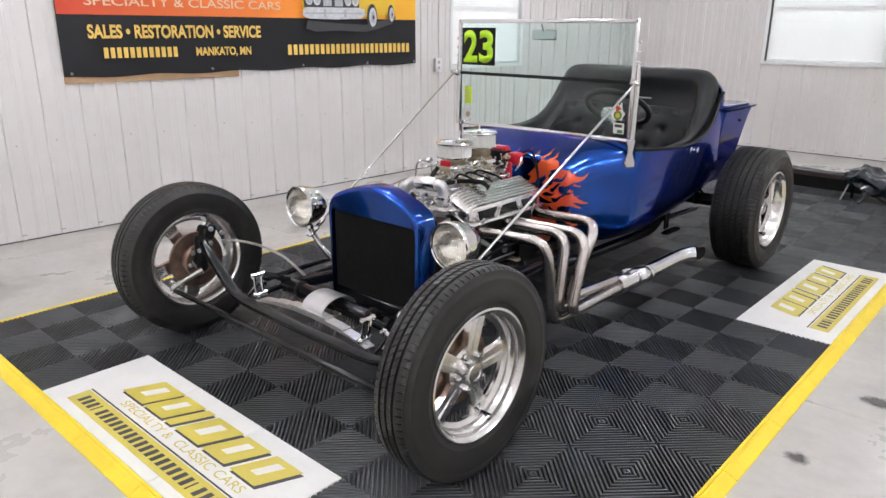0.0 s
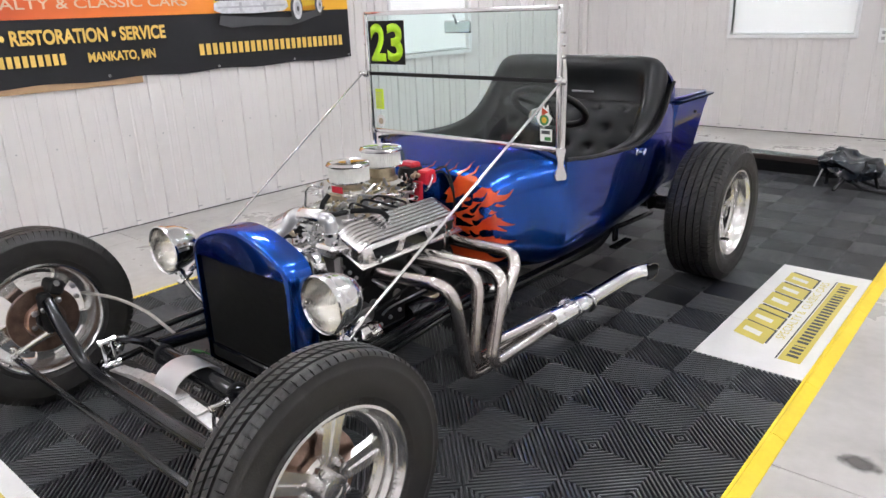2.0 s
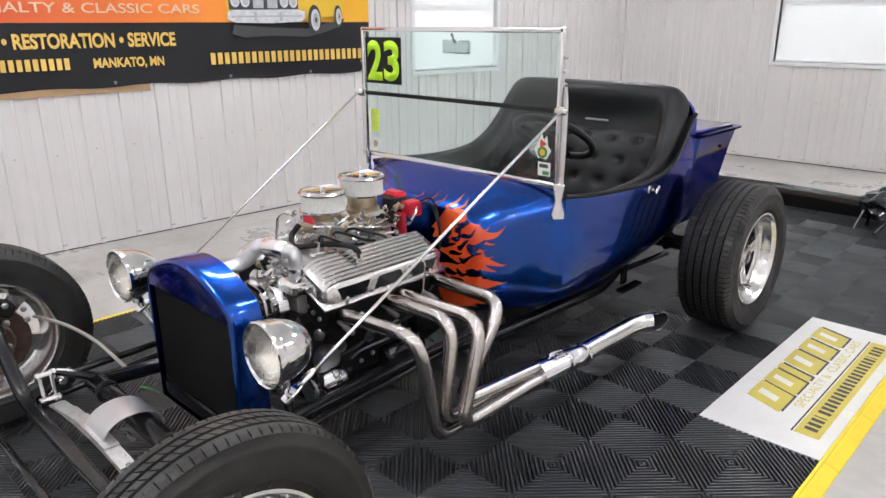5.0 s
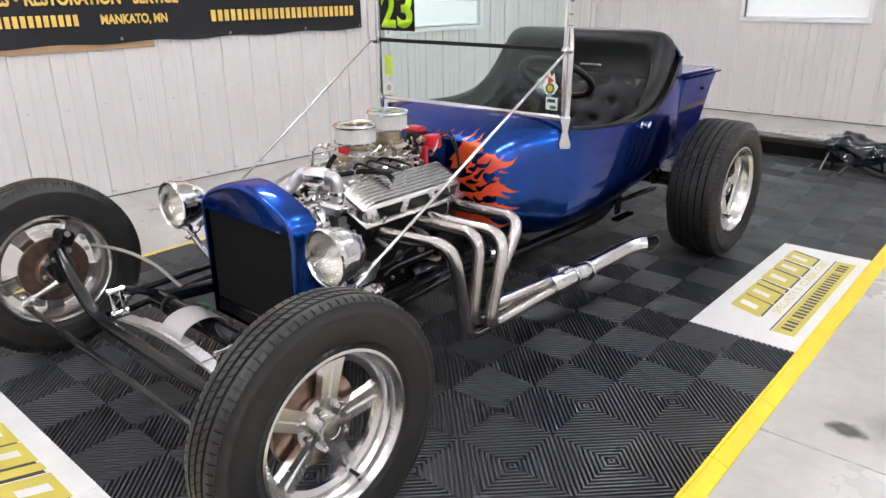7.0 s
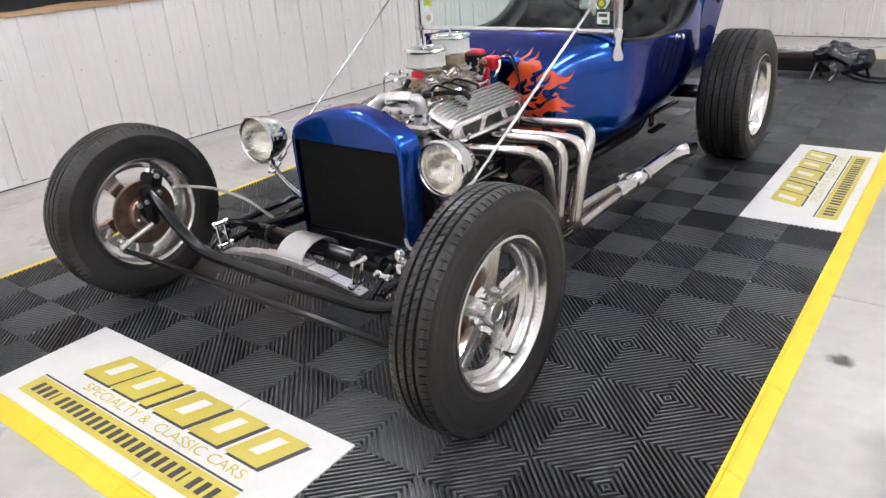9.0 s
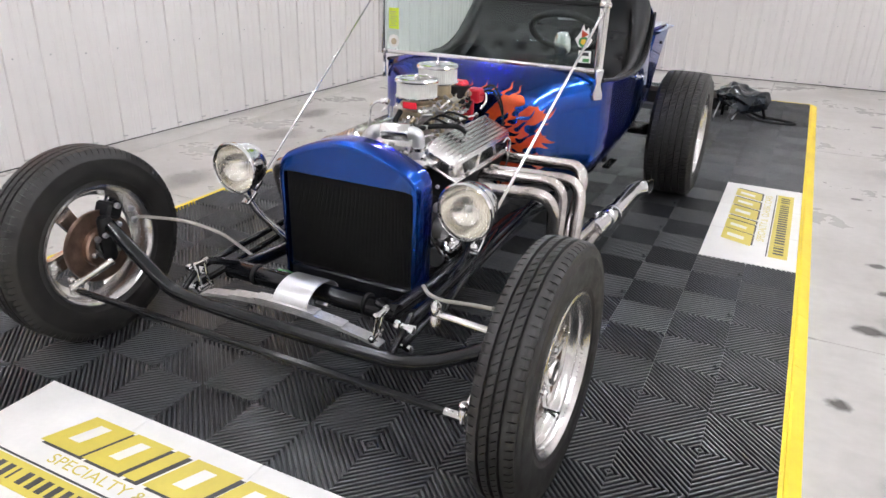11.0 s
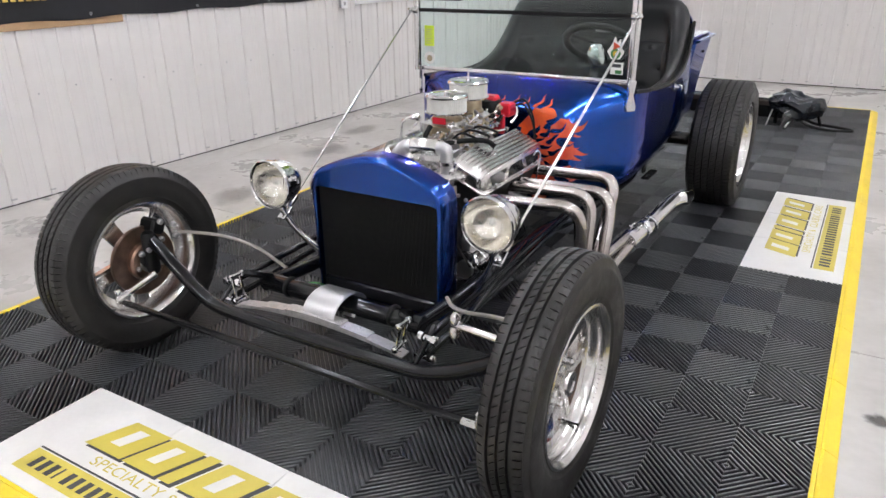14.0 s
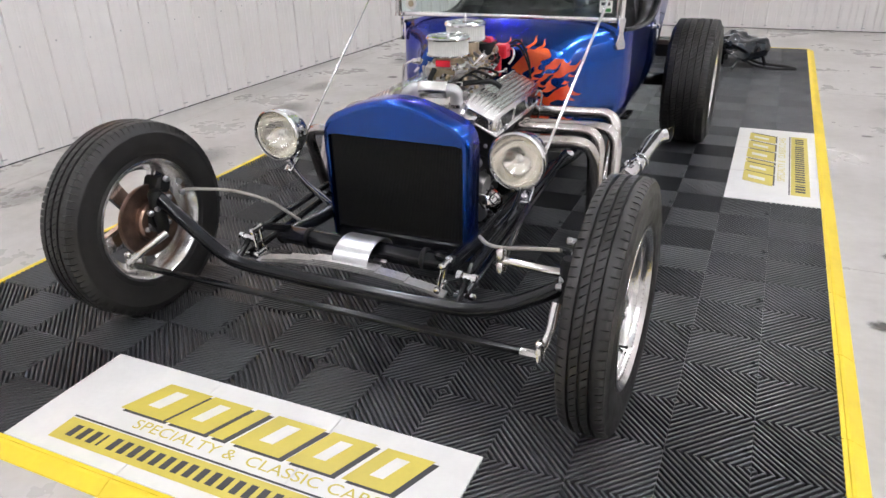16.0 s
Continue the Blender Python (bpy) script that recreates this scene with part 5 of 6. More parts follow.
# -- headlights --
def headlight(x, y, z, sgn):
    m = axis_to((x, y, z), (sgn * 0.02, 1, 0.0))
    prof = [(0.078, 0.004), (0.0845, -0.004), (0.0885, 0.0), (0.0890, 0.010), (0.085, 0.020), (0.0835, 0.030), (0.080, 0.055), (0.068, 0.088), (0.048, 0.115), (0.024, 0.130), (0.004, 0.134),
            (0.004, 0.128), (0.022, 0.122), (0.045, 0.106), (0.063, 0.080), (0.074, 0.050), (0.077, 0.020)]
    hl = P("headlight", lathe(bmesh.new(), prof, m, 40, loop=True), CHROME, None, "round chrome headlight on a curved stalk")
    dome = [(0.002, -0.018), (0.03, -0.0165), (0.055, -0.011), (0.072, -0.003), (0.079, 0.005), (0.077, 0.007), (0.06, -0.002), (0.03, -0.0125), (0.002, -0.014)]
    lens = P("lens", lathe(bmesh.new(), dome, m, 36), LENS, hl, "ribbed clear glass lens")
    lens.visible_shadow = False
    P("reflector", lathe(bmesh.new(), [(0.076, 0.008), (0.068, 0.030), (0.050, 0.052), (0.028, 0.066), (0.004, 0.072), (0.004, 0.075), (0.03, 0.070), (0.054, 0.056), (0.073, 0.03), (0.0765, 0.012)], m, 36, loop=True), REFLECTOR, hl)
    P("bulb", ball(bmesh.new(), (x, y + 0.04, z), 0.012), FILTER, hl)
    P("stalk", tb([(x + sgn * 0.002, y + 0.055, z - 0.078), (x, y + 0.06, z - 0.115), (x - sgn * 0.035, y + 0.085, z - 0.19), (x - sgn * 0.10, y + 0.13, z - 0.275)], [0.013, 0.012, 0.012, 0.014], seg=10), CHROME, hl, "chrome headlight stalk")
    P("mount", lathe(bmesh.new(), [(0.010, 0), (0.018, 0.004), (0.018, 0.018), (0.012, 0.024), (0.012, 0.034)], axis_to((x, y + 0.05, z - 0.105), (0, 0, 1)), 14), CHROME, hl)
    return hl


REFLECTOR = material("silvered reflector", (0.95, 0.92, 0.85), 0.14, 1, 0.06, 20)
headlight(-0.182, 0.615, 0.541, -1)
headlight(0.664, 0.615, 0.545, 1)

# -- engine --
eng = P("engine_block", bx(EX - 0.17, EX + 0.17, 0.90, 1.375, 0.20, 0.47, bevel=0.02), BLACK_MATT, None, "black engine block", smooth=False)
P("oil_pan", bx(EX - 0.12, EX + 0.12, 0.95, 1.36, 0.135, 0.21, bevel=0.02), BLACK_PAINT, eng, smooth=False)
P("bellhousing", lathe(bmesh.new(), [(0.20, 0), (0.19, 0.03), (0.13, 0.30), (0.10, 0.6)], axis_to((EX, 1.375, 0.31), (0, 1, -0.03)), 20), BLACK_MATT, eng)
P("valley_cover", bx(EX - 0.15, EX + 0.15, 0.93, 1.36, 0.46, 0.545, bevel=0.015), CAST, eng, smooth=False)
for s in (-1, 1):
    hm = Matrix.Translation((EX + s * 0.162, 0.030, 0.528)) @ pose(0, 0, 0, 0, s * 25) @ Matrix.Diagonal((s, 1, 1, 1))
    P("cylinder_head", bx(-0.085, 0.098, 0.925, 1.375, -0.075, 0.024, bevel=0.008, m=hm), BLACK_MATT, eng, smooth=False)
    # finned valve cover
    bm = bmesh.new()
    rings = []
    for y, k in ((0.912, 0.60), (0.918, 0.78), (0.930, 0.91), (0.955, 1.0), (1.378, 1.0), (1.403, 0.91), (1.415, 0.78), (1.421, 0.60)):
        rings.append([hm @ Vector((0.01 + (x - 0.01) * k, y, 0.030 + (z - 0.030) * k)) for x, z in ((-0.062, 0.030), (0.092, 0.030), (0.091, 0.038), (0.072, 0.082), (0.062, 0.090), (-0.046, 0.090), (-0.057, 0.081), (-0.061, 0.042))])
    ring_mesh(bm, rings)
    bmesh.ops.recalc_face_normals(bm, faces=bm.faces)
    vc = P("valve_cover", bm, BRIGHT, eng, "finned polished aluminium valve cover")
    P("gasket_flange", bx(-0.068, 0.100, 0.908, 1.428, 0.022, 0.032, bevel=0.003, m=hm), BRIGHT, vc)
    ridge = [(0.912, 0.050), (0.918, 0.070), (0.930, 0.088), (0.947, 0.098), (0.966, 0.102), (1.370, 0.102), (1.388, 0.098), (1.403, 0.088), (1.414, 0.070), (1.420, 0.050)]
    for k in range(7):
        x = -0.043 + 0.0168 * k
        bm = bmesh.new()
        prism(bm, ridge, hm @ Matrix(((0, 0, 1, x - 0.0046), (1, 0, 0, 0), (0, 1, 0, 0), (0, 0, 0, 1))), 0.0092)
        bmesh.ops.recalc_face_normals(bm, faces=bm.faces)
        P("fin", bm, BRIGHT, vc, smooth=False)
    sm0 = hm @ Matrix.Translation((0.0815, 0, 0.060)) @ pose(0, 0, 0, 0, 66.6)
    for k in range(3):
        bm = bmesh.new()
        y0, tilt = 0.957 + 0.146 * k, (0.020, -0.020, 0.020)[k]
        prism(bm, [(-0.020, y0 + 0.012 - tilt * 0.5), (0.020, y0 + 0.012 + tilt * 0.5), (0.020, y0 + 0.122 - tilt * 0.5), (-0.020, y0 + 0.122 + tilt * 0.5)], sm0 @ Matrix.Translation((0, 0, -0.002)), 0.0035)
        bmesh.ops.recalc_face_normals(bm, faces=bm.faces)
        P("side_recess", bm, BLACK_PAINT, vc, smooth=False)
    for y in (0.99, 1.34):
        P("cover_bolt", lathe(bmesh.new(), [(0.007, 0), (0.007, 0.02), (0.004, 0.024)], hm @ Matrix.Translation((0.096, y, 0.031)), 8), CHROME, vc)
    for k, y in enumerate((0.97, 1.06, 1.15, 1.24, 1.33)):
        P("spark_plug", lathe(bmesh.new(), [(0.007, 0), (0.007, 0.03), (0.011, 0.032), (0.009, 0.07), (0.004, 0.075)], axis_to((EX + s * 0.245, y + 0.03, 0.455), (s, 0, -0.25)), 10), PAPER if k % 2 else STEEL, eng)

# intake, carburettors and air cleaners
P("intake_manifold", bx(EX - 0.085, EX + 0.085, 0.98, 1.40, 0.54, 0.615, bevel=0.02), CAST, eng, "cast aluminium intake manifold", smooth=False)
for s in (-1, 1):
    for y in (1.02, 1.12, 1.22, 1.32):
        P("intake_runner", tb([(EX + s * 0.05, y, 0.60), (EX + s * 0.10, y, 0.585), (EX + s * 0.16, y, 0.535)], [0.022, 0.021, 0.024], seg=10, steps=4), CAST, eng)


def carburettor(y, top, r):
    cb_ = P("carburettor", bx(EX - 0.052, EX + 0.052, y - 0.066, y + 0.066, 0.655, 0.70, bevel=0.008), GOLD, eng, "gold and silver four-barrel carburettor", smooth=False)
    P("throttle_base", bx(EX - 0.065, EX + 0.065, y - 0.078, y + 0.078, 0.61, 0.652, bevel=0.006), CAST, cb_, smooth=False)
    P("float_bowl", bx(EX - 0.072, EX + 0.072, y - 0.060, y + 0.050, 0.66, 0.708, bevel=0.010), CAST, cb_, smooth=False)
    P("air_horn", lathe(bmesh.new(), [(0.058, 0.70), (0.060, 0.715), (0.052, 0.722), (0.052, top - 0.055)], pose(EX, y, 0), 24), GOLD, cb_)
    for dx, dy in ((-0.055, -0.05), (0.055, -0.05), (-0.055, 0.05), (0.055, 0.05)):
        P("screw", lathe(bmesh.new(), [(0.005, 0), (0.005, 0.01), (0.002, 0.012)], pose(EX + dx, y + dy, 0.706), 8), CHROME, cb_)
    for k, (dx, dz) in enumerate(((0.082, 0.668), (0.092, 0.648), (0.080, 0.69))):
        P("linkage", rd((EX + dx, y - 0.07 + 0.02 * k, dz), (EX + dx + 0.008, y + 0.06, dz + 0.014), 0.0035 + 0.001 * (k == 0), 8), (CHROME, STEEL, GOLD)[k], cb_)
        P("linkage_joint", ball(bmesh.new(), (EX + dx + 0.008, y + 0.06, dz + 0.014), 0.008, 8), CHROME, cb_)
    for k in range(3):
        a = Vector((EX + 0.088, y - 0.05 + 0.04 * k, 0.655))
        P("lever", bx(-0.003, 0.003, -0.012, 0.012, 0, 0.04, bevel=0.001, m=Matrix.Translation(a) @ pose(0, 0, 0, 25 * (k - 1))), (GOLD, STEEL, GOLD)[k], cb_, smooth=False)
    ac = P("air_cleaner", lathe(bmesh.new(), [(r * 0.55, top - 0.072), (r * 0.9, top - 0.072), (r + 0.003, top - 0.069), (r + 0.004, top - 0.064), (r * 0.98, top - 0.063), (r * 0.55, top - 0.064)], pose(EX, y, 0), 40), CHROME, eng, "round chrome air cleaner with pleated filter")
    bm = bmesh.new()
    n = 120
    ring_mesh(bm, [[Vector((EX + (r * 0.965 - 0.0013 * (i % 2)) * math.cos(2 * math.pi * i / n), y + (r * 0.965 - 0.0013 * (i % 2)) * math.sin(2 * math.pi * i / n), z)) for i in range(n)] for z in (top - 0.063, top - 0.014)])
    P("filter", bm, FILTER, ac, "white pleated filter", smooth=False)
    P("lid", lathe(bmesh.new(), [(r * 0.98, top - 0.014), (r + 0.004, top - 0.013), (r + 0.005, top - 0.008), (r, top - 0.002), (r * 0.86, top), (r * 0.8, top - 0.003), (0.012, top - 0.001)], pose(EX, y, 0), 40), CHROME, ac)
    P("stud", lathe(bmesh.new(), [(0.008, top - 0.002), (0.010, top + 0.004), (0.004, top + 0.008), (0.003, top + 0.030 if y > 1.2 else top + 0.012)], pose(EX, y, 0), 10), CHROME, ac)


carburettor(1.147, 0.806, 0.076)
carburettor(1.312, 0.832, 0.076)
rnd = random.Random(21)
for k in range(110):
    s = 1 if k % 4 else -1
    p = Vector((EX + s * rnd.uniform(0.06, 0.125), rnd.uniform(1.04, 1.41), rnd.uniform(0.615, 0.715)))
    if k > 80:      # on the manifold's front
        p = Vector((rnd.uniform(0.10, 0.36), rnd.uniform(0.93, 1.04), rnd.uniform(0.555, 0.60)))
    elif k > 60:    # before the front carburettor
        p = Vector((EX + rnd.uniform(-0.07, 0.07), rnd.uniform(1.055, 1.085), rnd.uniform(0.62, 0.70)))
    d = Vector((rnd.uniform(-0.4, 0.4), rnd.uniform(-1, 1), rnd.uniform(-0.5, 0.7))).normalized()
    mt = (CHROME, GOLD, CAST, STEEL, BLACK_MATT, CHROME)[k % 6]
    if k % 3 == 0:
        P("fitting", rd(p, p + d * rnd.uniform(0.025, 0.06), rnd.uniform(0.003, 0.006), 8), mt, eng)
    elif k % 3 == 1:
        P("fitting", lathe(bmesh.new(), [(0.006, 0), (0.010, 0.003), (0.010, 0.012), (0.006, 0.015), (0.005, 0.03)], axis_to(p, d), 8), mt, eng)
    else:
        P("fitting", bx(-0.012, 0.012, -0.008, 0.008, -0.003, 0.003, bevel=0.0012, m=axis_to(p, d)), mt, eng, smooth=False)
for k in range(3):
    P("vacuum_hose", tb([(EX + 0.07, 1.07 + 0.05 * k, 0.66), (EX + 0.12, 1.05 + 0.06 * k, 0.69), (EX + 0.15, 1.12 + 0.07 * k, 0.655), (EX + 0.11, 1.22 + 0.05 * k, 0.625)], 0.0045, seg=8), BLACK_MATT, eng)
P("label_plate", bx(EX - 0.02, EX + 0.035, 1.078, 1.081, 0.705, 0.728, m=None), RED, eng, "small red label plate", smooth=False)
# throttle linkage beside the carburettors
for a, b in (((0.295, 1.075, 0.655), (0.335, 1.385, 0.690)), ((0.275, 1.060, 0.705), (0.345, 1.300, 0.668)), ((0.300, 1.20, 0.640), (0.385, 1.33, 0.655)), ((0.135, 1.10, 0.665), (0.130, 1.36, 0.680)), ((0.31, 1.02, 0.625), (0.36, 1.16, 0.64))):
    P("linkage_rod", rd(a, b, 0.0042, 8), CHROME, eng)
    for t in (0.05, 0.35, 0.65, 0.95):
        P("linkage_joint", lathe(bmesh.new(), [(0.004, -0.009), (0.0085, -0.007), (0.0085, 0.007), (0.004, 0.009)], axis_to(Vector(a).lerp(Vector(b), t), (0.3, 0.2, 1) if t in (0.35, 0.95) else Vector(b) - Vector(a)), 8), (CHROME, GOLD)[t == 0.65], eng)
# distributor, wires
di = P("distributor", lathe(bmesh.new(), [(0.03, 0.56), (0.035, 0.66), (0.05, 0.67), (0.052, 0.715), (0.044, 0.735), (0.02, 0.742)], pose(EX + 0.03, 1.440, 0), 20), BLACK_MATT, eng)
P("cap", bx(0.290, 0.345, 1.425, 1.485, 0.675, 0.728, bevel=0.006), RED, di, "red ignition cap", smooth=False)
P("cap", bx(0.205, 0.285, 1.415, 1.470, 0.690, 0.755, bevel=0.010), RED, di, "red ignition cap", smooth=False)
P("cap_side", bx(0.270, 0.330, 1.405, 1.423, 0.610, 0.690, bevel=0.005), RED, di, "red ignition cap", smooth=False)
for k in range(2):
    P("ignition_wire", tb([(0.33, 1.47, 0.72 - 0.01 * k), (0.375, 1.50 - 0.006 * k, 0.735 - 0.02 * k), (0.42, 1.49, 0.66 - 0.02 * k), (0.43, 1.478, 0.56), (0.42, 1.46 - 0.03 * k, 0.47)], 0.0042, seg=8), BLACK_MATT, di)
    P("ignition_wire", tb([(0.20, 1.45, 0.735 - 0.01 * k), (0.11, 1.49 - 0.006 * k, 0.72), (0.04, 1.49, 0.64), (0.02, 1.478, 0.56), (0.02, 1.46 - 0.03 * k, 0.47)], 0.0042, seg=8), BLACK_MATT, di)
P("cap_clip", tb([(0.345, 1.445, 0.705), (0.372, 1.43, 0.715), (0.385, 1.40, 0.690), (0.372, 1.385, 0.665)], 0.005, seg=8), CHROME, di)
# fuel line and hoses
P("fuel_line", tb([(0.145, 1.09, 0.722), (0.115, 1.075, 0.722), (0.085, 1.06, 0.705), (0.078, 1.055, 0.66), (0.075, 1.04, 0.60), (0.06, 0.98, 0.55)], 0.0048, seg=8), CHROME, eng)
P("fuel_fitting", lathe(bmesh.new(), [(0.006, 0), (0.010, 0.006), (0.010, 0.022), (0.013, 0.024), (0.013, 0.034), (0.006, 0.038)], axis_to((0.108, 1.075, 0.72), (1, 0.3, 0)), 8), CHROME, eng)
P("breather_hose", tb([(0.205, 1.06, 0.70), (0.20, 1.03, 0.665), (0.235, 1.02, 0.64), (0.32, 1.07, 0.655), (0.40, 1.11, 0.657), (0.437, 1.118, 0.638)], 0.0095, seg=10), BLACK_MATT, eng, "black rubber breather hose")
P("breather_plug", lathe(bmesh.new(), [(0.016, 0), (0.016, 0.01), (0.010, 0.012), (0.010, 0.024)], axis_to((0.428, 1.118, 0.606), (0.4, 0, 0.9)), 12), CHROME, eng)
# water neck and upper hose
P("water_neck", tb(rounded([(0.338, 0.945, 0.56), (0.338, 0.945, 0.658), (0.27, 0.938, 0.658)], 0.018), 0.0225, seg=14, curved=False), SATIN, eng, "polished water neck")
P("hose_sleeve", rd((0.308, 0.942, 0.658), (0.208, 0.930, 0.657), 0.0300, 18), BRIGHT, eng)
P("neck_collar", lathe(bmesh.new(), [(0.022, 0), (0.027, 0.002), (0.027, 0.014), (0.022, 0.016)], pose(0.338, 0.945, 0.60), 18), CHROME, eng)
line = smooth_line([(0.212, 0.930, 0.657), (0.180, 0.925, 0.652), (0.160, 0.912, 0.628), (0.152, 0.875, 0.602), (0.150, 0.79, 0.592)], 12)
P("upper_hose", tb(line, [0.0215 + 0.0024 * (k % 2) for k in range(len(line))], seg=14, curved=False), SATIN, eng, "ribbed silver radiator hose")
rnd = random.Random(8)
for k in range(26):
    p = Vector((rnd.uniform(0.13, 0.40), rnd.uniform(0.925, 1.0), 0.545 + rnd.uniform(0, 0.035)))
    P("bracket_lug", bx(-0.020, 0.020, -0.012, 0.012, -0.007, 0.007, bevel=0.004, m=Matrix.Translation(p) @ pose(0, 0, 0, rnd.uniform(-50, 50), rnd.uniform(-50, 50), rnd.uniform(0, 180))), CHROME, eng, smooth=False)
P("thermostat_base", bx(0.285, 0.385, 0.905, 0.985, 0.53, 0.575, bevel=0.01), POLISHED, eng, smooth=False)
# front drive
P("water_pump", lathe(bmesh.new(), [(0.08, 0), (0.075, 0.03), (0.04, 0.05), (0.03, 0.075)], axis_to((0.262, 0.91, 0.485), (0, -1, 0)), 20), CHROME, eng)
fan = P("fan_pulley", lathe(bmesh.new(), [(0.02, 0), (0.086, 0.0), (0.089, 0.006), (0.080, 0.014), (0.086, 0.022), (0.089, 0.028), (0.05, 0.030), (0.02, 0.05), (0.012, 0.06)], axis_to((0.262, 0.850, 0.490), (0, -1, 0)), 28), CHROME, eng)
for k in range(6):
    P("fan_blade", bx(0.03, 0.165, -0.022, 0.022, -0.002, 0.002, bevel=0.0008, m=axis_to((0.262, 0.795, 0.450), (0, -1, 0)) @ pose(0, 0, 0, 0, 0, 60 * k) @ pose(0, 0, 0, 22)), CHROME, fan, smooth=False)
P("crank_pulley", lathe(bmesh.new(), [(0.02, 0), (0.085, 0.0), (0.085, 0.012), (0.075, 0.018), (0.085, 0.024), (0.085, 0.04), (0.02, 0.045)], axis_to((EX, 0.88, 0.255), (0, -1, 0)), 28), CHROME, eng)
alt = P("alternator", lathe(bmesh.new(), [(0.02, 0), (0.055, 0.004), (0.062, 0.02), (0.062, 0.04), (0.065, 0.042), (0.065, 0.056), (0.062, 0.058), (0.060, 0.09), (0.05, 0.10), (0.02, 0.105)], axis_to((0.428, 1.025, 0.240), (0, -1, 0)), 30), CHROME, eng, "chrome alternator")
for k in range(12):
    a = 2 * math.pi * k / 12
    P("cooling_slot", bx(-0.005, 0.005, 0.022, 0.05, -0.002, 0.002, m=axis_to((0.428, 0.919, 0.240), (0, -1, 0)) @ pose(0, 0, 0, 0, 0, 30 * k)), BLACK_MATT, alt, smooth=False)
P("alternator_pulley", lathe(bmesh.new(), [(0.01, 0), (0.034, 0), (0.028, 0.009), (0.034, 0.018), (0.01, 0.022)], axis_to((0.428, 0.918, 0.240), (0, -1, 0)), 20), STEEL, alt)
for a, b in (((EX + 0.12, 0.838, 0.47), (0.456, 0.905, 0.255)), ((EX + 0.05, 0.86, 0.19), (0.43, 0.905, 0.207)), ((EX - 0.085, 0.85, 0.26), (EX - 0.048, 0.835, 0.46))):
    P("drive_belt", rd(a, b, 0.005, 6), RUBBER, eng)
P("core_plug", lathe(bmesh.new(), [(0.018, 0), (0.019, 0.008), (0.015, 0.011), (0.004, 0.012)], axis_to((0.400, 0.975, 0.399), (0.5, -0.85, 0)), 16), STEEL, eng)
P("plug_post", rd((0.38, 1.02, 0.40), (0.400, 0.976, 0.399), 0.014), BLACK_MATT, eng)
for k in range(9):
    P("block_bolt", lathe(bmesh.new(), [(0.008, 0), (0.008, 0.007), (0.004, 0.009)], axis_to((EX + 0.17, 0.94 + 0.05 * k, 0.235 + 0.012 * (k % 3)), (1, 0, 0)), 6), STEEL, eng, smooth=False)
for y in (1.06, 1.18, 1.30):
    P("core_plug", lathe(bmesh.new(), [(0.020, 0), (0.021, 0.003), (0.016, 0.004), (0.015, 0.001), (0.002, 0.001)], axis_to((EX + 0.171, y, 0.325), (1, 0, 0)), 18), STEEL, eng)
for k in range(5):
    P("head_bolt", lathe(bmesh.new(), [(0.007, 0), (0.007, 0.008), (0.003, 0.010)], axis_to((EX + 0.10 + 0.03 * k, 0.952, 0.52 - 0.012 * k), (0, -1, 0)), 6), STEEL, eng, smooth=False)
P("lower_hose", tb([(0.18, 0.90, 0.44), (0.16, 0.85, 0.42), (0.13, 0.79, 0.32), (0.12, 0.735, 0.26)], 0.019, seg=10), RUBBER, eng, "black lower radiator hose")
P("wire_loom", tb([(0.41, 1.00, 0.30), (0.44, 1.08, 0.33), (0.43, 1.20, 0.35), (0.43, 1.34, 0.36), (0.40, 1.48, 0.42)], 0.006, seg=8), BLACK_MATT, eng)
P("oil_line", tb([(0.395, 1.10, 0.27), (0.42, 1.12, 0.30), (0.43, 1.22, 0.31), (0.41, 1.35, 0.30)], 0.004, seg=8), STEEL, eng)
P("dipstick", tb([(0.50, 1.31, 0.40), (0.525, 1.31, 0.52), (0.53, 1.31, 0.575), (0.522, 1.30, 0.592), (0.512, 1.29, 0.575)], 0.0035, seg=8), CHROME, eng)
P("starter", rd((0.40, 1.22, 0.225), (0.40, 1.40, 0.225), 0.045, 16), BLACK_PAINT, eng)
P("fuel_pump", lathe(bmesh.new(), [(0.035, 0), (0.045, 0.02), (0.04, 0.05), (0.02, 0.06)], axis_to((0.38, 0.99, 0.32), (1, 0, -0.2)), 16), STEEL, eng)
P("oil_filter", rd((0.385, 1.36, 0.16), (0.385, 1.36, 0.27), 0.045, 18), GOLD, eng)

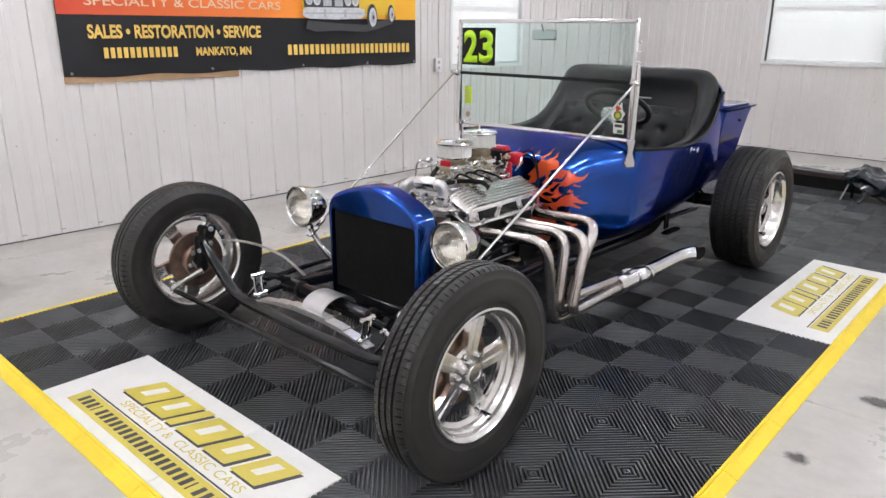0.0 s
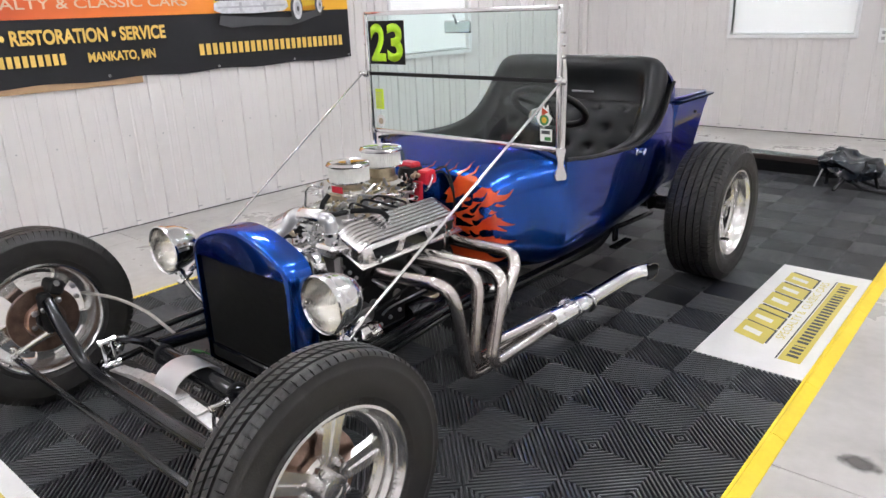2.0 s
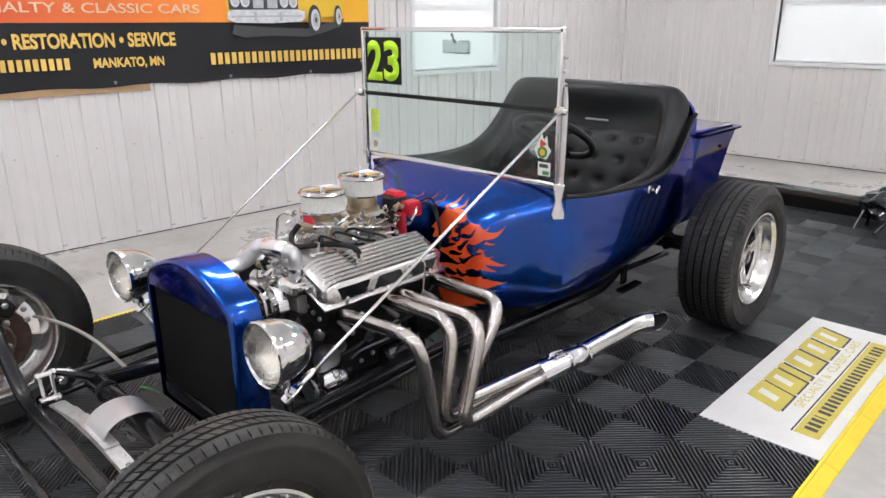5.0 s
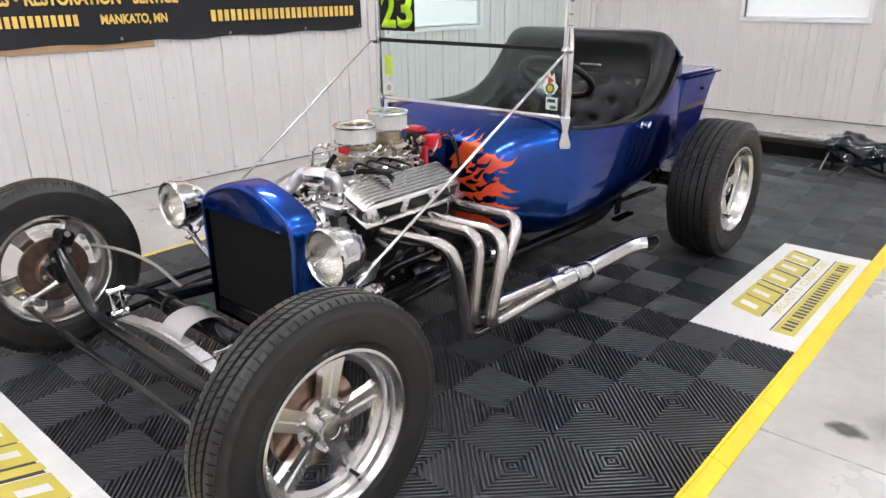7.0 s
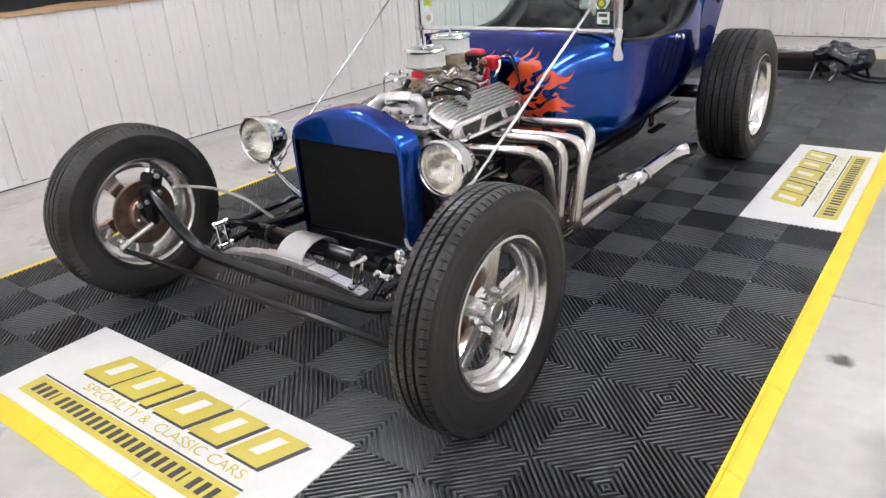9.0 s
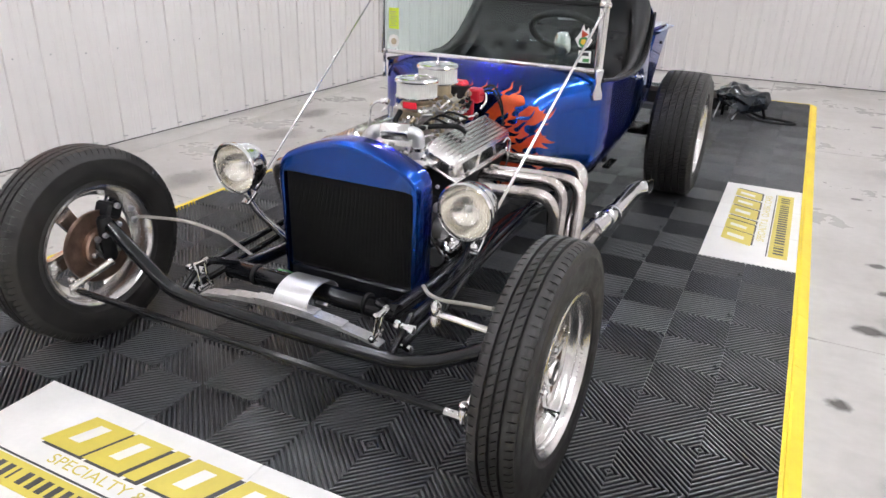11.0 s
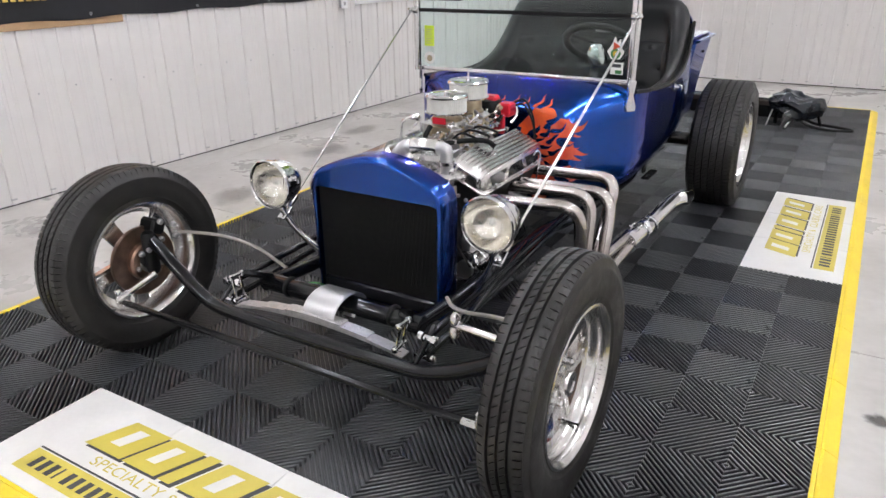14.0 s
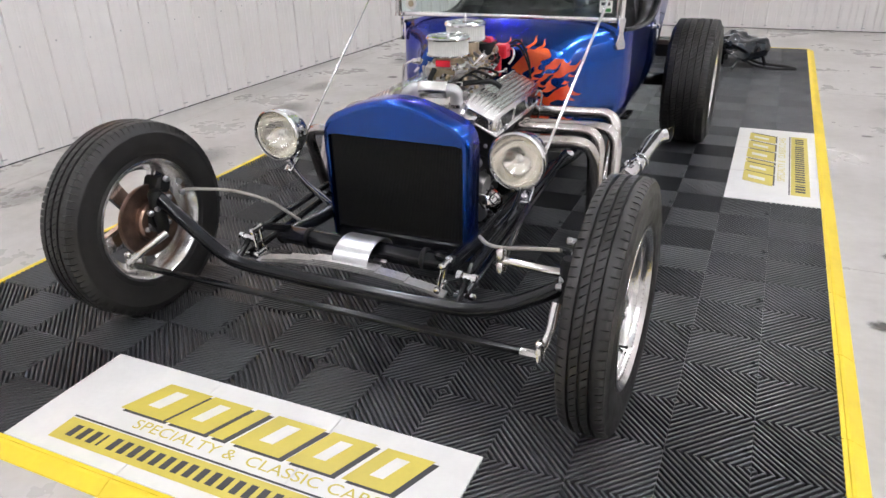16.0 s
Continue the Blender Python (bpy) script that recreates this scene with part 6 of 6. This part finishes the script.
# headers and side pipes
PIPES = (((0.44, 1.005, 0.478), (0.805, 1.010, 0.503), (0.792, 1.098, 0.150), (0.805, 1.60, 0.158)),
         ((0.44, 1.185, 0.478), (0.792, 1.165, 0.500), (0.795, 1.120, 0.195), (0.795, 1.60, 0.198)),
         ((0.44, 1.245, 0.478), (0.838, 1.240, 0.492), (0.843, 1.150, 0.185), (0.830, 1.60, 0.180)),
         ((0.44, 1.415, 0.484), (0.815, 1.362, 0.512), (0.808, 1.175, 0.235), (0.812, 1.60, 0.208)))
for s in (1, -1):
    def mx(p):
        return p if s > 0 else (2 * EX - p[0] + 0.02, p[1], p[2] - (0.05 if p[2] > 0.4 else 0.0))
    hd = P("exhaust_header", bx(*sorted((mx((0.432, 0, 0))[0], mx((0.444, 0, 0))[0])), 0.965, 1.455, 0.455 - (0.05 if s < 0 else 0), 0.508 - (0.05 if s < 0 else 0), bevel=0.003), HEADER, None, "heat-tinted chrome exhaust header")
    for pts in PIPES:
        P("primary_pipe", tb(rounded([mx(p) for p in pts], (0.080, 0.050), 7), 0.0215, seg=16, curved=False), HEADER, hd)
    P("collector", tb([mx(p) for p in ((0.812, 1.555, 0.184), (0.815, 1.60, 0.184), (0.824, 1.66, 0.187), (0.830, 1.70, 0.189))], [0.047, 0.047, 0.040, 0.037], seg=18), CHROME, hd)
    for y in (1.690, 1.785):
        P("flange", lathe(bmesh.new(), [(0.034, 0), (0.043, 0), (0.044, 0.003), (0.044, 0.010), (0.043, 0.013), (0.034, 0.013)], axis_to(mx((0.830 + 0.1 * (y - 1.69), y, 0.189)), (0, 1, 0.02)), 20), CHROME, hd)
    P("sleeve", rd(mx((0.830, 1.695, 0.189)), mx((0.840, 1.79, 0.191)), 0.0395, 20), CHROME, hd)
    for sgn in (-1, 1):
        P("bolt", rd(mx((0.822 + sgn * 0.016, 1.630, 0.187 + 0.043)), mx((0.826 + sgn * 0.016, 1.700, 0.187 + 0.043)), 0.006, 8), CHROME, hd)
        P("bolt_head", lathe(bmesh.new(), [(0.010, 0), (0.010, 0.010), (0.006, 0.012)], axis_to(mx((0.822 + sgn * 0.016, 1.640, 0.187 + 0.043)), (0, -1, 0)), 6), CHROME, hd, smooth=False)
    # the tip is turned out and cut on the slant; its inside is matt black
    pipe = tb(rounded([mx(p) for p in ((0.838, 1.78, 0.191), (0.850, 2.110, 0.196), (0.868, 2.195, 0.198), (0.990, 2.285, 0.203))], 0.05), 0.0365, seg=24, curved=False)
    e, out_d, cut_n = Vector(mx((0.912, 2.230, 0.200))), Vector((s * 0.80, 0.59, 0.02)).normalized(), Vector((s * 0.96, -0.18, 0.03)).normalized()
    last = [f for f in pipe.faces if f.calc_center_median().y > 2.215]
    end = list({v for f in last for v in f.verts}) + list({g for f in last for g in f.edges}) + last
    cut = bmesh.ops.bisect_plane(pipe, geom=end, plane_co=e, plane_no=cut_n, clear_outer=True)["geom_cut"]
    rim = [[v.co.copy() for v in g.verts] for g in cut if isinstance(g, bmesh.types.BMEdge)]
    mid = sum((p + q for p, q in rim), Vector()) / (2 * len(rim))
    mouth = bmesh.new()
    for p, q in rim:
        pi, qi = mid + (p - mid) * 0.95, mid + (q - mid) * 0.95
        pipe.faces.new([pipe.verts.new(v) for v in (p, q, qi, pi)])
        deep = out_d * -0.06
        mouth.faces.new([mouth.verts.new(v) for v in (pi, qi, qi + deep, pi + deep)])
        mouth.faces.new([mouth.verts.new(v) for v in (pi + deep, qi + deep, mid + deep)])
    bmesh.ops.remove_doubles(mouth, verts=mouth.verts[:], dist=0.0002)
    bmesh.ops.recalc_face_normals(mouth, faces=mouth.faces[:])
    P("side_pipe", pipe, CHROME, hd, "chrome side pipe with turned-out tip")
    P("pipe_mouth", mouth, BLACK_MATT, hd, "matt black inside of the pipe")

# -- chassis --
for s in (-1, 1):
    x = EX + s * 0.295
    ch = P("frame_rail", tb(rounded([(x, 0.44, 0.262), (x, 0.70, 0.238), (x, 1.40, 0.238), (x + s * 0.06, 1.6, 0.240), (x + s * 0.09, 2.3, 0.245), (x + s * 0.06, 2.65, 0.38), (x + s * 0.03, 3.0, 0.46)], 0.08), 0.025, seg=10, curved=False), BLACK_PAINT, None, "gloss black tubular frame rail")
    P("radius_rod", rd((x + s * 0.085, 0.366, 0.219), (x + s * 0.075, 1.47, 0.290), 0.0115), BLACK_PAINT, ch)
    P("radius_rod", rd((x + s * 0.085, 0.405, 0.276), (x + s * 0.075, 1.47, 0.310), 0.0115), BLACK_PAINT, ch)
    for y, z in ((0.385, 0.272), (0.366, 0.219)):
        P("rod_joint", lathe(bmesh.new(), [(0.010, 0), (0.015, 0.004), (0.015, 0.02), (0.010, 0.024), (0.010, 0.05), (0.014, 0.052), (0.014, 0.066), (0.006, 0.07)], axis_to((x + s * 0.052, y, z), (s, -0.1, 0)), 8), CHROME, ch)
    P("rod_joint", lathe(bmesh.new(), [(0.016, 0), (0.018, 0.01), (0.018, 0.04), (0.008, 0.05)], axis_to((x + s * 0.06, 1.47, 0.30), (s, 0, 0)), 10), CHROME, ch)
    P("axle_bracket", rd((x + s * 0.085, 0.300, 0.215), (x + s * 0.085, 0.420, 0.295), 0.009), BLACK_PAINT, ch)
    # shackle and spring end
    tx, lx = (0.562, 0.545) if s > 0 else (-0.078, -0.070)
    for dy in (-0.016, 0.016):
        P("shackle", bx(-0.0055, 0.0055, -0.003, 0.003, -0.010, 0.088, bevel=0.002, m=axis_to((lx, 0.325 + dy, 0.258), (tx - lx, 0, 0.078))), CHROME, ch, smooth=False)
    for px, pz in ((tx, 0.336), (lx, 0.258)):
        P("shackle_bolt", lathe(bmesh.new(), [(0.004, -0.030), (0.010, -0.028), (0.010, -0.019), (0.007, -0.018), (0.007, 0.018), (0.010, 0.019), (0.010, 0.028), (0.004, 0.030)], axis_to((px, 0.325, pz), (0, 1, 0)), 8), CHROME, ch, smooth=False)
    P("spring_perch", tb([(x - s * 0.02, 0.45, 0.29), (x - s * 0.01, 0.40, 0.315), (tx, 0.355, 0.333)], [0.016, 0.013, 0.011], seg=8), BLACK_PAINT, ch)
ax = P("front_axle", tb([(-0.43, 0.295, 0.405), (-0.335, 0.283, 0.352), (-0.20, 0.28, 0.262), (-0.12, 0.28, 0.234), (0.02, 0.28, 0.226), (0.30, 0.28, 0.222), (0.56, 0.28, 0.225), (0.66, 0.28, 0.233), (0.76, 0.28, 0.268), (0.87, 0.283, 0.328), (0.915, 0.29, 0.36)], 0.0215, seg=16), BLACK_PAINT, None, "gloss black dropped tube front axle")
P("tie_rod", rd((-0.452, 0.170, 0.216), (0.862, 0.163, 0.216), 0.0105), BLACK_PAINT, ax)
for a, b, c in (((-0.476, 0.172, 0.226), (-0.435, 0.205, 0.258), (-0.395, 0.268, 0.298)), ((0.885, 0.163, 0.226), (0.900, 0.185, 0.27), (0.905, 0.225, 0.335))):
    s = -1 if a[0] < 0 else 1
    P("steering_arm", tb([a, b, c], [0.013, 0.011, 0.014], seg=10), POLISHED, ax, "polished steering arm")
    P("rod_end", lathe(bmesh.new(), [(0.006, -0.03), (0.013, -0.024), (0.014, 0.0), (0.010, 0.012), (0.013, 0.016), (0.013, 0.026), (0.007, 0.032)], Matrix.Translation(a), 10), POLISHED, ax)
    P("rod_end", rd((a[0], a[1], a[2] - 0.012), (a[0] - s * 0.05, a[1], a[2] - 0.011), 0.0125, 8), POLISHED, ax)
    kx = -0.432 if s < 0 else 0.917
    P("spindle", lathe(bmesh.new(), [(0.018, -0.075), (0.024, -0.06), (0.024, 0.06), (0.018, 0.07)], pose(kx, 0.288, 0.36, 0, 0), 14), BLACK_MATT, ax)
    P("spindle_hub", rd((kx, 0.287, 0.335), (kx + s * 0.07, 0.287, 0.325), 0.035, 16), BLACK_MATT, ax)
    P("caliper", bx(-0.036, 0.036, -0.028, 0.028, -0.022, 0.028, bevel=0.009, m=Matrix.Translation((kx + s * 0.035, 0.335, 0.43)) @ pose(0, 0, 0, -25)), BLACK_MATT, ax, "black brake caliper", smooth=False)
    for dy, dz in ((0.0, 0.455), (0.05, 0.43), (-0.005, 0.395), (0.055, 0.39), (-0.06, 0.375), (-0.09, 0.37)):
        P("caliper_bolt", lathe(bmesh.new(), [(0.010, 0), (0.010, 0.01), (0.006, 0.014)], axis_to((kx - s * 0.008, 0.335 + dy, dz), (-s, -0.2, 0)), 8), STEEL, ax)
    P("backing_plate", lathe(bmesh.new(), [(0.025, 0), (0.050, 0.002), (0.056, 0.01), (0.056, 0.016), (0.03, 0.018)], axis_to((kx + s * 0.030, 0.292, 0.322), (s, 0, 0)), 24), RUST, ax)
P("brake_hose", tb([(-0.437, 0.415, 0.388), (-0.38, 0.432, 0.391), (-0.27, 0.468, 0.385), (-0.17, 0.510, 0.350), (-0.11, 0.540, 0.300), (-0.075, 0.562, 0.262)], 0.0058, seg=8), HOSE, ax, "grey braided brake hose")
P("brake_hose", tb([(0.592, 0.508, 0.342), (0.63, 0.475, 0.338), (0.70, 0.425, 0.360), (0.80, 0.365, 0.402), (0.885, 0.320, 0.432)], 0.0058, seg=8), HOSE, ax, "grey braided brake hose")
# upper steering arm and drag link
bm = bmesh.new()
rod(bm, (0.725, 0.325, 0.374), (0.900, 0.300, 0.380), 0.011)
rod(bm, (0.725, 0.325, 0.374), (0.900, 0.345, 0.352), 0.010)
P("pitman_arm", bm, POLISHED, ax, "polished forked steering arm")
P("drag_link", rd((0.725, 0.325, 0.352), (0.60, 1.05, 0.325), 0.009), BLACK_PAINT, ax)
P("drag_link_end", lathe(bmesh.new(), [(0.008, -0.035), (0.015, -0.028), (0.016, -0.008), (0.011, 0.0), (0.016, 0.014), (0.015, 0.03), (0.007, 0.04)], pose(0.725, 0.325, 0.370), 10), POLISHED, ax)
# crossmember, spring and strap
cm = P("crossmember", rd((-0.075, 0.455, 0.268), (0.54, 0.455, 0.262), 0.030, 18), BLACK_PAINT, None, "gloss black front crossmember tube")
for x in (0.02, 0.43):
    P("collar", lathe(bmesh.new(), [(0.031, 0), (0.0345, 0.002), (0.0345, 0.012), (0.031, 0.014)], axis_to((x, 0.455, 0.267), (1, 0, 0)), 20), BLACK_MATT, cm)
for k, e in enumerate((0.325, 0.300, 0.205, 0.110)):
    bm = bmesh.new()
    rings = []
    for i in range(17):
        u = -1 + 2 * i / 16
        x = 0.225 + u * e
        z = 0.250 - 0.030 * (u * e / 0.325) ** 2 + 0.0058 * k
        rings.append([Vector((x, 0.344 + dy, z + dz)) for dy, dz in ((-0.020, 0), (0.020, 0), (0.020, 0.0042), (-0.020, 0.0042))])
    ring_mesh(bm, rings)
    bmesh.ops.recalc_face_normals(bm, faces=bm.faces)
    P("spring_leaf", bm, NICKEL, cm, "chrome leaf of the front spring")
bm = bmesh.new()
rings = []
for i in range(19):
    a = radians(198 - 216 * i / 18)
    u, w = math.cos(a) * 0.084, math.sin(a) * 0.056
    u2, w2 = math.cos(a) * 0.081, math.sin(a) * 0.053
    c = (0.418, 0.262)
    rings.append([Vector((0.182, c[0] - u, c[1] + w)), Vector((0.302, c[0] - u, c[1] + w)), Vector((0.302, c[0] - u2, c[1] + w2)), Vector((0.182, c[0] - u2, c[1] + w2))])
ring_mesh(bm, rings)
bmesh.ops.recalc_face_normals(bm, faces=bm.faces)
P("strap", bm, SATIN, cm, "satin silver sheet strap over the crossmember")
P("strap_bolt", rd((0.292, 0.40, 0.262), (0.335, 0.40, 0.262), 0.007, 8), CHROME, cm)
P("wire", tb([(0.055, 0.60, 0.215), (0.045, 0.575, 0.235), (0.02, 0.56, 0.238), (-0.005, 0.57, 0.222), (-0.01, 0.60, 0.20)], 0.003, seg=6), GREEN_INK, cm)

# rear axle and suspension
ra = P("rear_axle", rd((-0.36, 2.865, 0.328), (0.82, 2.865, 0.328), 0.036, 16), BLACK_PAINT, None, "black rear axle tube")
P("differential", ball(bmesh.new(), (BX, 2.865, 0.328), 0.12, 20), BLACK_PAINT, ra)
for s in (-1, 1):
    x = BX + s * 0.41
    P("shock_absorber", rd((x, 2.80, 0.31), (x - s * 0.03, 2.74, 0.60), 0.018), BLACK_PAINT, ra)
    coil = [(x - s * 0.03 * t / 70 + 0.034 * math.cos(t * 0.72), 2.80 - 0.055 * t / 70 + 0.034 * math.sin(t * 0.72), 0.35 + 0.22 * t / 70) for t in range(71)]
    P("coil_spring", tb(coil, 0.006, seg=6, curved=False), BLACK_PAINT, ra, "black coil spring")
    P("trailing_arm", rd((x - s * 0.02, 2.85, 0.27), (x - s * 0.05, 2.10, 0.285), 0.013), BLACK_PAINT, ra)
    P("brake_drum", lathe(bmesh.new(), [(0.05, 0), (0.135, 0), (0.14, 0.008), (0.14, 0.07), (0.05, 0.075)], axis_to((BX + s * 0.565, 2.865, 0.328), (s, 0, 0)), 28), BLACK_MATT, ra)
    P("hanger", bx(x - 0.008, x + 0.008, 2.40, 2.44, 0.235, 0.42, bevel=0.004, m=None), BLACK_PAINT, ra, smooth=False)
    P("step_bracket", bx(x - 0.02 + s * 0.03, x + 0.02 + s * 0.03, 2.34, 2.50, 0.222, 0.236, bevel=0.004), BLACK_PAINT, ra, smooth=False)
P("transmission", lathe(bmesh.new(), [(0.10, 0), (0.09, 0.2), (0.07, 0.5), (0.05, 0.55)], axis_to((BX, 1.9, 0.29), (0, 1, 0)), 16), BLACK_MATT, ra)
P("drive_shaft", rd((BX, 2.4, 0.29), (BX, 2.8, 0.32), 0.03), BLACK_PAINT, ra)


# ---- the car's vinyl top, laid on the mat behind it ----
BOW = material("dark stained wood", (0.028, 0.017, 0.013), 0.5, 0, 0.3, 20)


def folded_top():
    ft = thing("folded_vinyl_top", (0.3, 5.55, 0.0), "black glossy vinyl car top lying on its frame on the mat", "car top")
    bm = bmesh.new()
    nx, ny = 44, 18
    rnd = random.Random(3)
    g = []
    for j in range(ny + 1):
        row = []
        for i in range(nx + 1):
            u, v = i / nx, j / ny
            x, y = -0.75 + 1.72 * u, 5.16 - 0.10 * u + 0.075 * v
            z = 0.187 + 0.004 * noise.noise((x * 5, y * 5, 1)) + 0.006 * math.sin(7 * u + 3 * v)
            row.append(bm.verts.new((x, y, z)))
        g.append(row)
    for j in range(ny):
        for i in range(nx):
            bm.faces.new((g[j][i], g[j][i + 1], g[j + 1][i + 1], g[j + 1][i]))
    r = bmesh.ops.solidify(bm, geom=bm.faces[:], thickness=0.004)
    bmesh.ops.recalc_face_normals(bm, faces=bm.faces)
    part("sheet", bm, TARP, ft, "glossy black vinyl sheet", True)
    part("front_bow", bx(0, 1.755, -0.012, 0.012, 0.142, 0.181, bevel=0.006, m=pose(-0.75, 5.155, 0, 0, 0, -3.43), seg=2), BOW, ft, "dark brown wooden bow")
    part("rear_bow", rd((-0.75, 5.235, 0.168), (1.0, 5.13, 0.168), 0.012), BOW, ft)
    # added black sheet standing in for the shade below the bows
    part("skirt", bx(-0.75, 0.98, 5.30, 5.31, 0.002, 0.125), BLACK_MATT, ft)
    for x, y in ((-0.7, 5.19), (0.2, 5.14), (0.95, 5.10)):
        part("foot", rd((x, y, 0.001), (x, y, 0.155), 0.012), BLACK_PAINT, ft)
    # crumpled end
    bm = bmesh.new()
    rings = []
    for j in range(9):
        v = j / 8
        ring = []
        for i in range(16):
            a = 2 * math.pi * (i + 0.5 * (j % 2)) / 16
            k = (0.55 + 0.45 * math.sin(math.pi * (0.12 + 0.8 * v))) * (1 + 0.45 * noise.noise((math.cos(a) * 2.2, math.sin(a) * 2.2, v * 4.1)) + 0.20 * noise.noise((math.cos(a) * 6, math.sin(a) * 6, v * 9)))
            ring.append(Vector((0.90 + 0.36 * v + 0.05 * noise.noise((a, v * 5, 2.0)), 5.14 + 0.15 * k * math.cos(a), 0.150 + 0.02 * math.sin(6 * v) + (0.095 * k) * math.sin(a))))
        rings.append(ring)
    ring_mesh(bm, rings)
    bmesh.ops.recalc_face_normals(bm, faces=bm.faces)
    bmesh.ops.triangulate(bm, faces=bm.faces)
    bmesh.ops.subdivide_edges(bm, edges=bm.edges[:], cuts=1, smooth=0.6, use_grid_fill=True)
    part("crumpled_end", bm, TARP, ft, "crumpled glossy black vinyl", True)
    part("leg", rd((0.93, 5.08, 0.15), (0.90, 4.97, 0.001), 0.006, 8), STEEL, ft)
    part("leg", rd((1.10, 5.06, 0.10), (1.04, 4.90, 0.006), 0.012, 8), BLACK_PAINT, ft)
    part("leg", rd((1.24, 5.14, 0.10), (1.28, 5.12, 0.001), 0.012, 8), BLACK_PAINT, ft)
    part("strap", tb([(1.10, 5.08, 0.06), (1.2, 4.97, 0.03), (1.35, 4.98, 0.008), (1.50, 5.02, 0.007), (1.42, 5.10, 0.008), (1.25, 5.15, 0.012), (1.15, 5.12, 0.05)], 0.011, seg=8), BLACK_MATT, ft)


folded_top()


# ---- the mat's pieces ----
lay_tiles()
ramp("edge", (MX1, MY0), (MX1, MY1), (1, 0))
ramp("edge", (MX0, MY1), (MX0, MY0), (-1, 0))
ramp("edge", (MX0, MY0), (MX1, MY0), (0, -1))
ramp("edge", (MX1, MY1), (MX0, MY1), (0, 1))
for cx, cy, ox, oy in ((MX0, MY0, -1, -1), (MX1, MY0, 1, -1), (MX0, MY1, -1, 1), (MX1, MY1, 1, 1)):
    corner_ramp(cx, cy, ox, oy)
